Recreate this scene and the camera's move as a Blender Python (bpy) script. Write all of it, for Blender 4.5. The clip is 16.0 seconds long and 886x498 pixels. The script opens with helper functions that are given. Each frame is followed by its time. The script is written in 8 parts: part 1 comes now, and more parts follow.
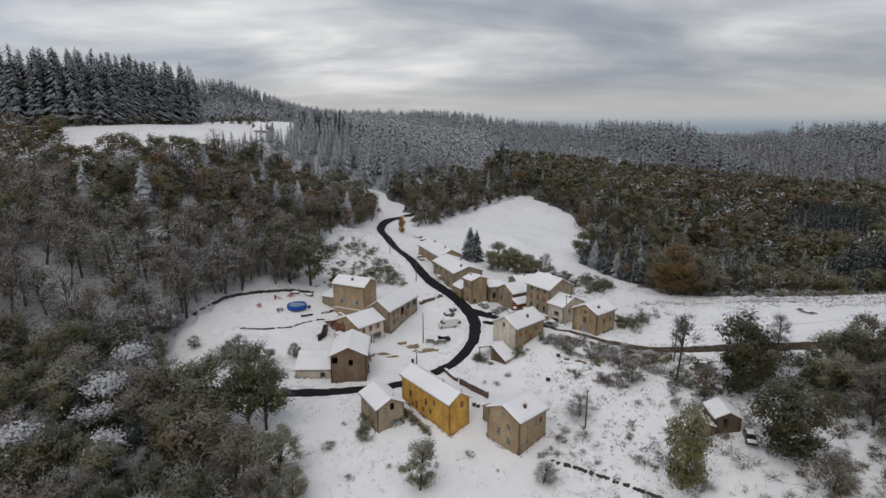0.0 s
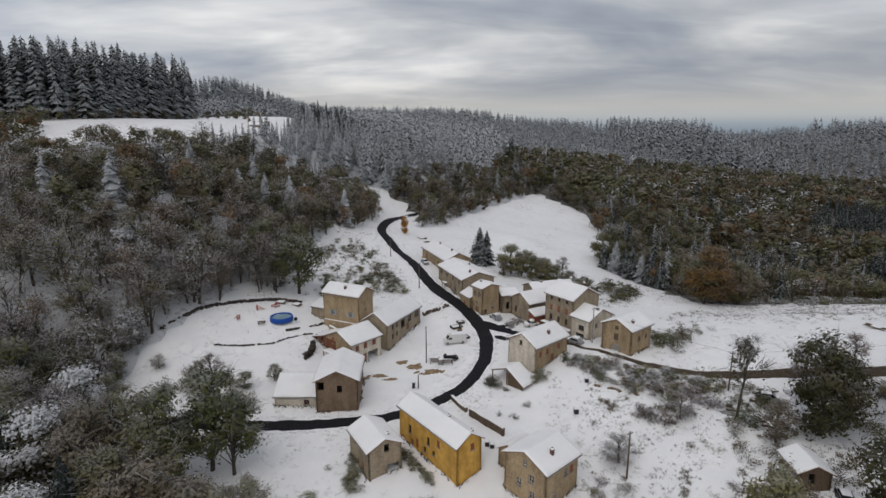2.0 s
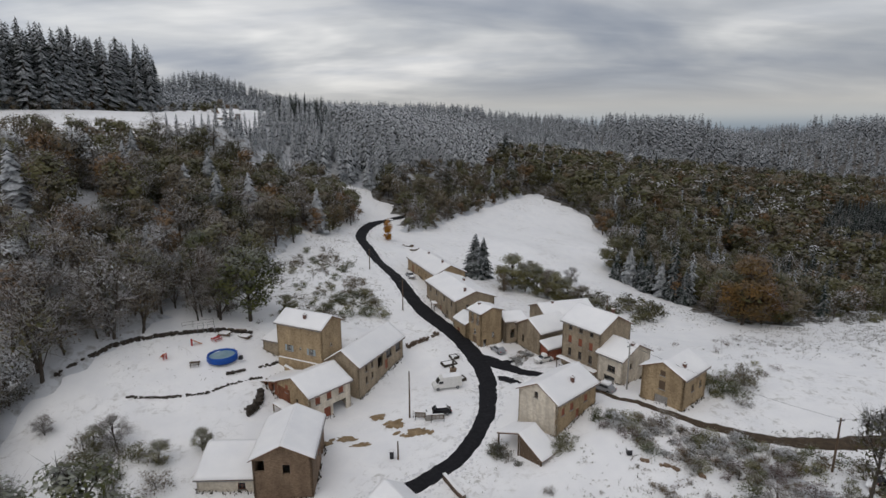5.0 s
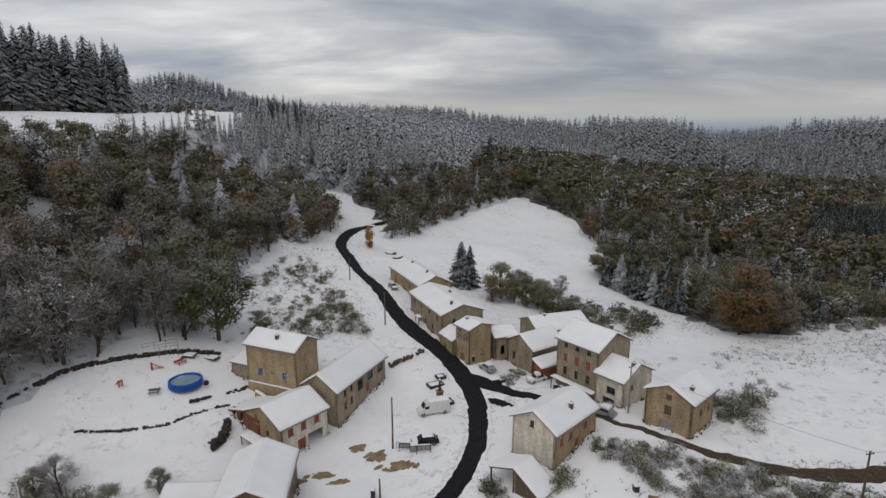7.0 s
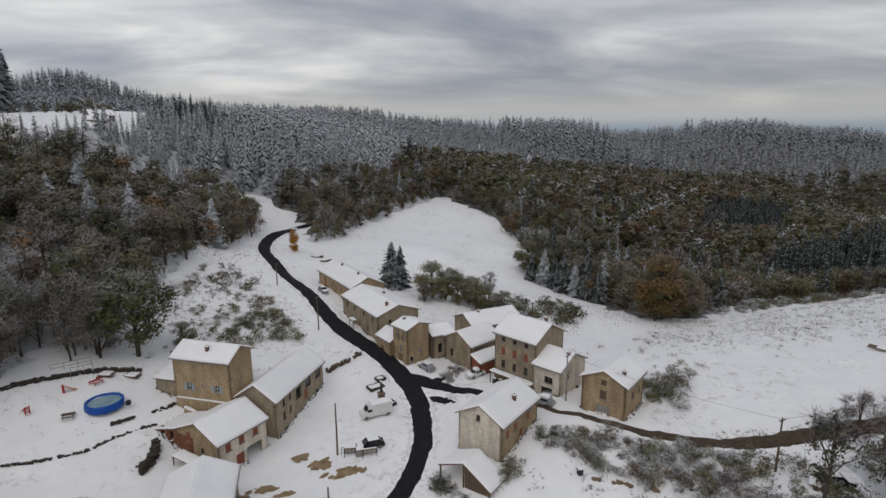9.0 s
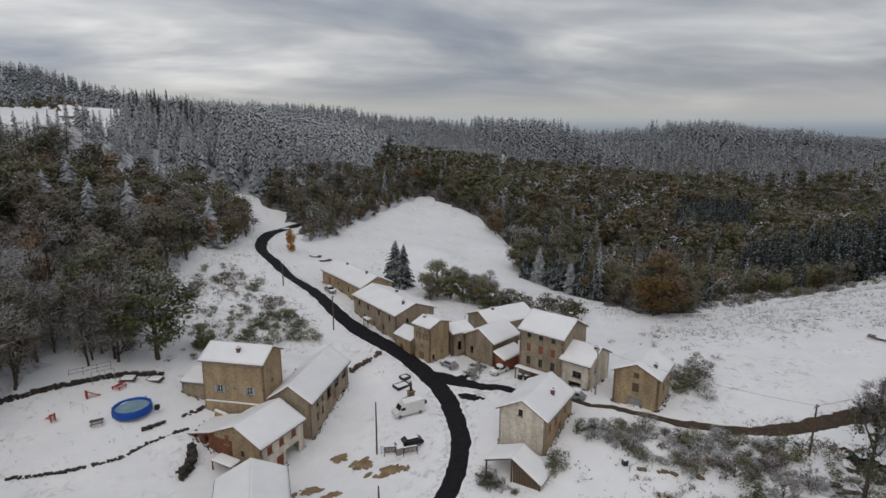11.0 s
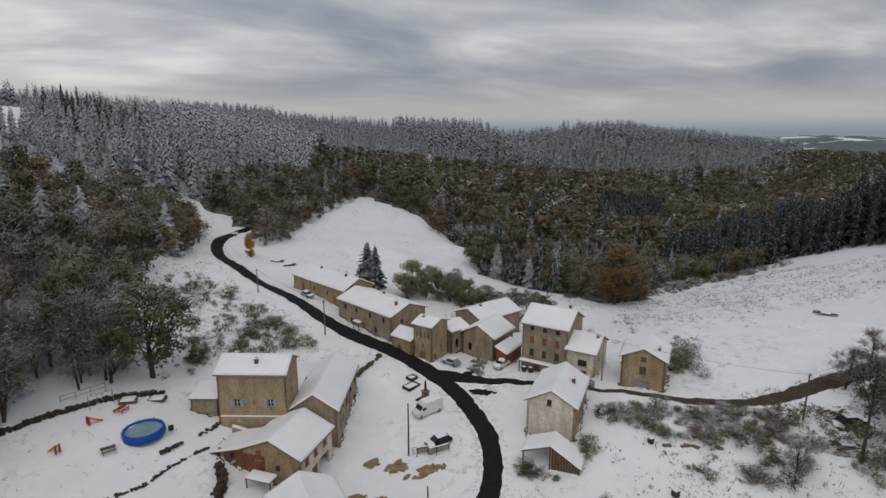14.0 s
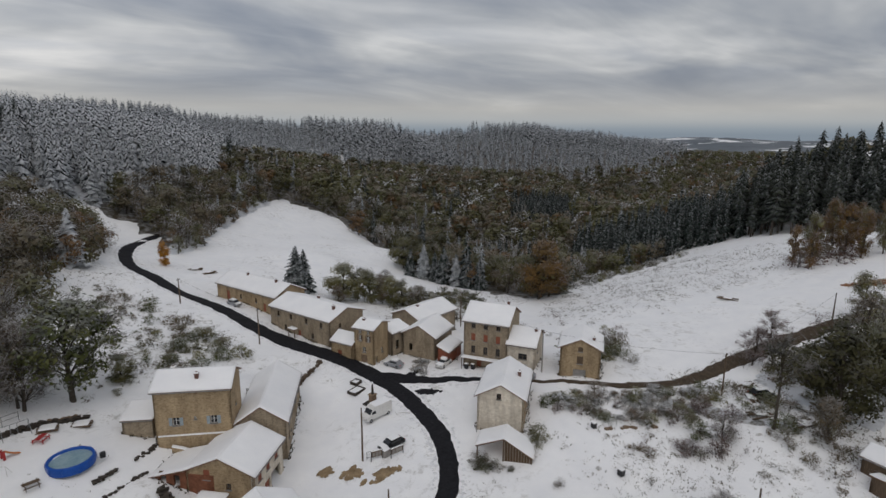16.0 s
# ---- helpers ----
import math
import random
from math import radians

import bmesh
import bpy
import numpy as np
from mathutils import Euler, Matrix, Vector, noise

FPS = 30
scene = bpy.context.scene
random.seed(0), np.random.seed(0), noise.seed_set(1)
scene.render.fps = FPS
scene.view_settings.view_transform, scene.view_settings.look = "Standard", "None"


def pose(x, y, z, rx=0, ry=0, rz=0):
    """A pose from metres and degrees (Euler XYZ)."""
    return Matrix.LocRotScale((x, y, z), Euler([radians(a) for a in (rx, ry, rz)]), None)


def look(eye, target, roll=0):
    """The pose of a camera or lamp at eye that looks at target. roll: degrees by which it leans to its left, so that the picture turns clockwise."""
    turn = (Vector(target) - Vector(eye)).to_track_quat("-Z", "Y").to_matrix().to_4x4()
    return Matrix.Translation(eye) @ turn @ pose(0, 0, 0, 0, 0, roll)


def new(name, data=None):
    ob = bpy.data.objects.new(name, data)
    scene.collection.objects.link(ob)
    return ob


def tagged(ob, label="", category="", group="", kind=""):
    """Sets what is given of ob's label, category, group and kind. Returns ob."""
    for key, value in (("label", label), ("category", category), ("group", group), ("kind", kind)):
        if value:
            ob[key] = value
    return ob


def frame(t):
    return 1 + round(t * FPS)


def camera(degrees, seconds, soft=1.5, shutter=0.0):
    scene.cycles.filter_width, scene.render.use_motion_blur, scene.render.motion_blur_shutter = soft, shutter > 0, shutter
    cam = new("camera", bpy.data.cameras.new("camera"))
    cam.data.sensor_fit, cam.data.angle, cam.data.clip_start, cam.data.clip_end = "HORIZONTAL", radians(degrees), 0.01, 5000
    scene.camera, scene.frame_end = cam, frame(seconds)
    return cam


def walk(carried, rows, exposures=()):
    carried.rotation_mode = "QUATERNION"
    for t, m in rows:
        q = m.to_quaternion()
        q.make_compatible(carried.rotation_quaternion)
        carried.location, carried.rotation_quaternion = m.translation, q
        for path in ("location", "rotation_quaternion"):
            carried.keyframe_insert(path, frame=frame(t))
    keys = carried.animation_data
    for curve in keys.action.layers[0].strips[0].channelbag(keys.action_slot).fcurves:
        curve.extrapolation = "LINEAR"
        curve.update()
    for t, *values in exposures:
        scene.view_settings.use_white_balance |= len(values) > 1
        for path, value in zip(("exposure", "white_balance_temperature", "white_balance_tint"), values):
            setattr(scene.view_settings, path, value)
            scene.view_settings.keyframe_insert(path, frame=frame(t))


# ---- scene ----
cam = camera(78.23, 16.0)
PATH = [
    (0, (0.000, 0.000, 50.000), (0.000, 19.534, 45.709), 0.04),
    (0.5, (0.010, 5.108, 49.430), (-0.058, 24.642, 45.137), -0.02),
    (1, (0.024, 10.256, 48.333), (-0.125, 29.787, 44.030), 0.00),
    (1.5, (-0.012, 15.301, 47.422), (-0.209, 34.831, 43.115), -0.00),
    (2, (-0.039, 20.411, 46.444), (-0.272, 39.945, 42.161), -0.02),
    (2.5, (-0.022, 25.337, 45.434), (-0.276, 44.874, 41.164), -0.00),
    (3, (-0.078, 30.302, 44.878), (-0.284, 49.842, 40.622), -0.02),
    (3.5, (-0.047, 35.502, 44.514), (-0.216, 55.043, 40.261), -0.08),
    (4, (0.007, 40.794, 44.027), (-0.093, 60.337, 39.778), -0.05),
    (4.2, (0.017, 42.850, 43.830), (-0.030, 62.390, 39.560), -0.04),
    (6.5, (-0.202, 59.355, 42.967), (0.322, 78.876, 38.647), -0.00),
    (7, (-0.227, 59.393, 43.328), (0.504, 78.927, 39.098), -0.02),
    (7.5, (-0.200, 59.331, 43.414), (0.660, 78.861, 39.190), 0.01),
    (8, (-0.436, 59.326, 43.432), (0.918, 78.820, 39.175), -0.08),
    (8.5, (-1.765, 59.503, 43.314), (0.857, 78.867, 39.052), -0.14),
    (8.7, (-2.364, 59.606, 43.219), (0.781, 78.898, 38.984), -0.21),
    (10.8, (-13.75, 61.62, 42.85), (-9.0, 80.585, 38.63), 0.22),
    (11, (-14.808, 61.850, 42.836), (-9.867, 80.766, 38.620), 0.24),
    (11.5, (-17.560, 62.458, 42.781), (-11.595, 81.076, 38.564), 0.26),
    (12, (-20.063, 63.286, 42.647), (-13.189, 81.592, 38.445), 0.27),
    (12.5, (-22.566, 64.031, 42.758), (-15.685, 82.332, 38.549), 0.31),
    (13, (-25.393, 64.897, 42.879), (-18.446, 83.173, 38.668), 0.32),
    (13.5, (-28.443, 65.742, 43.070), (-21.127, 83.870, 38.845), 0.30),
    (14, (-31.408, 66.707, 42.888), (-23.480, 84.577, 38.665), 0.17),
    (14.5, (-34.446, 67.896, 42.627), (-25.524, 85.302, 38.451), 0.18),
    (15, (-36.433, 68.848, 42.612), (-26.486, 85.708, 38.514), 0.23),
    (15.5, (-36.928, 69.024, 42.942), (-26.728, 85.716, 38.779), 0.41),
    (16, (-36.682, 69.046, 42.996), (-25.894, 85.360, 38.816), 0.43),
]
walk(cam, [(t, look(eye, target, roll)) for t, eye, target, roll in PATH], [(0, -0.35), (8, -0.44), (16, -0.52)])


# ---------------------------------------------------------------- sky and light
world = bpy.data.worlds.new("overcast_sky")
scene.world = world
world.use_nodes = True
SUN_ELEV, SUN_TURN = 64.0, -150.0
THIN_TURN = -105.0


def sky_nodes():
    nt = world.node_tree
    nt.nodes.clear()
    N = lambda kind: nt.nodes.new(kind)
    L = nt.links.new
    out, bg = N("ShaderNodeOutputWorld"), N("ShaderNodeBackground")
    sky = N("ShaderNodeTexSky")
    sky.sky_type, sky.sun_disc = "NISHITA", False
    sky.sun_elevation, sky.sun_rotation = radians(SUN_ELEV), radians(SUN_TURN)
    sky.air_density, sky.dust_density = 1.6, 3.0
    co = N("ShaderNodeTexCoord")
    sep = N("ShaderNodeSeparateXYZ")
    L(co.outputs["Generated"], sep.inputs[0])

    def m(op, a, b, c=None):
        n = N("ShaderNodeMath")
        n.operation = op
        for i, v in enumerate((a, b, c)):
            if isinstance(v, (int, float)):
                n.inputs[i].default_value = v
            elif v is not None:
                L(v, n.inputs[i])
        return n.outputs[0]

    up = m("MAXIMUM", sep.outputs[2], 0.0)
    low = m("ADD", up, 0.16)
    u, v = m("DIVIDE", sep.outputs[0], low), m("DIVIDE", sep.outputs[1], low)
    flat = N("ShaderNodeCombineXYZ")
    L(u, flat.inputs[0])
    L(v, flat.inputs[1])

    def clouds(scale, sx, sy, turn, detail, rough, at):
        mp = N("ShaderNodeMapping")
        mp.inputs["Scale"].default_value = (sx, sy, 1)
        mp.inputs["Rotation"].default_value = (0, 0, radians(turn))
        mp.inputs["Location"].default_value = at
        L(flat.outputs[0], mp.inputs[0])
        n = N("ShaderNodeTexNoise")
        n.inputs["Scale"].default_value, n.inputs["Detail"].default_value = scale, detail
        n.inputs["Roughness"].default_value, n.inputs["Distortion"].default_value = rough, 0.5
        L(mp.outputs[0], n.inputs["Vector"])
        return n.outputs[0]

    def ramp(src, stops):
        r = N("ShaderNodeValToRGB")
        el = r.color_ramp.elements
        while len(el) < len(stops):
            el.new(0.5)
        for e, (p, c) in zip(el, stops):
            e.position, e.color = p, (*c, 1)
        L(src, r.inputs[0])
        return r.outputs[0]

    def mix(fac, a, b, kind="MIX"):
        n = N("ShaderNodeMix")
        n.data_type, n.blend_type = "RGBA", kind
        if isinstance(fac, (int, float)):
            n.inputs[0].default_value = fac
        else:
            L(fac, n.inputs[0])
        L(a, n.inputs[6])
        L(b, n.inputs[7])
        return n.outputs[2]

    big = clouds(0.75, 0.8, 1.0, 12, 4, 0.52, (3.1, 0.4, 0))
    wisp = clouds(1.5, 0.55, 1.3, 24, 6, 0.56, (1.2, 5.3, 0))
    body = ramp(big, [(0.30, (0.38, 0.42, 0.50)), (0.43, (0.49, 0.52, 0.58)), (0.54, (0.66, 0.675, 0.70)), (0.66, (0.98, 0.975, 0.97))])
    thin = ramp(wisp, [(0.34, (0.74, 0.77, 0.83)), (0.50, (0.94, 0.945, 0.96)), (0.66, (1.18, 1.17, 1.15))])
    cloud = mix(0.8, body, thin, "MULTIPLY")
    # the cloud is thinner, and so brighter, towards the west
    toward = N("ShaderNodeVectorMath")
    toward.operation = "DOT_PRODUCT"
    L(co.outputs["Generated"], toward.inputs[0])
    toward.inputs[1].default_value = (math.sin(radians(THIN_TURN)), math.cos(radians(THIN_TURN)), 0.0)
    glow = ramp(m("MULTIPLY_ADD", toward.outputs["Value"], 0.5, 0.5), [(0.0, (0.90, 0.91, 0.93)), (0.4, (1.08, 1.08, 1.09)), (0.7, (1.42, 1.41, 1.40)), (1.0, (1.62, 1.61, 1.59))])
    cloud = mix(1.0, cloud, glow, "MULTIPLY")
    # a pale strip over the horizon and blue distance under it
    rim = ramp(up, [(0.0, (0.35, 0.42, 0.50)), (0.008, (0.42, 0.49, 0.56)), (0.022, (0.62, 0.65, 0.67)), (0.042, (0.74, 0.73, 0.70)), (0.10, (0.60, 0.62, 0.65))])
    keep = ramp(up, [(0.02, (0, 0, 0)), (0.10, (1, 1, 1))])
    cloud = mix(keep, rim, cloud)
    clear = N("ShaderNodeMix")
    clear.data_type, clear.blend_type = "RGBA", "MULTIPLY"
    clear.inputs[0].default_value = 1.0
    L(sky.outputs[0], clear.inputs[6])
    clear.inputs[7].default_value = (0.10, 0.10, 0.10, 1)
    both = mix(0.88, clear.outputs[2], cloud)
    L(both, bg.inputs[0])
    bg.inputs[1].default_value = 1.0
    L(bg.outputs[0], out.inputs[0])


sky_nodes()
sun = new("sun", bpy.data.lights.new("sun", "SUN"))
sun.data.energy, sun.data.angle, sun.data.color = 0.82, radians(50), (1.0, 0.93, 0.84)
_t, _e = radians(SUN_TURN), radians(SUN_ELEV)
sun.matrix_world = look((0, 0, 300), (-math.sin(_t) * math.cos(_e), -math.cos(_t) * math.cos(_e), 300 - math.sin(_e)))

# ---------------------------------------------------------------- materials


def material(name, rough=0.8, metal=0.0):
    mat = bpy.data.materials.new(name)
    mat.use_nodes = True
    nt = mat.node_tree
    b = nt.nodes["Principled BSDF"]
    b.inputs["Roughness"].default_value, b.inputs["Metallic"].default_value = rough, metal
    b.inputs["Specular IOR Level"].default_value = 0.3
    return mat, nt, b


def noise_node(nt, scale, detail=4.0, rough=0.6, stretch=None, distort=0.0):
    g = nt.nodes.new("ShaderNodeNewGeometry")
    n = nt.nodes.new("ShaderNodeTexNoise")
    n.inputs["Scale"].default_value, n.inputs["Detail"].default_value = scale, detail
    n.inputs["Roughness"].default_value, n.inputs["Distortion"].default_value = rough, distort
    if stretch:
        mp = nt.nodes.new("ShaderNodeMapping")
        mp.inputs["Scale"].default_value = stretch
        nt.links.new(g.outputs["Position"], mp.inputs[0])
        nt.links.new(mp.outputs[0], n.inputs["Vector"])
    else:
        nt.links.new(g.outputs["Position"], n.inputs["Vector"])
    return n.outputs[0]


def ramp_node(nt, src, stops):
    r = nt.nodes.new("ShaderNodeValToRGB")
    el = r.color_ramp.elements
    while len(el) < len(stops):
        el.new(0.5)
    for e, (p, c) in zip(el, stops):
        e.position, e.color = p, (*c, 1) if len(c) == 3 else c
    nt.links.new(src, r.inputs[0])
    return r.outputs[0]


def mix_node(nt, fac, a, b, kind="MIX"):
    n = nt.nodes.new("ShaderNodeMix")
    n.data_type, n.blend_type = "RGBA", kind
    for sock, v in ((0, fac), (6, a), (7, b)):
        if isinstance(v, (int, float)):
            n.inputs[sock].default_value = v
        elif isinstance(v, tuple):
            n.inputs[sock].default_value = (*v, 1)
        else:
            nt.links.new(v, n.inputs[sock])
    return n.outputs[2]


def bump_node(nt, b, src, strength, dist):
    n = nt.nodes.new("ShaderNodeBump")
    n.inputs["Strength"].default_value, n.inputs["Distance"].default_value = strength, dist
    nt.links.new(src, n.inputs["Height"])
    nt.links.new(n.outputs[0], b.inputs["Normal"])


def math_node(nt, op, a, b, clamp=False):
    n = nt.nodes.new("ShaderNodeMath")
    n.operation, n.use_clamp = op, clamp
    for i, v in enumerate((a, b)):
        if isinstance(v, (int, float)):
            n.inputs[i].default_value = v
        else:
            nt.links.new(v, n.inputs[i])
    return n.outputs[0]


def up_mask(nt, lo, hi, breakup=0.5, scale=3.0, stretch=None):
    """Snow lies where the surface looks up, in a broken pattern."""
    g = nt.nodes.new("ShaderNodeNewGeometry")
    s = nt.nodes.new("ShaderNodeSeparateXYZ")
    nt.links.new(g.outputs["Normal"], s.inputs[0])
    n = noise_node(nt, scale, 3, 0.6, stretch)
    a = math_node(nt, "ADD", s.outputs[2], math_node(nt, "MULTIPLY", math_node(nt, "SUBTRACT", n, 0.5), breakup * 2))
    return math_node(nt, "DIVIDE", math_node(nt, "SUBTRACT", a, lo), hi - lo, True)


def plain(name, dark, light, scale=1.2, rough=0.8, bump=0.15, dist=0.02, fine=9.0, metal=0.0, stretch=None):
    mat, nt, b = material(name, rough, metal)
    n1, n2 = noise_node(nt, scale, 5, 0.65, stretch), noise_node(nt, fine, 3, 0.6, stretch)
    c = ramp_node(nt, n1, [(0.32, dark), (0.68, light)])
    c = mix_node(nt, 0.35, c, ramp_node(nt, n2, [(0.3, tuple(v * 0.7 for v in dark)), (0.7, tuple(min(1, v * 1.15) for v in light))]))
    nt.links.new(c, b.inputs["Base Color"])
    bump_node(nt, b, n2, bump, dist)
    return mat


def masonry(name, dark, light, joint, size=2.6, streak=0.35):
    """Rubble masonry or worn render: cells of uneven stones with pale joints, damp streaks and stains."""
    mat, nt, b = material(name, 0.9)
    g = nt.nodes.new("ShaderNodeNewGeometry")
    mp = nt.nodes.new("ShaderNodeMapping")
    mp.inputs["Scale"].default_value = (1, 1, 1.5)
    nt.links.new(g.outputs["Position"], mp.inputs[0])
    v1, v2 = nt.nodes.new("ShaderNodeTexVoronoi"), nt.nodes.new("ShaderNodeTexVoronoi")
    v2.feature = "DISTANCE_TO_EDGE"
    for v in (v1, v2):
        v.inputs["Scale"].default_value = size
        nt.links.new(mp.outputs[0], v.inputs["Vector"])
    hue = nt.nodes.new("ShaderNodeSeparateColor")
    nt.links.new(v1.outputs["Color"], hue.inputs[0])
    stones = ramp_node(nt, hue.outputs[0], [(0.0, dark), (1.0, light)])
    edge = ramp_node(nt, v2.outputs["Distance"], [(0.02, (1, 1, 1)), (0.09, (0, 0, 0))])
    c = mix_node(nt, math_node(nt, "MULTIPLY", edge, 0.6), stones, joint)
    stain = ramp_node(nt, noise_node(nt, 0.45, 5, 0.7, (1, 1, 0.45)), [(0.32, (0.60, 0.57, 0.54)), (0.62, (1.12, 1.1, 1.06))])
    c = mix_node(nt, 0.8, c, stain, "MULTIPLY")
    drip = ramp_node(nt, noise_node(nt, 0.9, 5, 0.65, (1, 1, 0.3)), [(0.34, (0.70, 0.67, 0.64)), (0.60, (1, 1, 1))])
    c = mix_node(nt, streak, c, drip, "MULTIPLY")
    nt.links.new(c, b.inputs["Base Color"])
    bump_node(nt, b, v2.outputs["Distance"], 0.5, 0.05)
    return mat


def make_snow(name, stubble=0.0, wide=False):
    mat, nt, b = material(name, 0.55)
    soft, fine = noise_node(nt, 0.22, 5, 0.6), noise_node(nt, 2.4, 5, 0.65)
    c = ramp_node(nt, soft, [(0.3, (0.79, 0.79, 0.805)), (0.7, (0.875, 0.87, 0.87))])
    if stubble:
        # dead grass standing through thin snow, in patches
        patch = ramp_node(nt, noise_node(nt, 0.055, 4, 0.65), [(0.47, (0.0, 0, 0)), (0.66, (1, 1, 1))])
        tuft = ramp_node(nt, noise_node(nt, 0.55, 8, 0.82, (1, 1, 0.5), 0.6), [(0.52, (0, 0, 0)), (0.62, (1, 1, 1))])
        blade = ramp_node(nt, noise_node(nt, 5.0, 2, 0.5), [(0.3, (0.05, 0.045, 0.03)), (0.75, (0.24, 0.19, 0.11))])
        f = math_node(nt, "MULTIPLY", math_node(nt, "MULTIPLY", tuft, patch), stubble)
        c = mix_node(nt, f, c, blade)
    if wide:
        # far country: snowy fields and dark woodland tinted with the blue of distance haze
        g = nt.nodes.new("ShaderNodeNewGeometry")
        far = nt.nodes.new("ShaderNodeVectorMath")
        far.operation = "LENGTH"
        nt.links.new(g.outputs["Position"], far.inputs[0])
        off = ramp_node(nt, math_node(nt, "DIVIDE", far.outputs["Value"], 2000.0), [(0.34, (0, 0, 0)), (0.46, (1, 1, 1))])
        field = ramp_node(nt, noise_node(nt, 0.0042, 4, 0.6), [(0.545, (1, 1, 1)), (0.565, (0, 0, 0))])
        hazy_woods = ramp_node(nt, noise_node(nt, 0.008, 6, 0.75), [(0.36, (0.055, 0.070, 0.085)), (0.7, (0.12, 0.135, 0.15))])
        c = mix_node(nt, math_node(nt, "MULTIPLY", off, field), c, hazy_woods)
    nt.links.new(c, b.inputs["Base Color"])
    bump_node(nt, b, fine, 0.35, 0.12)
    return mat


def make_foliage(name, stops, snow=0.5, hue_scale=0.11, lo=0.25, hi=0.75, breakup=0.5, patch_scale=0.45, streaks=None):
    mat, nt, b = material(name, 0.75)
    c = ramp_node(nt, noise_node(nt, hue_scale, 2, 0.5), stops)
    leaf = ramp_node(nt, noise_node(nt, 0.7, 4, 0.65), [(0.3, (0.68, 0.68, 0.68)), (0.7, (1.30, 1.30, 1.27))])
    c = mix_node(nt, 0.7, c, leaf, "MULTIPLY")
    f = math_node(nt, "MULTIPLY", up_mask(nt, lo, hi, breakup, patch_scale, streaks), snow, True)
    c = mix_node(nt, f, c, (0.78, 0.80, 0.84))
    nt.links.new(c, b.inputs["Base Color"])
    # thin leaves and needles let part of the light through
    thin, both = nt.nodes.new("ShaderNodeBsdfTranslucent"), nt.nodes.new("ShaderNodeMixShader")
    both.inputs[0].default_value = 0.3
    nt.links.new(c, thin.inputs["Color"])
    nt.links.new(b.outputs[0], both.inputs[1])
    nt.links.new(thin.outputs[0], both.inputs[2])
    nt.links.new(both.outputs[0], nt.nodes["Material Output"].inputs["Surface"])
    return mat


ROOF_SNOW = make_snow("roof_snow")
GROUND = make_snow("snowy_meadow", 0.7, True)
BANK_GRASS = make_foliage("ochre_bank_grass", [(0.3, (0.075, 0.062, 0.030)), (0.7, (0.165, 0.125, 0.060))], 0.90, 0.4, 0.62, 1.0, 0.95, 0.8)
ASPHALT_MAT, _nt, _b = material("wet_asphalt", 0.85)
_c = ramp_node(_nt, noise_node(_nt, 1.6, 5, 0.7), [(0.3, (0.010, 0.010, 0.012)), (0.66, (0.021, 0.021, 0.024)), (0.78, (0.07, 0.07, 0.075))])
_b.inputs["Specular IOR Level"].default_value = 0.12
_nt.links.new(_c, _b.inputs["Base Color"])
bump_node(_nt, _b, noise_node(_nt, 14, 3, 0.6), 0.3, 0.02)
EARTH = plain("bare_earth", (0.13, 0.085, 0.045), (0.34, 0.25, 0.15), 0.9, 0.95, 0.5, 0.05)
RED_EARTH = plain("red_earth", (0.16, 0.075, 0.035), (0.30, 0.15, 0.08), 0.6, 0.95, 0.5, 0.05)
VERGE = plain("brown_verge", (0.034, 0.025, 0.017), (0.098, 0.070, 0.046), 1.3, 0.95, 0.5, 0.06)
STONE = masonry("ochre_rubble_stone", (0.31, 0.23, 0.14), (0.45, 0.345, 0.22), (0.42, 0.33, 0.22), 3.4)
STONE_GREY = masonry("grey_rubble_stone", (0.265, 0.215, 0.155), (0.385, 0.32, 0.24), (0.36, 0.30, 0.225), 3.4)
STONE_DARK = masonry("brown_brick_wall", (0.165, 0.115, 0.078), (0.265, 0.19, 0.135), (0.24, 0.18, 0.13), 4.2)
WHITEWASH = masonry("worn_white_render", (0.60, 0.54, 0.455), (0.74, 0.69, 0.605), (0.68, 0.62, 0.53), 2.2, 0.3)
YELLOW = masonry("yellow_painted_render", (0.55, 0.315, 0.065), (0.65, 0.385, 0.095), (0.61, 0.36, 0.085), 0.8, 0.4)
RED_RENDER = masonry("red_ochre_render", (0.165, 0.066, 0.038), (0.255, 0.110, 0.064), (0.22, 0.09, 0.052), 2.4, 0.6)
TILE = plain("clay_roof_tile", (0.14, 0.075, 0.05), (0.26, 0.15, 0.10), 1.5, 0.85, 0.3, 0.03)
BRICK = plain("chimney_brick", (0.10, 0.055, 0.045), (0.19, 0.105, 0.085), 5, 0.9, 0.3, 0.02)
CEMENT = plain("grey_cement", (0.20, 0.19, 0.18), (0.36, 0.34, 0.32), 1.5, 0.9, 0.2, 0.02)
WOOD = plain("weathered_wood", (0.07, 0.048, 0.032), (0.17, 0.12, 0.08), 2, 0.85, 0.3, 0.02, 12, stretch=(4, 4, 0.5))
BROWN_PAINT = plain("red_brown_paint", (0.21, 0.062, 0.035), (0.30, 0.10, 0.055), 3, 0.6, 0.1, 0.01)
BLUE_PAINT = plain("pale_blue_paint", (0.24, 0.29, 0.32), (0.36, 0.41, 0.44), 3, 0.6, 0.1, 0.01)
WHITE_PAINT = plain("white_paint", (0.58, 0.57, 0.55), (0.74, 0.73, 0.71), 2, 0.55, 0.1, 0.01)
BARK = plain("bark", (0.035, 0.028, 0.022), (0.10, 0.083, 0.068), 3, 0.95, 0.4, 0.03)
DARK_METAL = plain("dark_metal", (0.03, 0.03, 0.032), (0.07, 0.07, 0.075), 4, 0.5, 0.05, 0.01, metal=0.6)
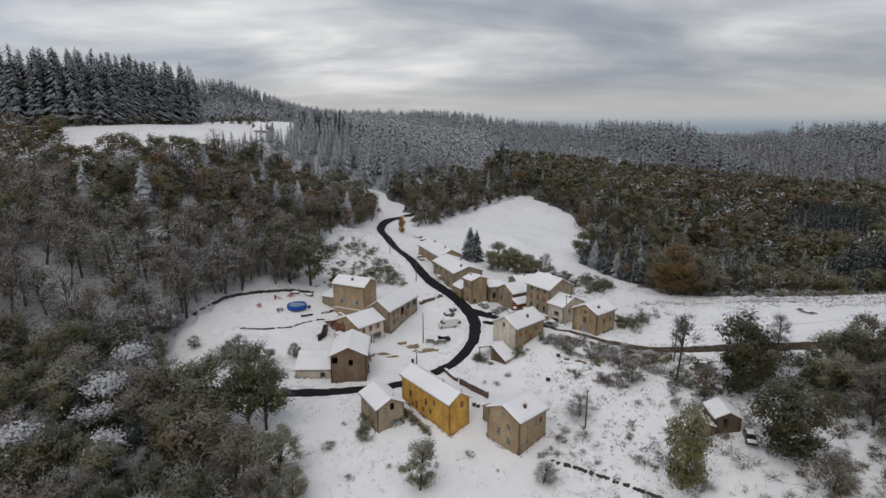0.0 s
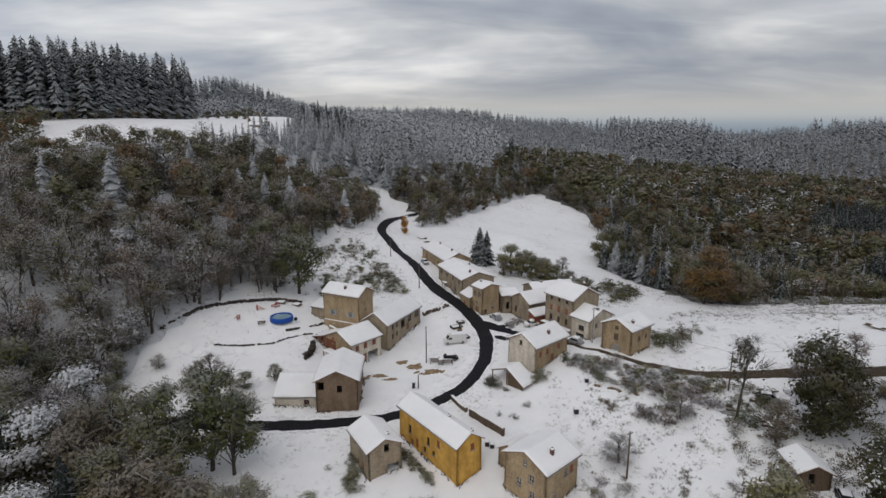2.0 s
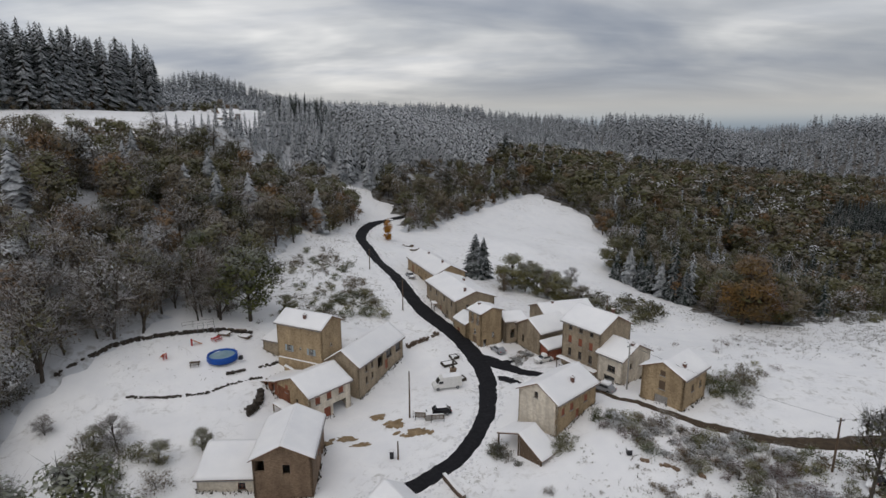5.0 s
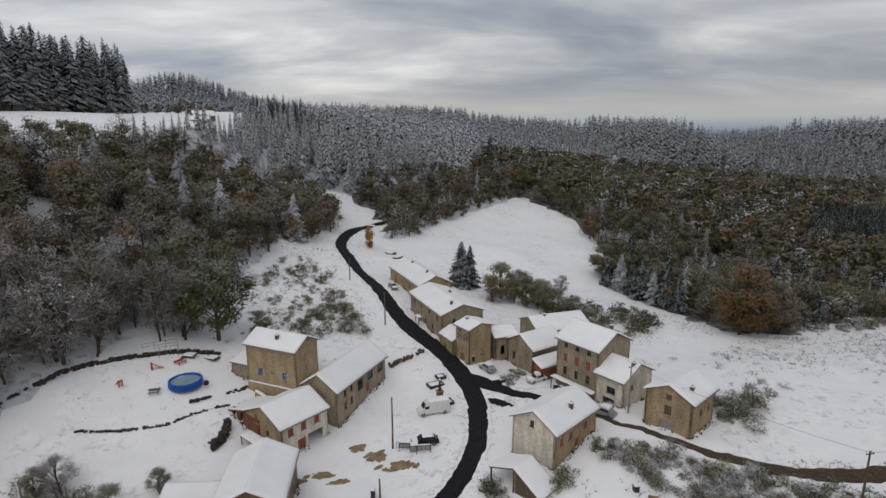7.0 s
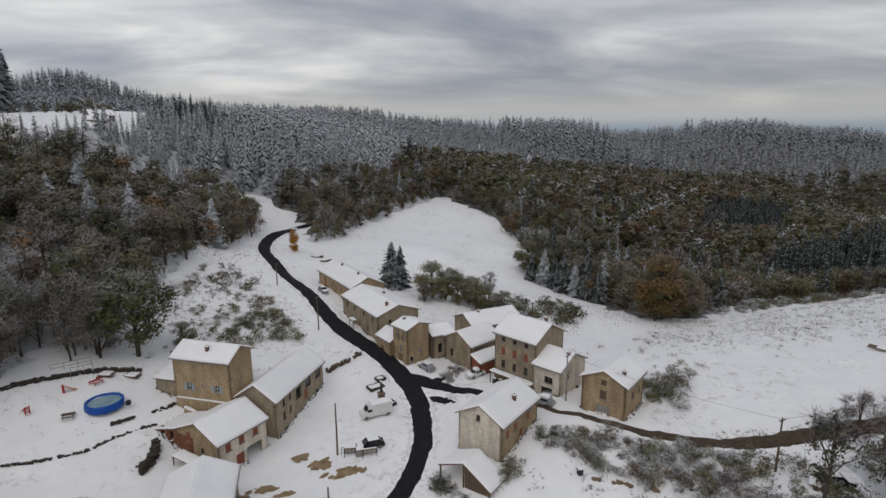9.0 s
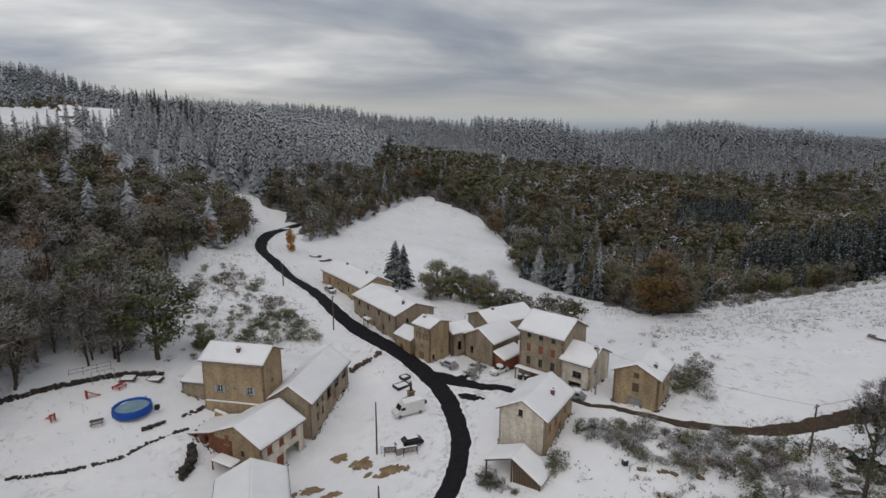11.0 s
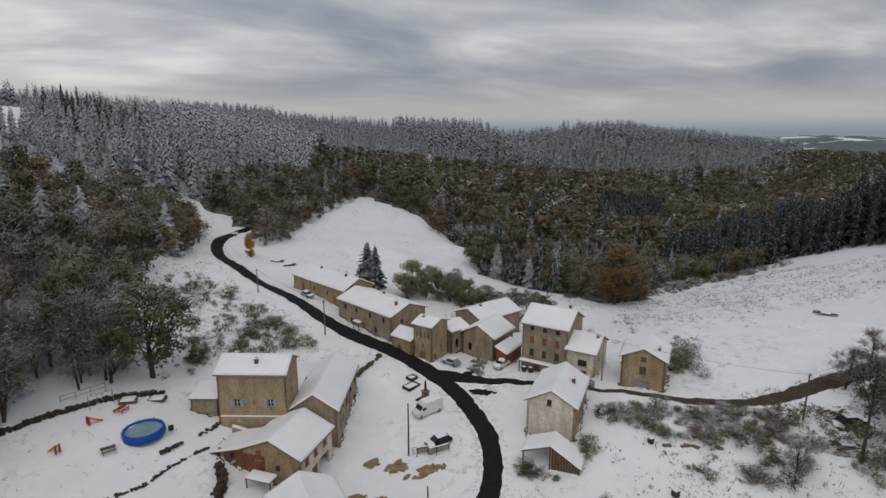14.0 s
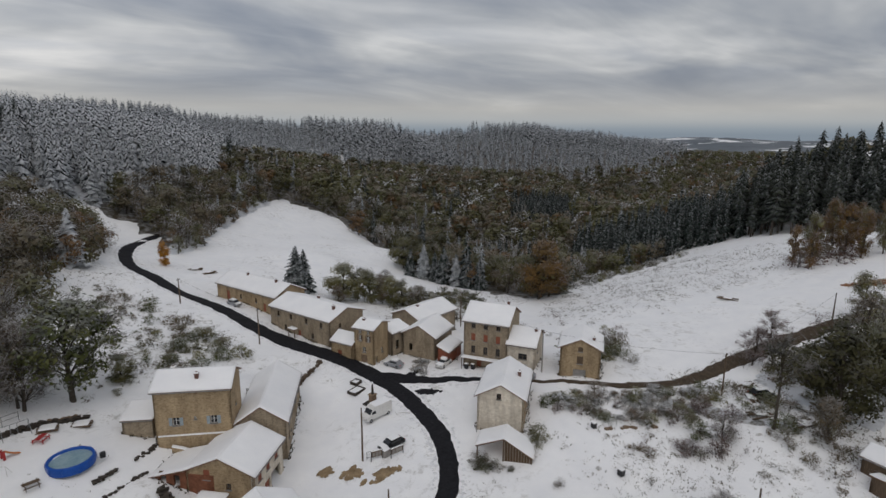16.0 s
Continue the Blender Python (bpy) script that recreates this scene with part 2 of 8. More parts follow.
ZINC = plain("zinc", (0.22, 0.23, 0.24), (0.36, 0.37, 0.38), 3, 0.45, 0.05, 0.01, metal=0.7)
RUBBER = plain("rubber", (0.012, 0.012, 0.012), (0.025, 0.025, 0.025), 5, 0.8, 0.1, 0.01)
POOL_BLUE = plain("blue_pool_liner", (0.008, 0.06, 0.30), (0.016, 0.10, 0.44), 1.5, 0.4, 0.1, 0.02)
POOL_ICE = plain("slushy_water", (0.16, 0.27, 0.33), (0.34, 0.44, 0.48), 0.9, 0.35, 0.1, 0.02)
GLASS, _nt, _b = material("window_glass", 0.08)
_b.inputs["Base Color"].default_value = (0.02, 0.022, 0.025, 1)
_b.inputs["Specular IOR Level"].default_value = 0.5
BLACK_PAINT, _nt, _b = material("black_car_paint", 0.25)
_b.inputs["Base Color"].default_value = (0.012, 0.012, 0.014, 1)
SILVER_PAINT = plain("silver_car_paint", (0.30, 0.31, 0.33), (0.36, 0.37, 0.39), 1, 0.3, 0.02, 0.01, metal=0.4)
RED_PLASTIC = plain("red_plastic", (0.32, 0.03, 0.03), (0.45, 0.05, 0.05), 3, 0.5, 0.05, 0.01)
ORANGE_PLASTIC = plain("orange_plastic", (0.45, 0.14, 0.03), (0.60, 0.22, 0.06), 3, 0.5, 0.05, 0.01)
SPRUCE = make_foliage("snowy_spruce", [(0.3, (0.023, 0.034, 0.029)), (0.7, (0.052, 0.065, 0.057))], 0.72, 0.1, 0.22, 0.92, 0.9, 1.0, (1.3, 1.3, 0.4))
SPRUCE_WHITE = make_foliage("snow_laden_spruce", [(0.3, (0.024, 0.032, 0.034)), (0.7, (0.050, 0.060, 0.055))], 0.84, 0.1, 0.08, 0.78, 0.65, 0.7, (1.2, 1.2, 0.3))
SPRUCE_DARK = make_foliage("dark_spruce", [(0.3, (0.010, 0.018, 0.014)), (0.7, (0.024, 0.037, 0.029))], 0.55, 0.1, 0.58, 1.05, 0.9, 1.0, (1.3, 1.3, 0.4))
# far conifers: snow on a base paled and blued to stand for haze
SPRUCE_FAR = make_foliage("hazy_snowy_spruce", [(0.3, (0.045, 0.057, 0.062)), (0.7, (0.065, 0.077, 0.083))], 0.66, 0.02, 0.08, 0.92, 0.5, 0.15)
LEAF = make_foliage("autumn_leaves", [(0.28, (0.126, 0.117, 0.064)), (0.42, (0.172, 0.147, 0.098)), (0.52, (0.160, 0.132, 0.092)), (0.62, (0.176, 0.128, 0.072)), (0.72, (0.128, 0.118, 0.067))], 0.17, 0.13, 0.55, 1.15, 0.6)
LEAF_GREEN = make_foliage("green_leaves", [(0.3, (0.096, 0.098, 0.042)), (0.7, (0.172, 0.156, 0.070))], 0.16, 0.3, 0.55, 1.15, 0.6)
LEAF_HIGH = make_foliage("olive_green_leaves", [(0.3, (0.067, 0.081, 0.025)), (0.7, (0.137, 0.140, 0.050))], 0.30, 0.3, 0.60, 1.10, 1.0)
LEAF_WHITE = make_foliage("white_laden_leaves", [(0.3, (0.080, 0.076, 0.056)), (0.7, (0.140, 0.125, 0.092))], 0.88, 0.2, 0.12, 0.70, 0.95, 0.9)
LEAF_OCHRE = make_foliage("ochre_leaves", [(0.3, (0.105, 0.075, 0.030)), (0.7, (0.240, 0.135, 0.045))], 0.16, 0.25, 0.6, 1.15, 0.6)
LEAF_ORANGE = make_foliage("orange_leaves", [(0.3, (0.396, 0.176, 0.022)), (0.7, (0.550, 0.275, 0.039))], 0.15, 0.4, 0.5, 1.0, 0.6)
LEAF_SNOWY = make_foliage("snow_laden_leaves", [(0.3, (0.098, 0.093, 0.066)), (0.7, (0.165, 0.147, 0.108))], 0.78, 0.2, 0.15, 0.95, 0.95, 1.0)
LEAF_RUST = make_foliage("rust_leaves", [(0.3, (0.150, 0.092, 0.046)), (0.7, (0.230, 0.138, 0.064))], 0.12, 0.2, 0.6, 1.2, 0.6)
LEAF_DARK = make_foliage("dark_green_leaves", [(0.3, (0.043, 0.046, 0.020)), (0.7, (0.096, 0.085, 0.037))], 0.16, 0.3, 0.6, 1.2, 0.9)
PINE = make_foliage("dark_pine", [(0.3, (0.012, 0.019, 0.013)), (0.7, (0.034, 0.040, 0.026))], 0.42, 0.1, 0.58, 1.05, 0.9, 1.0, (1.3, 1.3, 0.4))
LITTER = make_foliage("leaf_litter", [(0.3, (0.055, 0.046, 0.030)), (0.7, (0.12, 0.095, 0.065))], 0.92, 0.09, 0.30, 0.85, 0.8)
LITTER_BROWN = make_foliage("brown_litter", [(0.3, (0.045, 0.038, 0.024)), (0.7, (0.09, 0.070, 0.045))], 0.35, 0.09, 0.80, 1.2, 0.75)
TWIG = make_foliage("snowy_twigs", [(0.3, (0.099, 0.075, 0.055)), (0.7, (0.177, 0.136, 0.102))], 0.42, 0.2, 0.30, 1.0, 0.7)
TWIG_DARK = make_foliage("dark_twigs", [(0.3, (0.052, 0.044, 0.034)), (0.7, (0.104, 0.086, 0.065))], 0.22, 0.2, 0.4, 1.0, 0.5)
LEAF_OLIVE = make_foliage("olive_leaves", [(0.3, (0.131, 0.131, 0.050)), (0.7, (0.237, 0.213, 0.090))], 0.22, 0.3, 0.45, 1.0, 0.6)
TWIG_RUST = make_foliage("rusty_twigs", [(0.3, (0.091, 0.049, 0.039)), (0.7, (0.169, 0.101, 0.075))], 0.28, 0.2, 0.3, 1.0, 0.5)

# ---------------------------------------------------------------- ground

HILLS = [
    (-180, 315, 90, 15.34),
    (-40, 60, 90, -25.54),
    (-100, 1000, 250, 67.02),
    (578, 770, 150, 37.66),
    (250, 340, 90, -34.50),
    (-900, 500, 250, 86.16),
    (400, 200, 90, 31.91),
    (-400, 600, 150, 52.48),
    (-420, 1000, 90, 77.16),
    (-400, 0, 150, 54.67),
    (700, 500, 150, -44.21),
    (0, -150, 90, -54.40),
    (250, 120, 90, 15.39),
    (100, 600, 150, 30.80),
    (145, 298, 90, -25.15),
    (600, 200, 90, 32.20),
    (-500, 300, 90, 33.13),
    (-900, -300, 90, 28.05),
    (200, 550, 90, -23.15),
    (-600, 1200, 90, 62.17),
    (448, 434, 90, -28.44),
    (-148, 216, 90, 22.20),
    (-138, 422, 90, 30.89),
    (60, 20, 90, 16.44),
]
RISES = [
    (320, 770, 90, 8.17),
    (-1800, 1500, 150, 45.71),
    (-47, 300, 90, -6.06),
    (0, -800, 90, -19.05),
    (-300, 330, 90, 9.43),
    (-150, 150, 90, 9.32),
    (145, 298, 90, 3.27),
    (600, 350, 90, -20.06),
    (300, -100, 90, -15.58),
    (500, 150, 90, 15.09),
    (-100, 1000, 90, -13.68),
    (361, 597, 90, -13.55),
    (-333, 1043, 90, 9.62),
    (805, 714, 90, 12.23),
    (900, 500, 90, -13.63),
    (700, 500, 90, 12.61),
    (300, 250, 90, -6.84),
    (-2000, -500, 150, 22.86),
    (530, 769, 90, -2.53),
    (-60, 20, 90, -7.00),
    (-250, 200, 90, -10.38),
    (110, 105, 90, 2.06),
    (-66, 437, 90, 5.53),
    (100, 600, 90, -8.09),
    (-245, 310, 36, 9.0),
    (-165, 395, 36, -5.0),
    (315, 150, 45, -26.0),
]
KNOLLS = [
    (-92, 283, 14, 12.46),
    (-95, 184, 14, 7.77),
    (75, 285, 22, 7.49),
    (-84, 122, 14, -6.63),
    (30, 131, 14, 3.08),
    (-148, 216, 22, -12.84),
    (-29, 261, 22, -2.82),
    (115, 200, 36, -3.62),
    (116, 323, 14, -4.80),
    (80, 100, 14, -3.23),
    (30, 260, 14, 4.50),
    (-130, 300, 22, 4.25),
    (-75, 150, 9, 2.88),
    (6, 332, 9, -3.53),
    (-13, 98, 14, 2.27),
    (60, 20, 22, -10.60),
    (-12, 147, 9, -1.20),
    (-39, 211, 9, -2.71),
    (-29, 285, 9, -3.01),
    (-156, 258, 9, 4.17),
    (60, 140, 14, 1.52),
    (60, 185, 14, -2.53),
    (-250, 200, 9, 9.34),
    (0, 0, 36, -7.91),
]
TERRACES = [
    (-18, 157, 6, 4.16),
    (-58, 115, 14, -1.38),
    (10, 107, 6, 1.77),
    (-90, 162, 6, -1.78),
    (-9, 154, 6, -1.81),
    (-10, 220, 6, -1.92),
    (5, 240, 9, 1.70),
    (50, 106, 6, 1.46),
    (-42, 149, 6, 1.02),
    (40, 60, 14, -6.46),
    (100, 160, 9, 1.26),
    (30, 190, 9, -1.19),
    (90, 180, 6, -1.21),
    (-74, 233, 14, -0.92),
    (70, 160, 9, 0.86),
    (-90, 100, 6, -0.83),
    (50, 91, 6, 0.83),
    (97, 141, 6, 0.79),
    (4, 172, 6, 0.70),
    (-84, 122, 9, 0.76),
    (-20, 228, 6, 0.75),
    (-1, 146, 6, 0.93),
    (-16, 142, 6, -0.44),
    (10, 146, 6, -0.71),
]


def wave(x, y, s, seed=0.0):
    """Cheap smooth unevenness, about -1 to 1, with features of about s metres."""
    a = np.sin(x / s * 1.7 + 1.3 * np.sin(y / s * 1.1 + seed) + seed)
    b = np.sin(y / s * 1.9 + 1.1 * np.sin(x / s * 1.3 + 2 * seed) + 2.1 * seed)
    c = np.sin((x + y) / s * 2.9 + seed * 3.3) * np.sin((x - y) / s * 2.3 + seed)
    return (a + b + c) / 3


def height(x, y):
    """The lie of the land: the valley, its hills and the knolls and terraces of the village."""
    x, y = np.asarray(x, float), np.asarray(y, float)
    z = np.zeros(np.broadcast(x, y).shape)
    for cx, cy, s, h in HILLS + RISES + KNOLLS + TERRACES:
        z = z + h * np.exp(-((x - cx) ** 2 + (y - cy) ** 2) / (2 * s * s))
    far = np.clip((np.hypot(x, y) - 1000) / 800, 0, 1)
    z = z + far * (4 + 20 * wave(x, y, 380.0, 0.7) + 11 * wave(x, y, 150.0, 2.2))
    near = np.clip(1 - np.hypot(x, y - 150) / 400, 0, 1)
    return z + near * (0.16 * wave(x, y, 3.1, 1.0) + 0.10 * wave(x, y, 1.3, 3.0)) + 0.4 * wave(x, y, 17.0, 5.0) * (1 - near)


def ground_z(x, y):
    return float(height(x, y))


def unit(a):
    a = np.asarray(a, float)
    return a / (np.linalg.norm(a, axis=-1, keepdims=True) + 1e-9)


def fast_mesh(name, verts, tris, mats, index=None, smooth=False, normals=None):
    """A triangle mesh from arrays; normals round off the shading of crowns made of many small leaves."""
    me = bpy.data.meshes.new(name)
    verts, tris = np.asarray(verts, np.float32), np.asarray(tris, np.int32)
    me.vertices.add(len(verts))
    me.vertices.foreach_set("co", verts.ravel())
    me.loops.add(tris.size)
    me.loops.foreach_set("vertex_index", tris.ravel())
    me.polygons.add(len(tris))
    me.polygons.foreach_set("loop_start", np.arange(0, tris.size, 3, dtype=np.int32))
    me.polygons.foreach_set("loop_total", np.full(len(tris), 3, np.int32))
    for m in mats:
        me.materials.append(m)
    if index is not None:
        me.polygons.foreach_set("material_index", np.asarray(index, np.int32))
    me.polygons.foreach_set("use_smooth", np.full(len(tris), smooth))
    me.update(calc_edges=True)
    if normals is not None:
        me.attributes.new("custom_normal", "FLOAT_VECTOR", "POINT").data.foreach_set("vector", np.asarray(normals, np.float32).ravel())
    me.validate()
    return me


def steps(lo, hi, fine, far, grow=1.09):
    """Lines of a grid: even between lo and hi, ever wider beyond."""
    mid = list(np.arange(lo, hi + fine / 2, fine))
    out, d = [hi], fine
    while out[-1] < far:
        d *= grow
        out.append(out[-1] + d)
    left, d = [lo], fine
    while left[-1] > -far:
        d *= grow
        left.append(left[-1] - d)
    return np.array(left[:0:-1] + mid + out[1:])


def make_ground():
    xs, ys = steps(-75, 110, 1.25, 4300), steps(70, 235, 1.25, 4300)
    X, Y = np.meshgrid(xs, ys)
    V = np.stack([X, Y, height(X, Y)], -1).reshape(-1, 3)
    nx, ny = len(xs), len(ys)
    i = (np.arange(ny - 1)[:, None] * nx + np.arange(nx - 1)).ravel()
    T = np.concatenate([np.stack([i, i + 1, i + nx + 1], 1), np.stack([i, i + nx + 1, i + nx], 1)])
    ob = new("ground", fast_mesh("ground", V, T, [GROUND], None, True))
    return tagged(ob, "snow-covered hillside with dead grass showing through", "ground", kind="structure")


make_ground()


def smooth_line(pts, step=1.0):
    """A soft line through points of the plan, with points every step metres."""
    p = np.array(pts, float)
    q = np.vstack([2 * p[0] - p[1], p, 2 * p[-1] - p[-2]])
    out = []
    for k in range(1, len(q) - 2):
        n = max(2, int(np.linalg.norm(q[k + 1] - q[k]) / step))
        for t in np.linspace(0, 1, n, endpoint=False):
            out.append(0.5 * (2 * q[k] + (q[k + 1] - q[k - 1]) * t + (2 * q[k - 1] - 5 * q[k] + 4 * q[k + 1] - q[k + 2]) * t**2
                              + (3 * q[k] - q[k - 1] - 3 * q[k + 1] + q[k + 2]) * t**3))
    return np.array(out + [p[-1]])


def ribbon(name, pts, width, mat, lift, seed, label, category, ragged=0.25, cross=8, kind="structure"):
    """A strip on the ground along a line, with ragged edges. width: a number, or one for each point of the line's run."""
    c = smooth_line(pts, 0.7)
    d = np.gradient(c, axis=0)
    d /= np.linalg.norm(d, axis=1)[:, None]
    side = np.stack([d[:, 1], -d[:, 0]], 1)
    k = np.arange(len(c), dtype=float)
    w = np.interp(np.linspace(0, 1, len(c)), np.linspace(0, 1, len(width)), width) if isinstance(width, (list, tuple)) else np.full(len(c), width)
    lo = -w / 2 + ragged * (wave(k, k * 0, 2.3, seed) + 0.6 * wave(k, k * 0, 0.9, seed + 2))
    hi = w / 2 + ragged * (wave(k, k * 0, 2.0, seed + 4) + 0.6 * wave(k, k * 0, 0.8, seed + 6))
    rows = []
    for j in np.linspace(0, 1, cross + 1):
        xy = c + side * (lo + (hi - lo) * j)[:, None]
        rows.append(np.column_stack([xy, height(xy[:, 0], xy[:, 1]) + (lift if 0 < j < 1 else lift - 0.25)]))
    V = np.stack(rows, 1)
    n, m = V.shape[:2]
    i = (np.arange(n - 1)[:, None] * m + np.arange(m - 1)).ravel()
    T = np.concatenate([np.stack([i, i + 1, i + m + 1], 1), np.stack([i, i + m + 1, i + m], 1)])
    ob = new(name, fast_mesh(name, V.reshape(-1, 3), T, [mat], None, True))
    return tagged(ob, label, category, kind=kind)


MAIN = [(-12, 292), (-22.5, 281), (-27.4, 263), (-28.4, 246), (-26.2, 233), (-20.7, 219.4), (-12.3, 202.4), (-6.7, 187.3), (-0.6, 175.0), (4.0, 167.7), (7.0, 160.7), (9.2, 151.7), (9.0, 145.3),
        (8.0, 137.2), (4.8, 129.8), (1.2, 125.1), (-5.0, 120.6), (-12.2, 117), (-24, 115.3), (-40, 115), (-50, 115.4), (-62, 115)]
SIDE = [(8.2, 158.5), (11.3, 157), (15.7, 153), (20.5, 149.6), (27.3, 141.0)]
LANE = [(24, 144.2), (31.3, 136.2), (39.1, 128.6), (47.5, 123.2), (52.6, 121.9), (57.9, 121.1), (64, 121), (75, 120.4), (85.5, 118.7), (95.3, 115.9), (105.2, 111.9), (118, 106), (135, 98)]
ribbon("road", MAIN, [3.6, 4.0, 4.2, 4.2, 4.3, 5.2, 4.2, 3.3, 3.3, 3.3, 3.2], ASPHALT_MAT, 0.16, 1.0, "wet black asphalt road cleared of snow", "road")
ribbon("side_road", SIDE, [5.0, 2.6, 2.0, 1.4], ASPHALT_MAT, 0.13, 3.0, "narrow wet side road with slushy edges", "road", 0.4)
ribbon("grass_bank", [(42.5, 122), (45, 116.5), (47, 111.5), (49.6, 106.5), (51, 101.5)], [1.6, 3.0, 4.0, 3.4, 1.6], BANK_GRASS, 0.1, 7.0, "olive-brown grassy bank below the lane", "bank", 0.6)
ribbon("lane", LANE, [0.9, 1.5, 2.9, 4.0, 4.5, 4.7, 4.8, 4.4], VERGE, 0.12, 5.0, "brown grassy farm lane edged with snow", "lane", 0.45)

# ---------------------------------------------------------------- building blocks


def part(name, bm, mat, parent=None, label=""):
    """Links a bmesh as one mesh object under a thing or a part."""
    me = bpy.data.meshes.new(name)
    bm.to_mesh(me)
    bm.free()
    for m in mat if isinstance(mat, (list, tuple)) else [mat]:
        me.materials.append(m)
    ob = new(name, me)
    ob.parent = parent
    return tagged(ob, label)


def reuse(name, mesh, parent, m):
    ob = new(name, mesh)
    ob.parent = parent
    ob.matrix_basis = m
    return ob


def empty(name, m):
    ob = new(name)
    ob.matrix_world = m
    return ob


def box(bm, x0, y0, z0, x1, y1, z1, bevel=0.0):
    vs = [bm.verts.new((x, y, z)) for z in (z0, z1) for y in (y0, y1) for x in (x0, x1)]
    fs = [bm.faces.new([vs[i] for i in f]) for f in ((0, 2, 3, 1), (4, 5, 7, 6), (0, 1, 5, 4), (2, 6, 7, 3), (0, 4, 6, 2), (1, 3, 7, 5))]
    if bevel:
        bmesh.ops.bevel(bm, geom=list({e for f in fs for e in f.edges}), offset=bevel, segments=2, affect="EDGES")
    return bm


def tube(bm, pts, radii, sides=6):
    """A tapered pipe through points."""
    rings = []
    for k, (p, r) in enumerate(zip(pts, radii)):
        p = Vector(p)
        d = (Vector(pts[min(k + 1, len(pts) - 1)]) - Vector(pts[max(k - 1, 0)])).normalized()
        a = d.orthogonal().normalized()
        b = d.cross(a)
        rings.append([bm.verts.new(p + r * (math.cos(t) * a + math.sin(t) * b)) for t in np.linspace(0, 2 * math.pi, sides, endpoint=False)])
    for lo, hi in zip(rings, rings[1:]):
        for i in range(sides):
            bm.faces.new((lo[i], lo[(i + 1) % sides], hi[(i + 1) % sides], hi[i]))
    bm.faces.new(rings[0][::-1])
    bm.faces.new(rings[-1])
    return bm


def panel(bm, W, H, rise, holes, place, thick=0.35, peak=0.5):
    """One wall, W wide and H high to the eaves, with a gable of that rise and openings that go through it."""
    top = lambda u: H + (rise * (u / (peak * W) if u <= peak * W else (W - u) / max(1e-6, (1 - peak) * W)) if rise else 0)
    us = sorted({0, W, *([peak * W] if rise and 0 < peak < 1 else []), *(u for h in holes for u in (h[0], h[0] + h[2]))})

    def quad(p):
        for depth, flip in ((0, 0), (-thick, 1)):
            vs = [bm.verts.new(place(u, depth, v)) for u, v in p]
            bm.faces.new(vs[::-1] if flip else vs)

    for a, b in zip(us, us[1:]):
        v0 = 0.0
        for h in sorted((h for h in holes if h[0] <= a + 1e-6 and h[0] + h[2] >= b - 1e-6), key=lambda h: h[1]):
            if h[1] > v0:
                quad([(a, v0), (b, v0), (b, h[1]), (a, h[1])])
            v0 = h[1] + h[3]
        quad([(a, v0), (b, v0), (b, top(b)), (a, top(a))])
    for u, v, w, h in holes:
        c = [(u, v), (u + w, v), (u + w, v + h), (u, v + h)]
        for p, q in zip(c, c[1:] + c[:1]):
            bm.faces.new([bm.verts.new(place(*x)) for x in ((p[0], 0, p[1]), (p[0], -thick, p[1]), (q[0], -thick, q[1]), (q[0], 0, q[1]))])
    for u in (0, W):
        bm.faces.new([bm.verts.new(place(u, d, v)) for d, v in ((0, 0), (0, top(u)), (-thick, top(u)), (-thick, 0))])


WINDOW_MESHES = {}


def window_meshes(w, h):
    key = (round(w, 2), round(h, 2))
    if key not in WINDOW_MESHES:
        f = bmesh.new()
        for x0, x1, z0, z1 in ((0, w, 0, 0.07), (0, w, h - 0.07, h), (0, 0.07, 0.07, h - 0.07), (w - 0.07, w, 0.07, h - 0.07), (w / 2 - 0.04, w / 2 + 0.04, 0.07, h - 0.07),
                               (0.07, w / 2 - 0.04, h * 0.55, h * 0.55 + 0.04), (w / 2 + 0.04, w - 0.07, h * 0.55, h * 0.55 + 0.04)):
            box(f, x0, 0, z0, x1, 0.07, z1)
        p = bmesh.new()
        box(p, 0, 0, 0, w / 2 - 0.11, 0.02, h - 0.14)
        s = bmesh.new()
        box(s, 0, 0, 0, w / 2, 0.05, h, 0.008)
        for k in range(6):
            box(s, 0.06, -0.012, 0.12 + k * (h - 0.3) / 6, w / 2 - 0.06, -0.002, 0.12 + (k + 0.55) * (h - 0.3) / 6)
        i = bmesh.new()
        box(i, -0.12, -0.12, -0.1, w + 0.12, 0.2, 0.0, 0.015)
        meshes = []
        for name, bm in (("window_frame", f), ("pane", p), ("shutter", s), ("window_sill", i)):
            me = bpy.data.meshes.new(name)
            bm.to_mesh(me)
            bm.free()
            meshes.append(me)
        WINDOW_MESHES[key] = meshes
    return WINDOW_MESHES[key]


TINTED = {}


def tinted(mesh, mat):
    key = (mesh.name, mat.name)
    if key not in TINTED:
        me = mesh.copy()
        me.materials.clear()
        me.materials.append(mat)
        TINTED[key] = me
    return TINTED[key]


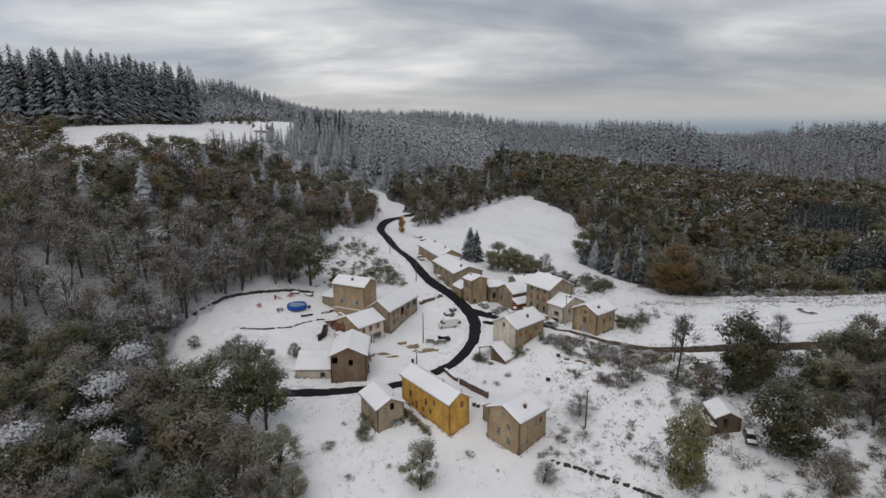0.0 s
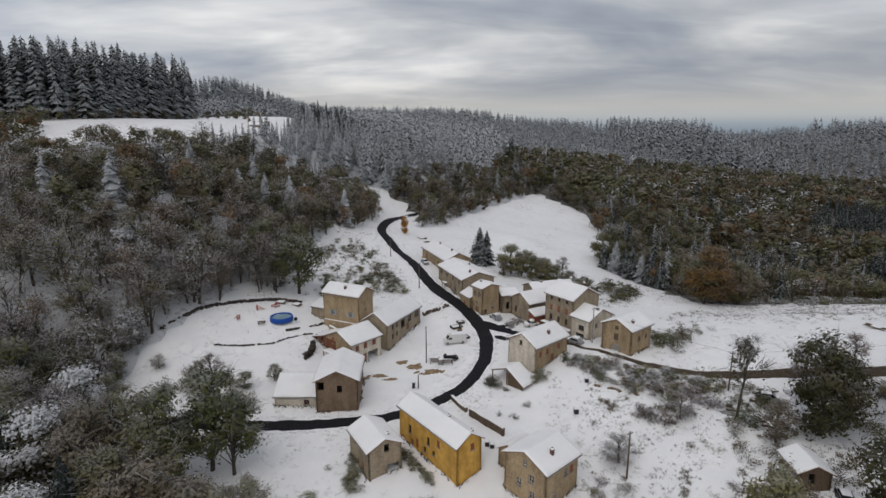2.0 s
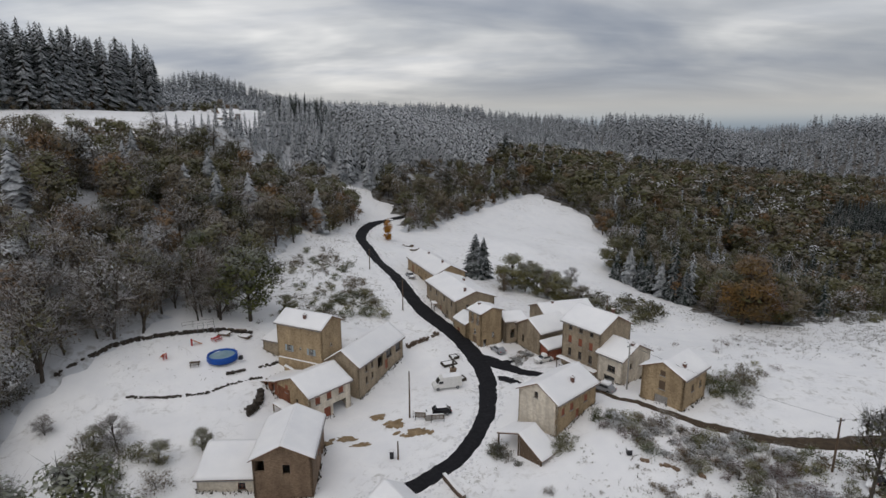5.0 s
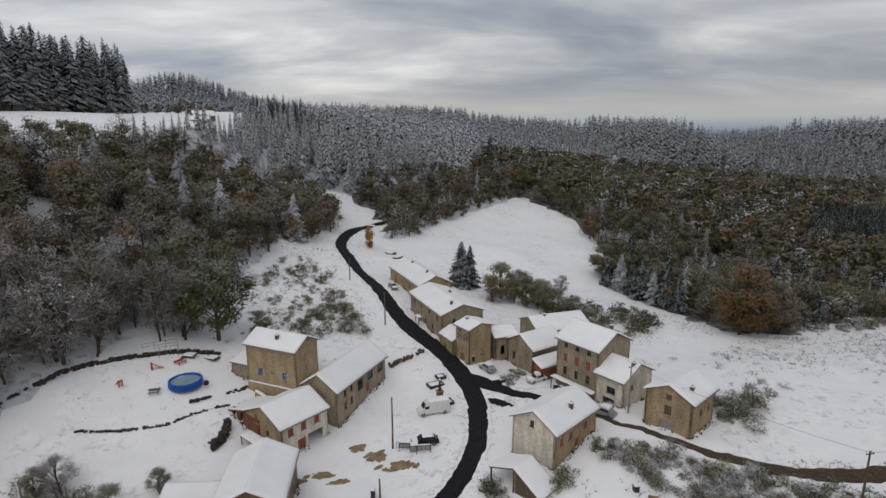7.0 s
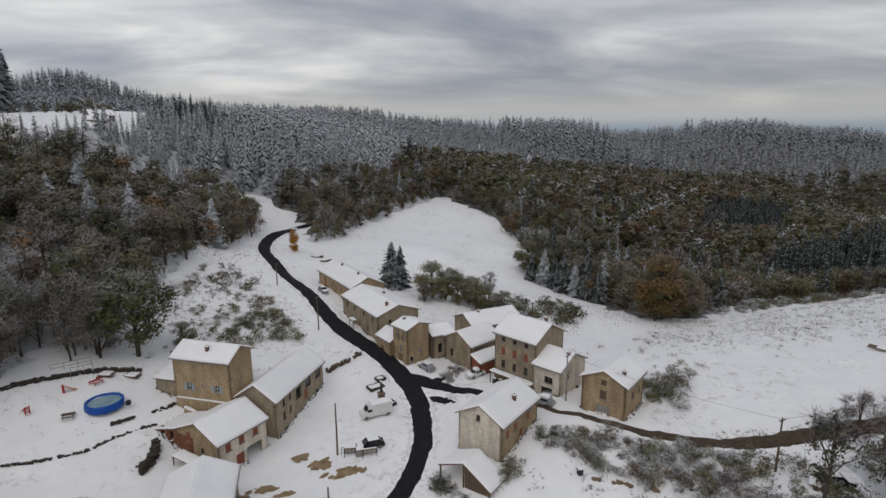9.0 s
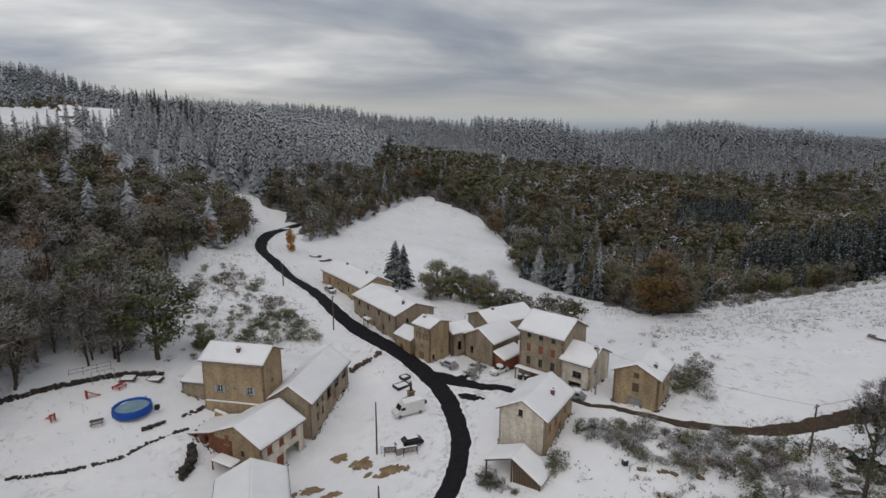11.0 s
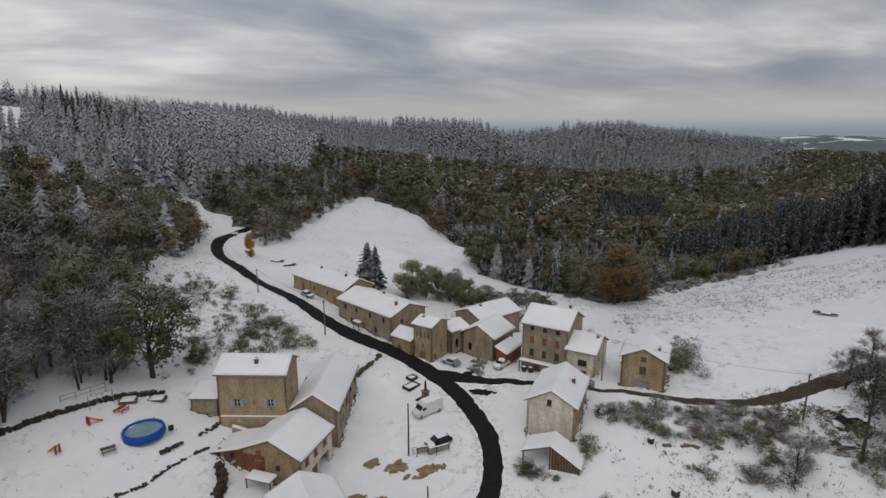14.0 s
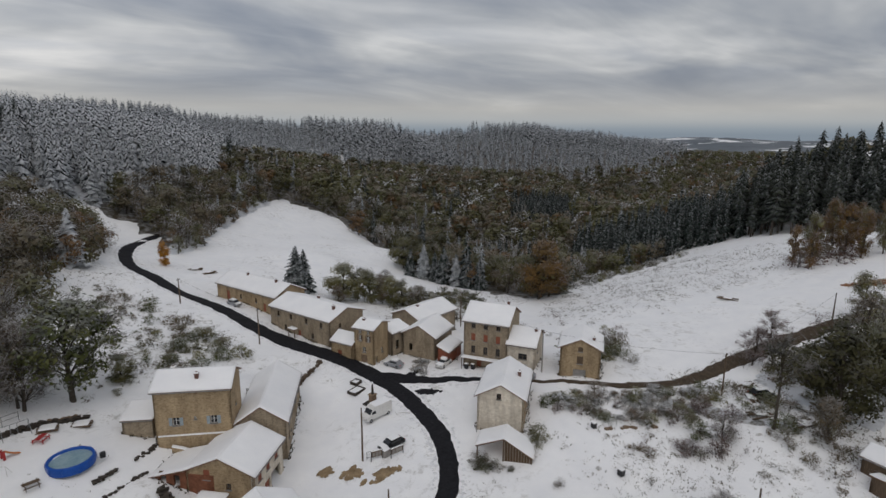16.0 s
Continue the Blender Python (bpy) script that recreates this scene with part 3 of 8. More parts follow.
def add_opening(house, kind, M, w, h, style):
    """What fills one opening. M: a pose whose x runs along the wall, y into it and z up, at the opening's lower left corner."""
    frame_m, pane_m, shut_m, sill_m = window_meshes(w, h)
    paint, shutters = style
    if kind in ("window", "shuttered", "closed"):
        win = reuse("window", tinted(frame_m, paint), house, M @ Matrix.Translation((0, 0.16, 0)))
        reuse("pane", tinted(pane_m, GLASS), win, Matrix.Translation((0.07, 0.025, 0.07)))
        reuse("pane", tinted(pane_m, GLASS), win, Matrix.Translation((w / 2 + 0.04, 0.025, 0.07)))
        reuse("window_sill", tinted(sill_m, CEMENT), win, Matrix.Translation((0, -0.16, 0)))
        if kind == "shuttered":
            reuse("shutter", tinted(shut_m, shutters), win, Matrix.Translation((-w / 2 - 0.03, -0.22, 0)))
            reuse("shutter", tinted(shut_m, shutters), win, Matrix.Translation((w + 0.03, -0.22, 0)))
        if kind == "closed":
            reuse("shutter", tinted(shut_m, shutters), win, Matrix.Translation((0.0, -0.12, 0)))
            reuse("shutter", tinted(shut_m, shutters), win, Matrix.Translation((w / 2, -0.12, 0)))
    elif kind in ("door", "garage"):
        bm = bmesh.new()
        n = max(2, round(w / 0.35))
        for k in range(n):
            box(bm, k * w / n + 0.006, 0, 0, (k + 1) * w / n - 0.006, 0.05, h)
        box(bm, 0, 0.05, 0.0, w, 0.08, h)
        door = part("door" if kind == "door" else "garage_door", bm, shutters if kind == "door" else paint, house)
        door.matrix_basis = M @ Matrix.Translation((0, 0.18, 0))
        bm = bmesh.new()
        box(bm, w * 0.85 - 0.03, -0.05, h * 0.45, w * 0.85 + 0.03, 0.0, h * 0.45 + 0.14, 0.01)
        part("door_handle", bm, DARK_METAL, door)
    elif kind == "open":
        bm = bmesh.new()
        box(bm, -0.1, 0.0, h - 0.0, w + 0.1, 0.3, h + 0.18, 0.02)
        lintel = part("lintel", bm, WOOD, house)
        lintel.matrix_basis = M @ Matrix.Translation((0, 0.02, 0))


def snow_slab(bm, corners, thick, seed, n=14, m=12, edge=0.28):
    """A quilt of snow on a sloping plane: corners a, b (lower edge) and c, d (upper edge, from a's side), softly rounded at its rim."""
    a, b, c, d = (np.array(p, float) for p in corners)
    grid = []
    la, lc = np.linalg.norm(b - a), np.linalg.norm(c - a)
    for j in range(m + 1):
        row = []
        for i in range(n + 1):
            u, v = i / n, j / m
            u, v = (0.5 - 0.5 * math.cos(math.pi * u)) * 0.6 + u * 0.4, (0.5 - 0.5 * math.cos(math.pi * v)) * 0.5 + v * 0.5
            p = (a * (1 - u) + b * u) * (1 - v) + (c * (1 - u) + d * u) * v
            rim = min(u * la, (1 - u) * la, v * lc, 1e9)
            t = thick * (0.45 + 0.55 * min(1.0, rim / edge) ** 0.5) * (1 + 0.16 * float(wave(p[0], p[1], 1.1, seed)) + 0.10 * float(wave(p[0], p[1], 0.5, seed + 3)))
            out = 0.05 * float(wave(p[0] + p[1], p[2], 0.45, seed + 5)) if j == 0 else 0.0
            row.append((p + np.array([0, 0, t]) + (a - c) / lc * out, p))
        grid.append(row)
    top = [[bm.verts.new(q[0]) for q in row] for row in grid]
    for j in range(m):
        for i in range(n):
            f = bm.faces.new((top[j][i], top[j][i + 1], top[j + 1][i + 1], top[j + 1][i]))
            f.smooth = True
    rim = [(0, i) for i in range(n + 1)] + [(j, n) for j in range(1, m + 1)] + [(m, i) for i in range(n - 1, -1, -1)] + [(j, 0) for j in range(m - 1, 0, -1)]
    low = {k: bm.verts.new(grid[k[0]][k[1]][1]) for k in rim}
    for p, q in zip(rim, rim[1:] + rim[:1]):
        f = bm.faces.new((top[p[0]][p[1]], low[p], low[q], top[q[0]][q[1]]))
        f.smooth = True


def chimney(house, x, y, z0, z1, mat=BRICK, s=0.5):
    bm = bmesh.new()
    box(bm, x - s / 2, y - s / 2, z0, x + s / 2, y + s / 2, z1 - 0.12)
    box(bm, x - s / 2 - 0.06, y - s / 2 - 0.06, z1 - 0.12, x + s / 2 + 0.06, y + s / 2 + 0.06, z1, 0.01)
    box(bm, x - s / 4, y - s / 4, z1, x + s / 4, y + s / 4, z1 + 0.22, 0.01)
    c = part("chimney", bm, mat, house)
    bm = bmesh.new()
    snow_slab(bm, [(x - s / 2 - 0.05, y - s / 2 - 0.05, z1 + 0.0), (x + s / 2 + 0.05, y - s / 2 - 0.05, z1), (x - s / 2 - 0.05, y + s / 2 + 0.05, z1), (x + s / 2 + 0.05, y + s / 2 + 0.05, z1)], 0.16, x + y, 5, 5, 0.12)
    part("snow_cap", bm, ROOF_SNOW, c)


HOUSES = []


def build_house(label, at, ridge_way, W, L, eave, ridge, base, walls, holes=(), chimneys=(), mono=False, style=None, over=(0.45, 0.35), name="house", category="house", snow=0.26, side_mats=None):
    """A house whose ridge runs along its own y axis. Sides: S and N are the gables at the ends of the ridge, E and W the sides under the eaves.
    holes: rows of side, kind, u (fraction along the wall, as one faces it), v (its height in the world), width, height."""
    style = style or (WOOD, BROWN_PAINT)
    yaw = math.atan2(ridge_way[1], ridge_way[0]) - math.pi / 2
    house = empty(name, pose(at[0], at[1], base, 0, 0, math.degrees(yaw)))
    tagged(house, label, category)
    HOUSES.append((at, yaw, W, L, base))
    E, R = eave - base, ridge - base
    rise = R - E
    sides = {
        "S": (W, lambda u, d, v: (-W / 2 + u, -L / 2 - d, v), lambda u, v: pose(-W / 2 + u, -L / 2, v, 0, 0, 0)),
        "N": (W, lambda u, d, v: (W / 2 - u, L / 2 + d, v), lambda u, v: pose(W / 2 - u, L / 2, v, 0, 0, 180)),
        "E": (L, lambda u, d, v: (W / 2 + d, -L / 2 + u, v), lambda u, v: pose(W / 2, -L / 2 + u, v, 0, 0, 90)),
        "W": (L, lambda u, d, v: (-W / 2 - d, L / 2 - u, v), lambda u, v: pose(-W / 2, L / 2 - u, v, 0, 0, -90)),
    }
    for side, (width, place, at_wall) in sides.items():
        mine = [(u * width - w / 2, v - base, w, h, kind) for s, kind, u, v, w, h in holes if s == side]
        mine = [(min(max(u, 0.15), width - w - 0.15), v, w, h, kind) for u, v, w, h, kind in mine]
        bm = bmesh.new()
        if mono:
            hi = {"W": rise, "E": 0}.get(side)
            if hi is None:
                panel(bm, width, E, rise, [m[:4] for m in mine], place, 0.35, 0.0001 if side == "S" else 0.9999)
            else:
                panel(bm, width, E + hi, 0, [m[:4] for m in mine], place)
        else:
            panel(bm, width, E, rise if side in "SN" else 0, [m[:4] for m in mine], place)
        part("wall", bm, (side_mats or {}).get(side, walls), house)
        for u, v, w, h, kind in mine:
            add_opening(house, kind, at_wall(u, v), w, h, style)
    # the roof: a tiled slab on each slope, with its quilt of snow
    oe, og = over
    slope = rise / (W if mono else W / 2)
    slopes = [(W / 2 + oe, E - slope * oe, -W / 2 - (0.2 if mono else 0), R + (slope * 0.2 if mono else 0))] if mono else [(s * (W / 2 + oe), E - slope * oe, 0.0, R) for s in (1, -1)]
    for k, (xe, ze, xr, zr) in enumerate(slopes):
        y0, y1 = (-L / 2 - og, L / 2 + og)
        bm = bmesh.new()
        vs = [(xe, y0, ze), (xe, y1, ze), (xr, y1, zr), (xr, y0, zr)]
        lo = [bm.verts.new(v) for v in vs]
        hi = [bm.verts.new((v[0], v[1], v[2] + 0.14)) for v in vs]
        bm.faces.new(lo)
        bm.faces.new(hi[::-1])
        for i in range(4):
            bm.faces.new((lo[i], hi[i], hi[(i + 1) % 4], lo[(i + 1) % 4]))
        # tile ends along the eave
        for q in np.arange(y0 + 0.12, y1, 0.45):
            box(bm, xe - 0.12 * np.sign(xe), q, ze + 0.10, xe + 0.04 * np.sign(xe), q + 0.24, ze + 0.16)
        roof = part("roof", bm, TILE, house)
        bm = bmesh.new()
        snow_slab(bm, [(xe, y0, ze + 0.145), (xe, y1, ze + 0.145), (xr, y0, zr + 0.145), (xr, y1, zr + 0.145)], snow, at[0] + k * 3.1, 18, 10)
        part("snow_layer", bm, ROOF_SNOW, roof, "smooth thick roof snow")
        bm = bmesh.new()
        tube(bm, [(xe + 0.06 * np.sign(xe), y0 + 0.1, ze + 0.03), (xe + 0.06 * np.sign(xe), y1 - 0.1, ze + 0.0)], (0.06, 0.06), 6)
        part("gutter", bm, ZINC, house)
    for x, y, top in chimneys:
        ground = R - slope * (x + W / 2 if mono else abs(x)) - 0.3
        chimney(house, x, y, ground, ground + 0.3 + top)
    return house


# ---------------------------------------------------------------- the village
DIAG = (0.735, 0.678)
build_house("narrow two-storey house with bright yellow rendered walls and snow roof", (-1.9, 106.0), (-0.602, 0.795), 5.0, 17.2, -2.55, -0.95, -13, YELLOW,
            [("W", "closed", 0.70, -5.2, 0.8, 1.3), ("W", "window", 0.53, -6.2, 0.8, 1.5), ("W", "door", 0.24, -9.2, 0.9, 1.7), ("W", "window", 0.20, -6.6, 0.9, 1.6), ("W", "door", 0.33, -8.6, 0.9, 1.9),
             ("W", "door", 0.06, -10.0, 0.9, 1.9), ("W", "window", 0.47, -8.0, 0.7, 1.0), ("S", "closed", 0.62, -4.1, 0.8, 1.2), ("W", "window", 0.62, -7.4, 0.7, 0.9)],
            [(0.3, -2.6, 0.6), (0.9, -7.9, 0.6)])
build_house("small square stone house with dark barn openings and snow roof", (-12.7, 104.4), (-0.512, 0.859), 6.0, 8.4, -4.6, -3.1, -14, STONE_GREY,
            [("S", "open", 0.55, -5.6, 0.9, 1.5), ("S", "open", 0.74, -9.9, 2.2, 2.0), ("W", "open", 0.25, -6.4, 0.6, 1.0), ("W", "closed", 0.72, -9.2, 0.8, 1.6), ("W", "open", 0.45, -9.4, 0.8, 1.3)], [(1.2, -2.6, 0.6)])
build_house("stone farmhouse with small white-framed windows under a snow roof", (14.4, 96.8), DIAG, 8.0, 8.0, -2.75, -0.95, -14, STONE,
            [("S", "window", 0.50, -3.3, 0.7, 1.0), ("S", "window", 0.36, -7.2, 0.95, 1.3), ("S", "window", 0.66, -5.6, 0.95, 1.3), ("S", "window", 0.68, -8.2, 0.95, 1.2), ("E", "window", 0.62, -5.2, 0.9, 1.3),
             ("E", "window", 0.30, -8.0, 0.9, 1.2), ("E", "closed", 0.80, -5.2, 0.9, 1.3)], [(2.4, -0.6, 1.3)], style=(WHITE_PAINT, BROWN_PAINT))
build_house("low lean-to shed against the stone farmhouse", (11.3, 101.6), DIAG, 4.2, 4.6, -5.0, -3.6, -12, STONE, [("S", "open", 0.5, -7.6, 0.8, 1.4)], name="shed", category="shed", over=(0.25, 0.25))
build_house("brown brick barn with a front gable and snow roof", (-22.6, 125.0), (-0.07, 0.9975), 8.3, 11.4, -1.85, 0.15, -11, STONE_DARK,
            [("S", "open", 0.56, -4.4, 1.0, 1.5), ("S", "open", 0.12, -3.8, 1.3, 1.7), ("E", "closed", 0.5, -5.0, 0.9, 1.3), ("E", "door", 0.75, -7.6, 1.2, 2.1)], name="barn", category="barn")
build_house("low whitewashed annex with one window beside the brick barn", (-30.9, 123.6), (1, 0.03), 5.8, 8.6, -5.9, -3.9, -12, WHITEWASH,
            [("E", "window", 0.74, -7.8, 1.1, 1.1)], mono=True, name="annex", category="annex", style=(BROWN_PAINT, BROWN_PAINT))
farm = build_house("white and ochre farm building with brown windows above a garage", (-22.8, 142.1), (0.656, 0.755), 9.4, 9.0, -1.15, 0.95, -8, WHITEWASH,
            [("E", "closed", 0.20, -3.1, 1.0, 1.3), ("E", "closed", 0.47, -3.0, 1.0, 1.3), ("E", "closed", 0.76, -2.9, 1.0, 1.3), ("E", "open", 0.72, -6.6, 3.0, 2.4), ("E", "door", 0.42, -6.6, 1.5, 2.2), ("E", "closed", 0.10, -5.6, 1.0, 1.1),
             ("S", "closed", 0.30, -2.4, 0.9, 1.5), ("S", "window", 0.62, -3.6, 0.7, 0.9)], side_mats={"S": STONE, "W": STONE})
build_house("lower wing of the farm building with a red ochre loggia wall", (-29.3, 145.5), (-0.656, -0.755), 5.2, 5.5, -2.75, -1.2, -8, RED_RENDER,
            [("N", "open", 0.28, -3.6, 0.9, 1.5), ("N", "open", 0.66, -3.9, 0.9, 1.7), ("N", "closed", 0.80, -6.2, 0.8, 1.2)], mono=True, name="wing", category="house", side_mats={"E": STONE, "S": STONE, "W": STONE}, over=(0.5, 0.3))
_bm = bmesh.new()
box(_bm, -4.55, -4.54, 2.9, -0.9, -4.49, 6.3)
part("loggia_wall", _bm, RED_RENDER, farm, "red ochre loggia wall")
build_house("long stone barn house with large glazed openings along one side", (-14.7, 153.4), (0.43, 0.903), 7.2, 16.6, 0.45, 2.9, -6, STONE_GREY,
            [("E", "window", 0.16, -1.6, 0.7, 1.5), ("E", "window", 0.28, -1.5, 0.7, 1.5), ("E", "open", 0.46, -2.7, 2.0, 2.2), ("E", "window", 0.50, -0.35, 0.6, 0.6), ("E", "window", 0.66, -1.9, 2.0, 1.7), ("E", "window", 0.88, -1.9, 2.0, 1.7),
             ("E", "window", 0.16, -4.0, 0.7, 1.3), ("E", "window", 0.28, -3.8, 0.7, 1.3), ("E", "door", 0.60, -4.0, 1.1, 2.0), ("S", "closed", 0.3, -0.9, 0.8, 1.1)], name="barn_house")
pool_house = build_house("tall ochre stone house with pale blue shutters beside the pool garden", (-25.6, 151.9), (0.908, -0.419), 6.3, 10.6, 6.75, 8.35, -3, STONE,
            [("E", "shuttered", 0.27, 1.2, 0.95, 1.25), ("E", "shuttered", 0.76, 1.2, 0.95, 1.25), ("E", "window", 0.52, 2.0, 0.35, 0.5), ("N", "window", 0.45, 2.6, 0.5, 0.6)],
            [(1.7, 0.5, 1.1), (-1.2, -3.6, 0.7)], style=(WHITE_PAINT, BLUE_PAINT))
_bm = bmesh.new()
box(_bm, 3.16, -5.0, -2.0, 3.55, 5.2, 2.75, 0.02)
_plinth = part("plinth", _bm, STONE, pool_house, "rough stone plinth")
_bm = bmesh.new()
snow_slab(_bm, [(3.16, -5.0, 2.755), (3.58, -5.0, 2.755), (3.16, 5.2, 2.755), (3.58, 5.2, 2.755)], 0.12, 3.0, 5, 20)
part("snow_layer", _bm, ROOF_SNOW, _plinth)
build_house("low stone outhouse beside the tall ochre house", (-33.0, 155.6), (0.908, -0.419), 4.0, 4.2, 1.7, 2.5, -2, STONE_GREY, mono=True, name="outhouse", category="outhouse", over=(0.2, 0.2))
build_house("whitewashed stone house with an attic window in its gable", (19.8, 134.9), DIAG, 7.6, 11.2, 1.45, 3.55, -6, WHITEWASH,
            [("S", "window", 0.46, 1.0, 0.75, 1.05), ("E", "closed", 0.36, -1.0, 0.9, 1.2), ("E", "closed", 0.72, -0.9, 0.9, 1.2), ("E", "door", 0.52, -3.4, 1.0, 2.0), ("E", "closed", 0.15, -1.1, 0.8, 1.2)],
            [(2.3, 0.6, 1.2)], side_mats={"E": STONE, "N": STONE})
build_house("square ochre stone house with white garage doors in its gable", (39.7, 136.3), (0.761, 0.649), 7.3, 8.0, 4.2, 5.95, -4, STONE,
            [("S", "closed", 0.50, 3.6, 0.9, 0.9), ("S", "closed", 0.50, 1.2, 1.1, 1.5), ("S", "garage", 0.50, -1.9, 2.3, 2.0), ("E", "closed", 0.4, 1.2, 0.9, 1.2), ("E", "window", 0.75, 1.2, 0.8, 1.1)],
            [(2.3, -1.5, 0.95)], style=(CEMENT, WOOD))
build_house("small white house with a barred window over a dark garage", (34.6, 146.3), (0.586, -0.81), 8.4, 5.5, 2.6, 4.7, -5, WHITEWASH,
            [("E", "window", 0.56, -0.3, 1.7, 1.2), ("E", "open", 0.50, -3.3, 2.4, 2.1), ("N", "window", 0.3, 0.6, 0.7, 0.9)], [(0.8, 2.2, 0.8)])
build_house("tall three-storey village house with red-brown shutters", (31.0, 152.7), (0.576, -0.817), 9.2, 9.2, 6.1, 8.5, -5, STONE_GREY,
            [("E", k, u, z, 0.85, h) for u in (0.22, 0.50, 0.78) for k, z, h in (("window", 4.7, 0.9), ("closed", 2.0, 1.5), ("window", -0.7, 1.6))] + [("E", "door", 0.36, -3.6, 1.0, 2.0), ("E", "window", 0.66, -3.2, 0.9, 1.2)],
            [(-0.6, 3.2, 1.3)])
build_house("stone gable barn with a lean-to on the village street", (23.0, 165.1), (0.858, 0.512), 7.7, 8.4, 0.9, 2.95, -5, STONE_GREY, [("S", "open", 0.25, -2.9, 0.8, 1.6)], name="barn", category="barn")
build_house("red-brown timber lean-to along the stone barn", (24.6, 158.9), (0.858, 0.512), 2.4, 6.6, -1.4, -0.5, -5, BROWN_PAINT, [("E", "garage", 0.5, -3.6, 2.4, 1.8)], mono=True, name="lean_to", category="shed", style=(BROWN_PAINT, BROWN_PAINT), over=(0.25, 0.2))
build_house("low rear barn with a broad snow roof", (30.0, 178.0), (0.96, 0.27), 9.0, 13.0, 0.2, 2.0, -7, STONE_GREY, (), [(0.5, -3, 0.8)], name="barn", category="barn")
build_house("low linking house with a snow roof between two neighbours", (16.2, 169.8), (0.95, 0.3), 6.0, 5.0, 1.2, 2.2, -5, STONE_GREY, [("E", "open", 0.35, -2.8, 1.0, 2.0), ("E", "window", 0.75, -1.4, 0.7, 1.0)])
build_house("tall narrow street house with its gable over the side yard", (10.2, 166.8), (-0.54, 0.842), 5.8, 4.6, 3.95, 4.85, -6, STONE,
            [("W", "shuttered", 0.30, 1.2, 0.7, 1.3), ("W", "shuttered", 0.72, 1.2, 0.7, 1.3), ("W", "window", 0.30, 2.9, 0.6, 0.6), ("W", "window", 0.72, 2.9, 0.6, 0.6), ("W", "door", 0.5, -3.9, 1.5, 2.2), ("W", "window", 0.5, -1.2, 0.8, 1.2), ("S", "window", 0.58, -1.9, 0.7, 1.1),
             ("S", "open", 0.2, -4.0, 0.9, 1.9)], [(-0.8, 1.2, 0.7)], style=(WHITE_PAINT, STONE_DARK))
build_house("low street shed roofed with snow between two houses", (6.9, 170.6), (-0.45, 0.893), 5.2, 5.6, 0.2, 1.5, -5, STONE, [("W", "door", 0.4, -3.4, 1.2, 1.9)], mono=False, name="shed", category="shed", over=(0.3, 0.2))
build_house("long two-storey roadside house under one broad snow roof", (4.9, 184.5), (-0.373, 0.928), 10.2, 19.4, 3.6, 5.4, -4, STONE_GREY,
            [("W", "window", 0.62, 1.6, 0.8, 1.2), ("W", "window", 0.86, 1.6, 0.8, 1.2), ("W", "window", 0.36, 1.6, 0.8, 1.2), ("W", "window", 0.14, 1.6, 0.8, 1.2), ("W", "door", 0.50, -2.3, 1.0, 2.0), ("W", "window", 0.72, -1.4, 0.8, 1.2), ("W", "window", 0.26, -1.2, 0.8, 1.2),
             ("S", "window", 0.3, 1.4, 0.7, 1.0)], [(-1.8, -7.6, 1.2), (1.8, 1.0, 1.0)])
build_house("long low farmhouse at the upper end of the village", (-1.4, 207.9), (-0.372, 0.929), 9.0, 23.6, 4.1, 6.3, -2, STONE,
            [("W", "door", 0.20, 0.2, 1.4, 2.4), ("W", "window", 0.42, 1.4, 0.8, 1.2), ("W", "window", 0.68, 1.4, 0.8, 1.2), ("W", "door", 0.82, -0.2, 1.0, 2.0), ("S", "window", 0.5, 2.6, 0.7, 0.9)], [(-0.6, -7.5, 1.0), (-0.4, 4.0, 0.9)])

# ---------------------------------------------------------------- trees


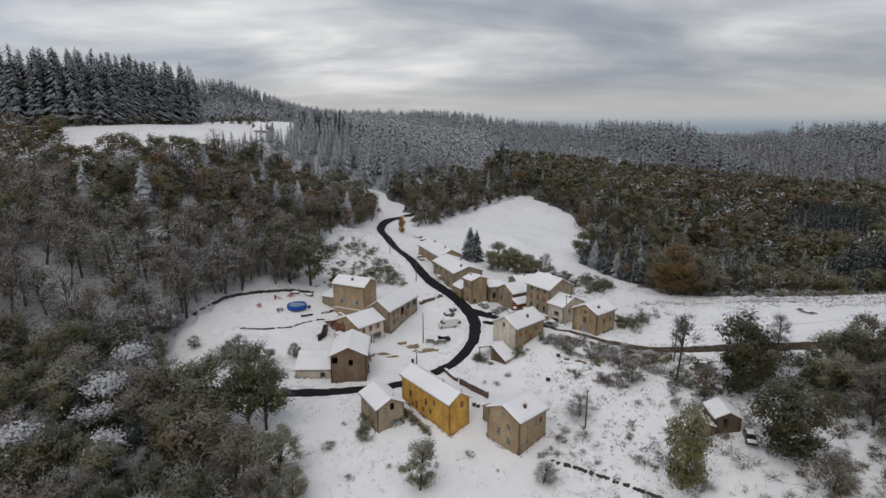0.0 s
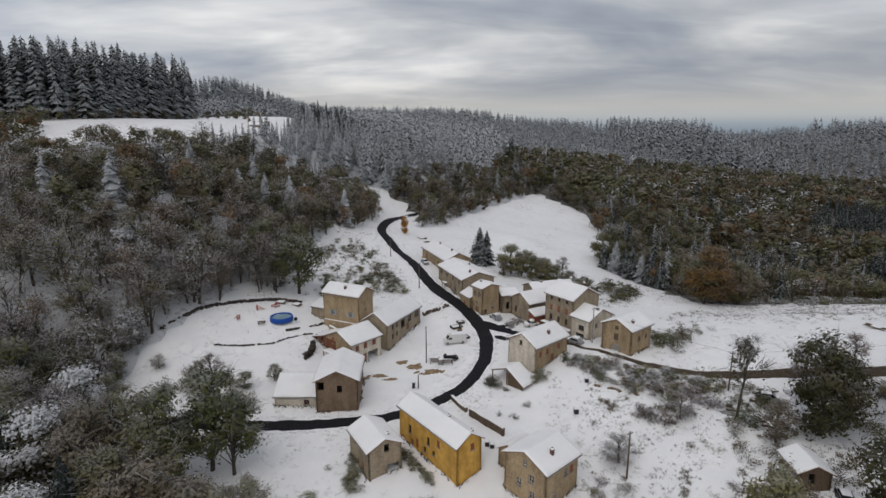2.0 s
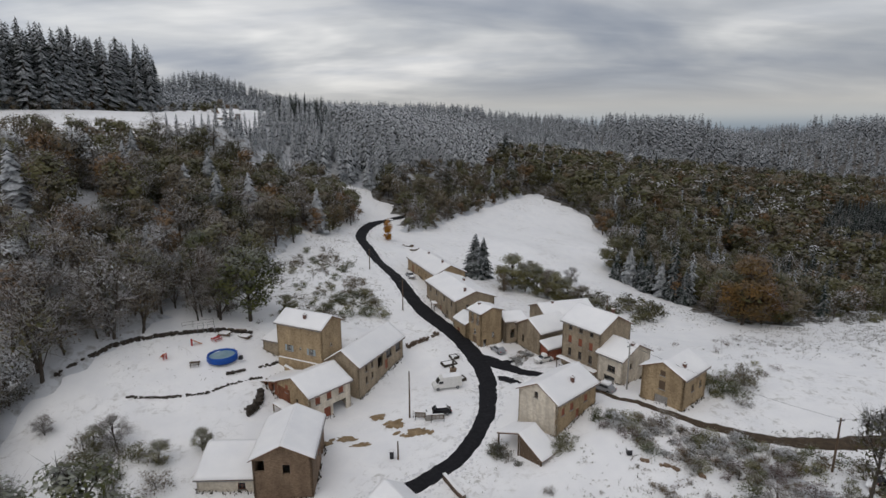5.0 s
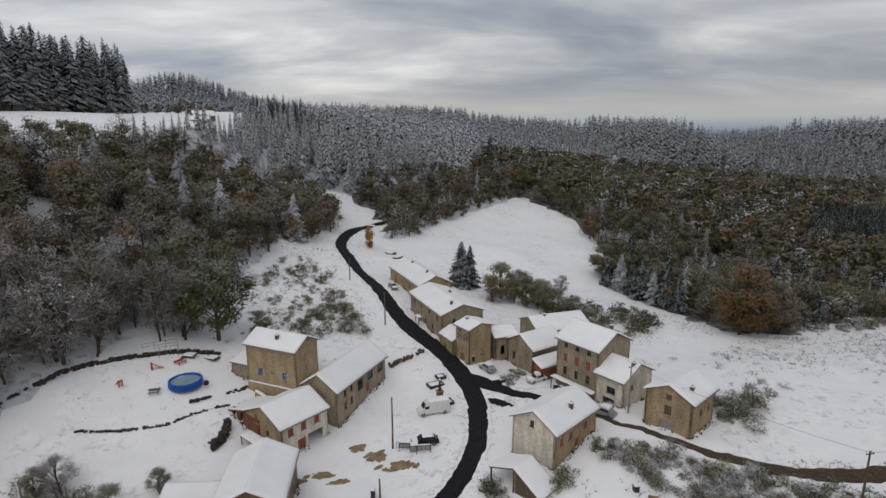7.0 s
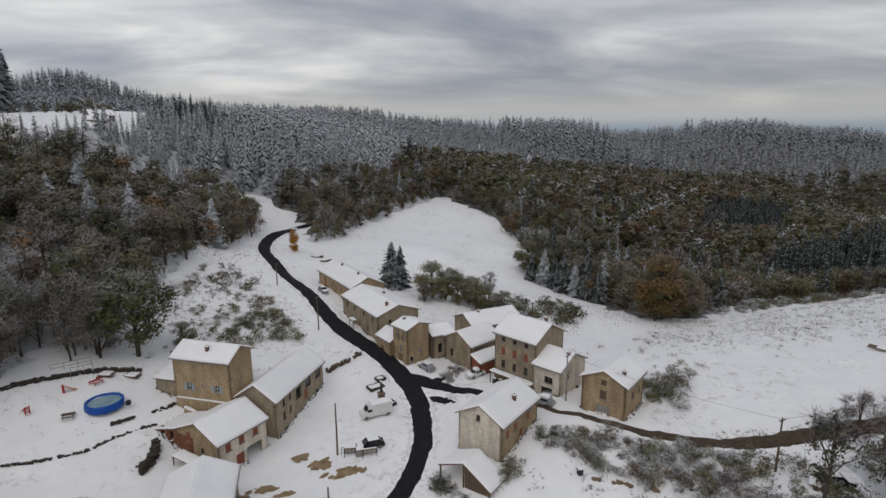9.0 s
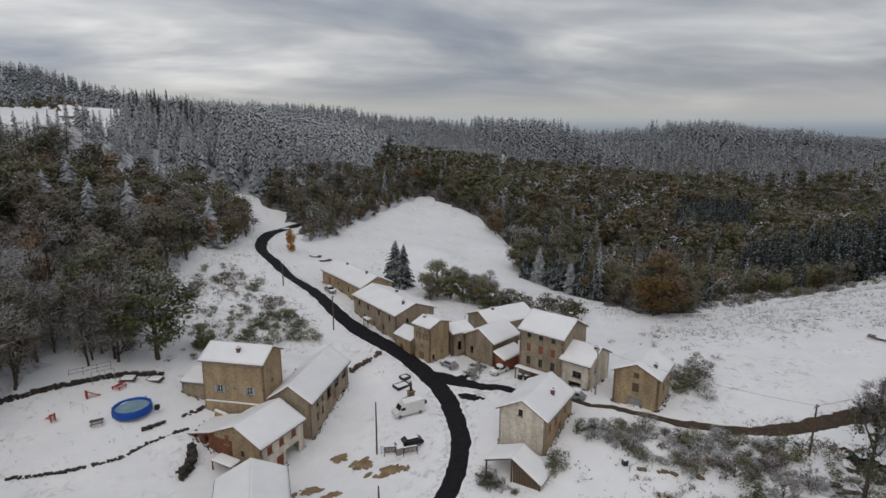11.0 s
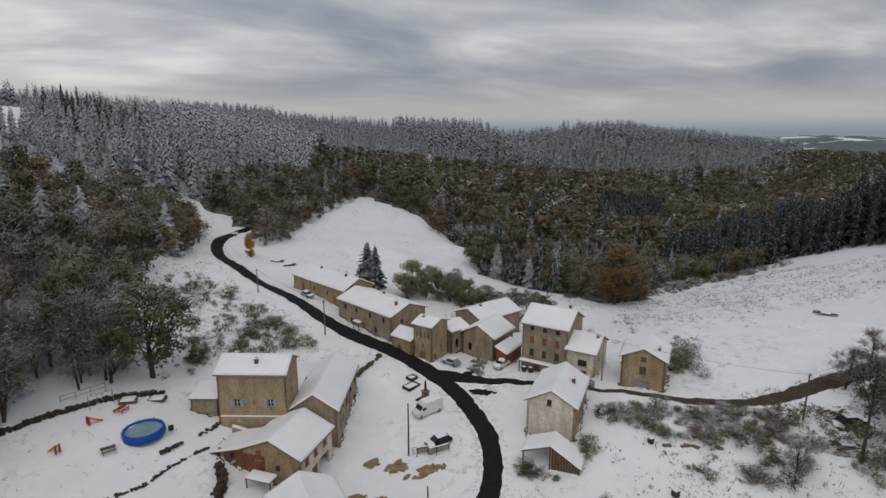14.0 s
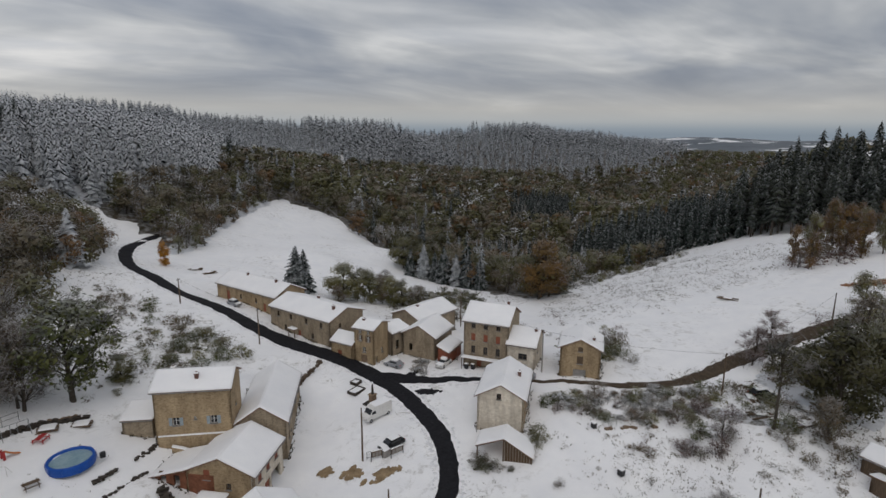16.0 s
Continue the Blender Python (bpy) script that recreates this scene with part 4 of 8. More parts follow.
def conifer_arrays(rng, tiers=11, around=8, spread=0.20, fine=False, bare=0.08, trunk=True, blunt=0.78, soft=0.72):
    """A spruce one metre high: a tapered trunk and tiers of drooping, roof-shaped boughs."""
    V, T, M = [], [], []
    n = 5
    for z, r in ((0, 0.016), (0.5, 0.010), (1.0, 0.001)) if trunk else ():
        V += [(r * math.cos(2 * math.pi * k / n), r * math.sin(2 * math.pi * k / n), z) for k in range(n)]
    for lv in range(2 if trunk else 0):
        for k in range(n):
            a, b = lv * n + k, lv * n + (k + 1) % n
            T += [(a, b, b + n), (a, b + n, a + n)]
            M += [1, 1]
    total = tiers * around
    for t in range(total):
        # boughs wind up the stem, shorter and closer towards the top
        z = bare + (0.985 - bare) * ((t + rng.uniform(-0.6, 0.6)) / total) ** 0.88 if t else bare
        r = spread * max(0.02, 1 - z) ** blunt + 0.010
        a = t * 2.39996 + rng.uniform(-0.5, 0.5)
        ln = r * rng.uniform(0.66, 1.22)
        drop = ln * rng.uniform(0.40, 0.95)
        c, s = math.cos(a), math.sin(a)
        wd = ln * rng.uniform(0.30, 0.46)
        i = len(V)
        V += [(0, 0, z + 0.012), (0.6 * ln * c - wd * s, 0.6 * ln * s + wd * c, z - 0.85 * drop), (ln * c, ln * s, z - drop), (0.6 * ln * c + wd * s, 0.6 * ln * s - wd * c, z - 0.85 * drop)]
        if not trunk:
            T += [(i, i + 2, i + 1), (i, i + 3, i + 2)]
            M += [0] * 2
            continue
        V += [(0.6 * ln * c, 0.6 * ln * s, z - 0.42 * drop)]
        T += [(i, i + 4, i + 1), (i, i + 3, i + 4), (i + 1, i + 4, i + 2), (i + 4, i + 3, i + 2)]
        M += [0] * 4
        if fine:
            for q in (0.4, 0.72):
                x, y, h = q * ln * c, q * ln * s, z - q * drop * 0.9
                for sg in (-1, 1):
                    ex, ey = x + 0.25 * ln * c - sg * 0.9 * wd * s, y + 0.25 * ln * s + sg * 0.9 * wd * c
                    i = len(V)
                    V += [(x, y, h + 0.004), (ex, ey, h - 0.55 * drop), (x + 0.3 * ln * c, y + 0.3 * ln * s, h - 0.35 * drop)]
                    T += [(i, i + 1, i + 2)]
                    M += [0]
    V, T, M = np.array(V), np.array(T), np.array(M)
    out = unit(np.column_stack([V[:, :2], np.full(len(V), 0.0)])) + [0, 0, 0.55]
    return V, *round_off(V, T, M, out, soft)


def round_off(V, T, M, out, soft):
    """Turns leaves to the outside of their crown and softens their shading towards it."""
    f = unit(np.cross(V[T[:, 1]] - V[T[:, 0]], V[T[:, 2]] - V[T[:, 0]]))
    o = unit(out)
    flip = (f * o[T].mean(1)).sum(1) < 0
    T = np.where((flip & (M != 1))[:, None], T[:, [0, 2, 1]], T)
    f = np.where((flip & (M != 1))[:, None], -f, f)
    N = np.zeros_like(V)
    for k in range(3):
        np.add.at(N, T[:, k], f)
    wood = np.zeros(len(V), bool)
    wood[T[M == 1].ravel()] = True
    N = unit(N)
    return T, M, np.where(wood[:, None], N, unit(N * (1 - soft) + o * soft))


def leafy_arrays(rng, leaves=260, size=0.030, twigs=60, blobs=16, reach=0.27, low=0.18, blob=0.075, flare=1.0, limbs=True, soft=0.8):
    """A broad-leaved tree one metre high: a tapered trunk that forks into limbs, each ending in an uneven cluster of twigs and leaf sprays."""
    V, T, M = [], [], []

    def pipe(pts, radii, sides):
        base = len(V)
        for q, r in zip(pts, radii):
            V.extend(tuple(q + r * np.array([math.cos(a), math.sin(a), 0])) for a in np.linspace(0, 2 * math.pi, sides, endpoint=False))
        for lv in range(len(pts) - 1):
            for k in range(sides):
                i, j = base + lv * sides + k, base + lv * sides + (k + 1) % sides
                T.extend([(i, j, j + sides), (i, j + sides, i + sides)])
                M.extend([1, 1])

    lean = np.array([*rng.normal(0, 0.05, 2), 0])
    stem = [np.zeros(3), lean * 0.4 + [0, 0, 0.25], lean + [0, 0, 0.5], lean * 1.5 + [0, 0, 0.8]]
    pipe(stem, (0.020, 0.015, 0.010, 0.003), 5 if limbs else 3)
    heads = []
    while len(heads) < blobs:
        z = rng.uniform(low, 0.95)
        f = (z - low) / (0.95 - low)
        r = reach * (math.sin(math.pi * min(1, f * 0.86 + 0.12)) ** 0.7) * math.sqrt(rng.uniform(0.08, 1)) * flare
        a = rng.uniform(0, 6.283)
        heads.append(np.array([r * math.cos(a), r * math.sin(a), z]) + lean * z)
    for h in heads if limbs else ():
        z0 = max(0.10, h[2] - np.hypot(h[0], h[1]) * rng.uniform(0.7, 1.5) - 0.05)
        s = np.array([0, 0, z0]) + lean * z0 * 1.4
        mid = (s + h) / 2 + np.array([*rng.normal(0, 0.02, 2), 0.03])
        pipe([s, mid, h], (0.007, 0.005, 0.002), 3)
    for k in range(twigs):
        h = heads[rng.integers(len(heads))]
        p = h + rng.normal(0, blob * 0.5, 3)
        w = (h - np.array([0, 0, h[2] - 0.1])) * 0.5 + rng.normal(0, blob * 1.1, 3)
        e = p + w * rng.uniform(0.5, 1.1)
        s = np.cross(w, rng.normal(0, 1, 3))
        s = s / (np.linalg.norm(s) + 1e-9) * 0.0028
        i = len(V)
        V.extend([tuple(p + s), tuple(p - s), tuple(e)])
        T.append((i, i + 1, i + 2))
        M.append(2)
    size = size * 1.35
    aim = [(0.0, 0.0, 1.0)] * len(V)
    for k in range(leaves):
        h = heads[rng.integers(len(heads))]
        c = h + rng.normal(0, blob, 3) * [1, 1, 0.8]
        # sprays lie along the skin of their cluster and of the whole crown
        n = (c - h) / blob * 0.55 + (c - [0, 0, 0.5]) / reach * 0.35 + [0, 0, 0.25] + rng.normal(0, 0.42, 3)
        n /= np.linalg.norm(n) + 1e-9
        v = np.cross(n, rng.normal(0, 1, 3))
        v /= np.linalg.norm(v) + 1e-9
        u = np.cross(n, v)
        s = size * rng.uniform(0.6, 1.4)
        i = len(V)
        V.extend([tuple(c - u * s), tuple(c + v * s * 0.8), tuple(c + u * s * 0.8 - v * s * 0.3)])
        T.append((i, i + 1, i + 2))
        M.append(0)
        aim += [tuple((c - h) / blob * 0.45 + (c - [0, 0, 0.45]) / reach * 0.65 + [0, 0, 0.2])] * 3
    V = np.array(V)
    V[:, 2] *= 1.0 / max(0.5, V[:, 2].max())
    return V, *round_off(V, np.array(T), np.array(M), np.array(aim), soft)


def forest(name, label, spots, heights, kinds, mats, seed, widen=(0.85, 1.2)):
    """One wood, of many trees that nobody could count."""
    rng = np.random.default_rng(seed)
    VV, TT, MM, NN, off = [], [], [], [], 0
    for (x, y), h in zip(spots, heights):
        V, T, M, N = kinds[rng.integers(len(kinds))]
        a, w = rng.uniform(0, 6.28), rng.uniform(*widen)
        c, s = math.cos(a), math.sin(a)
        tilt = rng.normal(0, 0.02, 2)
        P = np.stack([(V[:, 0] * c - V[:, 1] * s) * h * w + V[:, 2] * h * tilt[0] + x, (V[:, 0] * s + V[:, 1] * c) * h * w + V[:, 2] * h * tilt[1] + y, V[:, 2] * h], 1)
        P[:, 2] += float(height(x, y)) - 0.3
        VV.append(P)
        TT.append(T + off)
        MM.append(M)
        NN.append(np.stack([N[:, 0] * c - N[:, 1] * s, N[:, 0] * s + N[:, 1] * c, N[:, 2]], 1))
        off += len(V)
    ob = new(name, fast_mesh(name, np.concatenate(VV), np.concatenate(TT), mats, np.concatenate(MM), True, np.concatenate(NN)))
    return tagged(ob, label, "woodland", kind="stuff")


def forest_floor(name, poly, gap, mat=None):
    """Leaf litter, fern and bramble under the trees, knee high and uneven, with thin snow on it."""
    q = np.array(poly)
    lo, hi = q.min(0), q.max(0)
    xs, ys = np.arange(lo[0], hi[0] + gap, gap), np.arange(lo[1], hi[1] + gap, gap)
    X, Y = np.meshgrid(xs, ys)
    p = np.stack([X.ravel(), Y.ravel()], 1)
    p = p + np.random.default_rng(len(poly)).uniform(-0.3, 0.3, p.shape) * gap
    ok = inside(p, [tuple(v) for v in poly])
    z = height(p[:, 0], p[:, 1]) + np.where(ok, 0.45 + 0.35 * wave(p[:, 0], p[:, 1], gap * 0.8, 1.5), -0.6)
    nx = len(xs)
    i = (np.arange(len(ys) - 1)[:, None] * nx + np.arange(nx - 1)).ravel()
    use = ok[i] | ok[i + 1] | ok[i + nx] | ok[i + nx + 1]
    i = i[use]
    T = np.concatenate([np.stack([i, i + 1, i + nx + 1], 1), np.stack([i, i + nx + 1, i + nx], 1)])
    ob = new(name, fast_mesh(name, np.column_stack([p, z]), T, [mat or LITTER], None, True))
    return tagged(ob, "brown undergrowth and leaf litter under thin snow", "undergrowth", kind="stuff")


def inside(p, poly):
    x, y = p[:, 0], p[:, 1]
    ok = np.zeros(len(p), bool)
    for (x0, y0), (x1, y1) in zip(poly, poly[1:] + poly[:1]):
        cut = (y0 > y) != (y1 > y)
        ok ^= cut & (x < (x1 - x0) * (y - y0) / (y1 - y0 + 1e-12) + x0)
    return ok


def sow(poly, gap, seed, jitter=0.62):
    """Planting places inside a polygon of the plan, about gap metres apart."""
    rng = np.random.default_rng(seed)
    q = np.array(poly)
    lo, hi = q.min(0), q.max(0)
    gx, gy = np.meshgrid(np.arange(lo[0], hi[0], gap), np.arange(lo[1], hi[1], gap))
    gx = gx + gap * 0.5 * (np.arange(gx.shape[0])[:, None] % 2)
    p = np.stack([gx.ravel(), gy.ravel()], 1)
    p = p + rng.uniform(-jitter, jitter, p.shape) * gap
    return p[inside(p, [tuple(v) for v in poly])]


_r = np.random.default_rng(11)
FIR_FAR = [conifer_arrays(_r, 7, 6, 0.17, trunk=False, blunt=0.60, soft=0.95) for _ in range(6)]
FIR_MID = [conifer_arrays(_r, 11, 6, 0.150, blunt=0.60, soft=0.86) for _ in range(6)]
FIR_TALL = [conifer_arrays(_r, 14, 7, 0.105, False, 0.05, blunt=0.62, soft=0.82) for _ in range(6)]
HIGH_NEAR = [leafy_arrays(_r, 3800, 0.0130, 1300, 30, 0.27, 0.24, 0.050) for _ in range(3)]
PINE_TALL = [conifer_arrays(_r, 11, 7, 0.14, False, 0.26, blunt=0.5, soft=0.82) for _ in range(5)]
FIR_NEAR = [conifer_arrays(_r, 16, 11, 0.20, True) for _ in range(4)]
LEAFY_FAR = [leafy_arrays(_r, 130, 0.060, 4, 10, 0.30, 0.14, 0.080, limbs=False, soft=0.97) for _ in range(8)]
BARE_FAR = [leafy_arrays(_r, 90, 0.045, 20, 10, 0.30, 0.14, 0.09, limbs=False, soft=0.92) for _ in range(5)]
LEAFY_MID = [leafy_arrays(_r, 950, 0.0220, 220, 17, 0.26, 0.22, 0.066, soft=0.88) for _ in range(8)]
BARE_MID = [leafy_arrays(_r, 260, 0.0130, 700, 20, 0.27, 0.20, 0.085) for _ in range(6)]
THIN_MID = [leafy_arrays(_r, 520, 0.0150, 640, 20, 0.24, 0.36, 0.080) for _ in range(6)]
LEAFY_MORE = [leafy_arrays(_r, 520, 0.0280, 50, 13, 0.29, 0.16, 0.072, soft=0.97) for _ in range(7)]
BARE_MORE = [leafy_arrays(_r, 220, 0.018, 280, 14, 0.29, 0.16, 0.085) for _ in range(5)]
LEAFY_NEAR = [leafy_arrays(_r, 5200, 0.0145, 700, 34, 0.27, 0.12, 0.058) for _ in range(5)]
OPEN_NEAR = [leafy_arrays(_r, 2600, 0.0135, 1500, 30, 0.27, 0.14, 0.052) for _ in range(4)]
BARE_NEAR = [leafy_arrays(_r, 500, 0.011, 2300, 36, 0.27, 0.16, 0.062) for _ in range(4)]


def spread_heights(n, lo, hi, seed):
    return np.random.default_rng(seed).uniform(lo, hi, n)


MIXES = {"far": (0.32, 0.54, 0.70, 0.75, 0.86), "slope": (0.20, 0.42, 0.60, 0.66, 0.92), "front": (0.40, 0.50, 0.64, 0.66, 0.78), "grey": (0.22, 0.40, 0.66, 0.72, 0.94)}


def mixed_wood(where, p, seed, lo, hi, kinds, bare, widen, mix="slope"):
    """A wood of several sorts of tree, in loose patches."""
    rng = np.random.default_rng(seed)
    far = mix == "far"
    v = 0.55 * wave(p[:, 0], p[:, 1], 60.0 if far else 22.0, seed * 0.7) + 0.35 * wave(p[:, 0], p[:, 1], 19.0 if far else 8.0, seed * 1.3) + rng.normal(0, 0.42, len(p))
    cut = np.quantile(v, MIXES[mix])
    sort = np.searchsorted(cut, v)
    h = lo + (hi - lo) * rng.beta(1.6, 1.9, len(p)) * (0.8 + 0.3 * wave(p[:, 0], p[:, 1], 26.0, seed))
    sorts = (("olive", "olive-leaved autumn trees", kinds, LEAF_GREEN), ("brown", "brown-leaved autumn trees", kinds, LEAF), ("pale", "pale snow-laden trees", bare, LEAF_SNOWY), ("rust", "rust-leaved autumn trees", kinds, LEAF_RUST),
             ("bare", "bare snow-dusted trees", bare, LEAF), ("dark", "dark green leafy trees", kinds, LEAF_DARK))
    for k, (name, label, shapes, leaf) in enumerate(sorts):
        if (sort == k).any():
            forest(f"{name}_{where}", f"{label} in the wood {WHERE[where]}", p[sort == k], h[sort == k], shapes, [leaf, BARK, TWIG], seed + k, widen)


WHERE = {"edge_wood": "behind the garden wall", "bend_wood": "at the bend of the road", "field_wood": "above the field", "slope_wood": "on the slope", "pool_wood": "above the pool garden", "top_wood": "at the top of the slope", "valley_wood": "round the field", "far_wood": "across the valley", "front_wood": "below the road", "upper_wood": "beside the upper meadow", "meadow_edge": "along the upper meadow"}
def off_farm_view(p):
    """Keeps trees out of the gap in the wood below the farm on the upper meadow."""
    x, y = p[:, 0], p[:, 1]
    return p[~((y > 298) & (y < 372) & (x < -0.386 * (y - 60) - 5) & (x > -16 - 0.34 * (y - 62)))]


# the wooded slope beside the pool garden
SLOPE = [(-54, 170), (-57, 160), (-60, 149), (-65.5, 139), (-69, 131), (-68, 118), (-120, 112), (-172, 122), (-182, 205), (-162, 240), (-146, 252), (-118, 268), (-92, 282), (-84, 306), (-56, 296), (-40, 280), (-37, 262), (-44, 232), (-46, 208), (-45, 188), (-46, 174)]
forest_floor("undergrowth", SLOPE, 2.5)
_p = off_farm_view(sow(SLOPE, 6.4, 21))
_up = _p[:, 1] - 0.35 * _p[:, 0] > 236
_low = _p[:, 1] - 0.35 * _p[:, 0] < 192
mixed_wood("slope_wood", _p[~_up & ~_low], 31, 12, 20, LEAFY_MID, BARE_MID, (0.9, 1.25))
_thin = _p[_low][np.random.default_rng(5).uniform(size=int(_low.sum())) < 0.82]
mixed_wood("pool_wood", _thin, 38, 15, 23, THIN_MID, BARE_MID, (0.85, 1.15))
ROW = [(-71, 138), (-67.5, 141.5), (-63, 147), (-59.5, 152), (-52.5, 157), (-46.5, 160.5), (-47, 168), (-54, 176), (-62, 168), (-70, 154), (-76, 142)]
mixed_wood("edge_wood", sow(ROW, 4.2, 103), 74, 11, 18, THIN_MID, BARE_MID, (0.7, 1.0))
_q = off_farm_view(sow(SLOPE, 4.7, 104))
_q = _q[_q[:, 1] - 0.35 * _q[:, 0] > 236]
_tip = (_q[:, 1] > 268) & (_q[:, 0] > -108)
mixed_wood("top_wood", _q[~_tip], 32, 9.5, 15, LEAFY_MORE, BARE_MORE, (1.0, 1.4))
forest("tip_spruces", "snow-laden young spruces at the lower end of the plantation", _q[_tip], spread_heights(int(_tip.sum()), 6, 10, 22), FIR_MID, [SPRUCE_WHITE, BARK], 68, (1.0, 1.4))
# the plantation of snowy spruces above the road
FIRS = [(-92, 285), (-84, 310), (-60, 300), (-34, 306), (-14, 352), (26, 392), (48, 470), (40, 560), (-60, 560), (-112, 470), (-104, 380), (-96, 330)]
forest_floor("undergrowth_above", FIRS, 5.0)
_p = off_farm_view(sow(FIRS, 5.6, 22))
_h = spread_heights(len(_p), 15, 24, 5) * np.clip(1.0 - (-45 - _p[:, 0]) / 120, 0.62, 1.0)
_near = _p[:, 1] < 385
forest("spruce_plantation", "dense plantation of snow-laden grey spruces", _p[_near], _h[_near], FIR_MID, [SPRUCE_WHITE, BARK], 33)
forest("upper_plantation", "snow-laden grey spruces in the upper part of the plantation", _p[~_near], _h[~_near], FIR_FAR, [SPRUCE_WHITE, BARK], 65)
_q = sow([(-100, 372), (-58, 380), (-50, 420), (-100, 440)], 7.0, 91)
forest("crest_spruces", "taller dark spruces standing out of the plantation", _q, spread_heights(len(_q), 12, 17.5, 8), FIR_MID, [SPRUCE_DARK, BARK], 61)
# brown wood that comes down to the bend of the upper road, and the grey trees above the field
BEND = [(-60, 214), (-48, 224), (-38, 230), (-34, 240), (-33, 262), (-37, 284), (-58, 292), (-62, 250)]
mixed_wood("bend_wood", sow(BEND, 4.4, 101), 72, 8, 14, LEAFY_MORE, BARE_MORE, (0.9, 1.3))
BAND = [(-15, 262), (-17, 300), (-4, 332), (20, 364), (54, 392), (50, 376), (27, 342), (9, 308), (-2, 278)]
forest_floor("undergrowth_band", BAND, 3.0)
mixed_wood("field_wood", sow(BAND, 4.6, 102), 73, 6, 12, LEAFY_MORE, BARE_MORE, (0.9, 1.3), "grey")
# tall spruces behind the upper meadow
TALL = [(-184, 398), (-188, 352), (-190, 322), (-206, 304), (-240, 300), (-300, 262), (-400, 280), (-390, 320), (-300, 320), (-240, 345), (-214, 380), (-200, 420), (-178, 420)]
_p = sow(TALL, 5.0, 23)
forest("tall_spruce_wood", "tall dark spruces dusted with snow behind the upper meadow", _p, spread_heights(len(_p), 30, 44, 6), FIR_TALL, [SPRUCE, BARK], 34, (1.05, 1.75))
EDGE = [(-180, 394), (-184, 350), (-186, 318), (-204, 299), (-240, 294), (-242, 302), (-206, 309), (-190, 326), (-188, 394), (-150, 404), (-120, 396), (-120, 386), (-150, 394)]
mixed_wood("meadow_edge", sow(EDGE, 4.5, 92), 62, 4, 9, LEAFY_MORE, BARE_MORE, (1.0, 1.5))
LEFT = [(-172, 122), (-182, 205), (-162, 240), (-180, 262), (-200, 290), (-236, 292), (-300, 255), (-300, 200), (-240, 120)]
forest_floor("undergrowth_left", LEFT, 4.0)
mixed_wood("upper_wood", sow(LEFT, 7.0, 48), 49, 7, 13, LEAFY_FAR, BARE_FAR, (1.0, 1.5))
HILL = [(-120, 640), (40, 640), (60, 760), (-60, 1050), (-480, 1080), (-560, 800), (-360, 640), (-240, 470), (-120, 480), (-110, 560)]
_p = sow(HILL, 11.5, 24)
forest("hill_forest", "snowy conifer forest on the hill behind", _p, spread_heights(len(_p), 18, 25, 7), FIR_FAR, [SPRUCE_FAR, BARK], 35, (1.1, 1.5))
YOUNG = [(258, 412), (312, 392), (392, 470), (316, 482)]
DARK = [(225, 312), (238, 264), (252, 240), (266, 224), (310, 256), (330, 300), (290, 335), (250, 335)]
# broad-leaved wood round the field and across the valley
COPSE = [(-15, 266), (-16, 288), (-25, 300), (-34, 308), (-14, 352), (26, 392), (48, 470), (120, 560), (240, 600), (420, 580), (620, 580), (760, 640), (1000, 740), (1150, 560), (900, 330), (640, 250), (420, 240), (330, 262), (262, 262), (215, 248), (160, 244), (128, 222), (108, 203), (96, 198), (86, 197), (80, 208), (79, 225), (75, 241), (66, 250), (78, 278), (92, 330), (88, 372), (62, 388), (46, 376), (24, 346), (6, 312), (-6, 282)]
forest_floor("undergrowth_valley", COPSE, 5.0, LITTER_BROWN)
_p = sow(COPSE, 8.2, 25)
_p = _p[~inside(_p, DARK) & ~inside(_p, YOUNG)]
_near = np.hypot(_p[:, 0], _p[:, 1] - 60) < 360
mixed_wood("valley_wood", _p[_near], 36, 10, 20, LEAFY_MORE, BARE_MORE, (0.9, 1.3), "far")
_near2 = np.hypot(_p[:, 0], _p[:, 1]) < 720
mixed_wood("far_wood", _p[~_near & (_near2 | (np.arange(len(_p)) % 2 == 0))], 37, 11, 17, LEAFY_FAR, BARE_FAR, (1.1, 1.7), "far")
# a few white spruces and dark ones among the leafy trees
_q = sow(COPSE, 15, 93)
_q = _q[(np.hypot(_q[:, 0], _q[:, 1]) < 600) & (wave(_q[:, 0], _q[:, 1], 34.0, 4.1) + 0.5 * wave(_q[:, 0], _q[:, 1], 9.0, 2.2) > 0.42)]
forest("lone_spruces", "dark spruces in loose groups among the autumn trees", _q, spread_heights(len(_q), 15, 23, 19), FIR_MID, [SPRUCE_DARK, BARK], 63, (1.0, 1.4))
_q = sow(COPSE, 27, 95)
_q = _q[np.hypot(_q[:, 0], _q[:, 1]) < 480]
forest("white_spruces", "snow-laden spruces scattered among the autumn trees", _q, spread_heights(len(_q), 13, 20, 21), FIR_MID, [SPRUCE, BARK], 67, (1.0, 1.4))
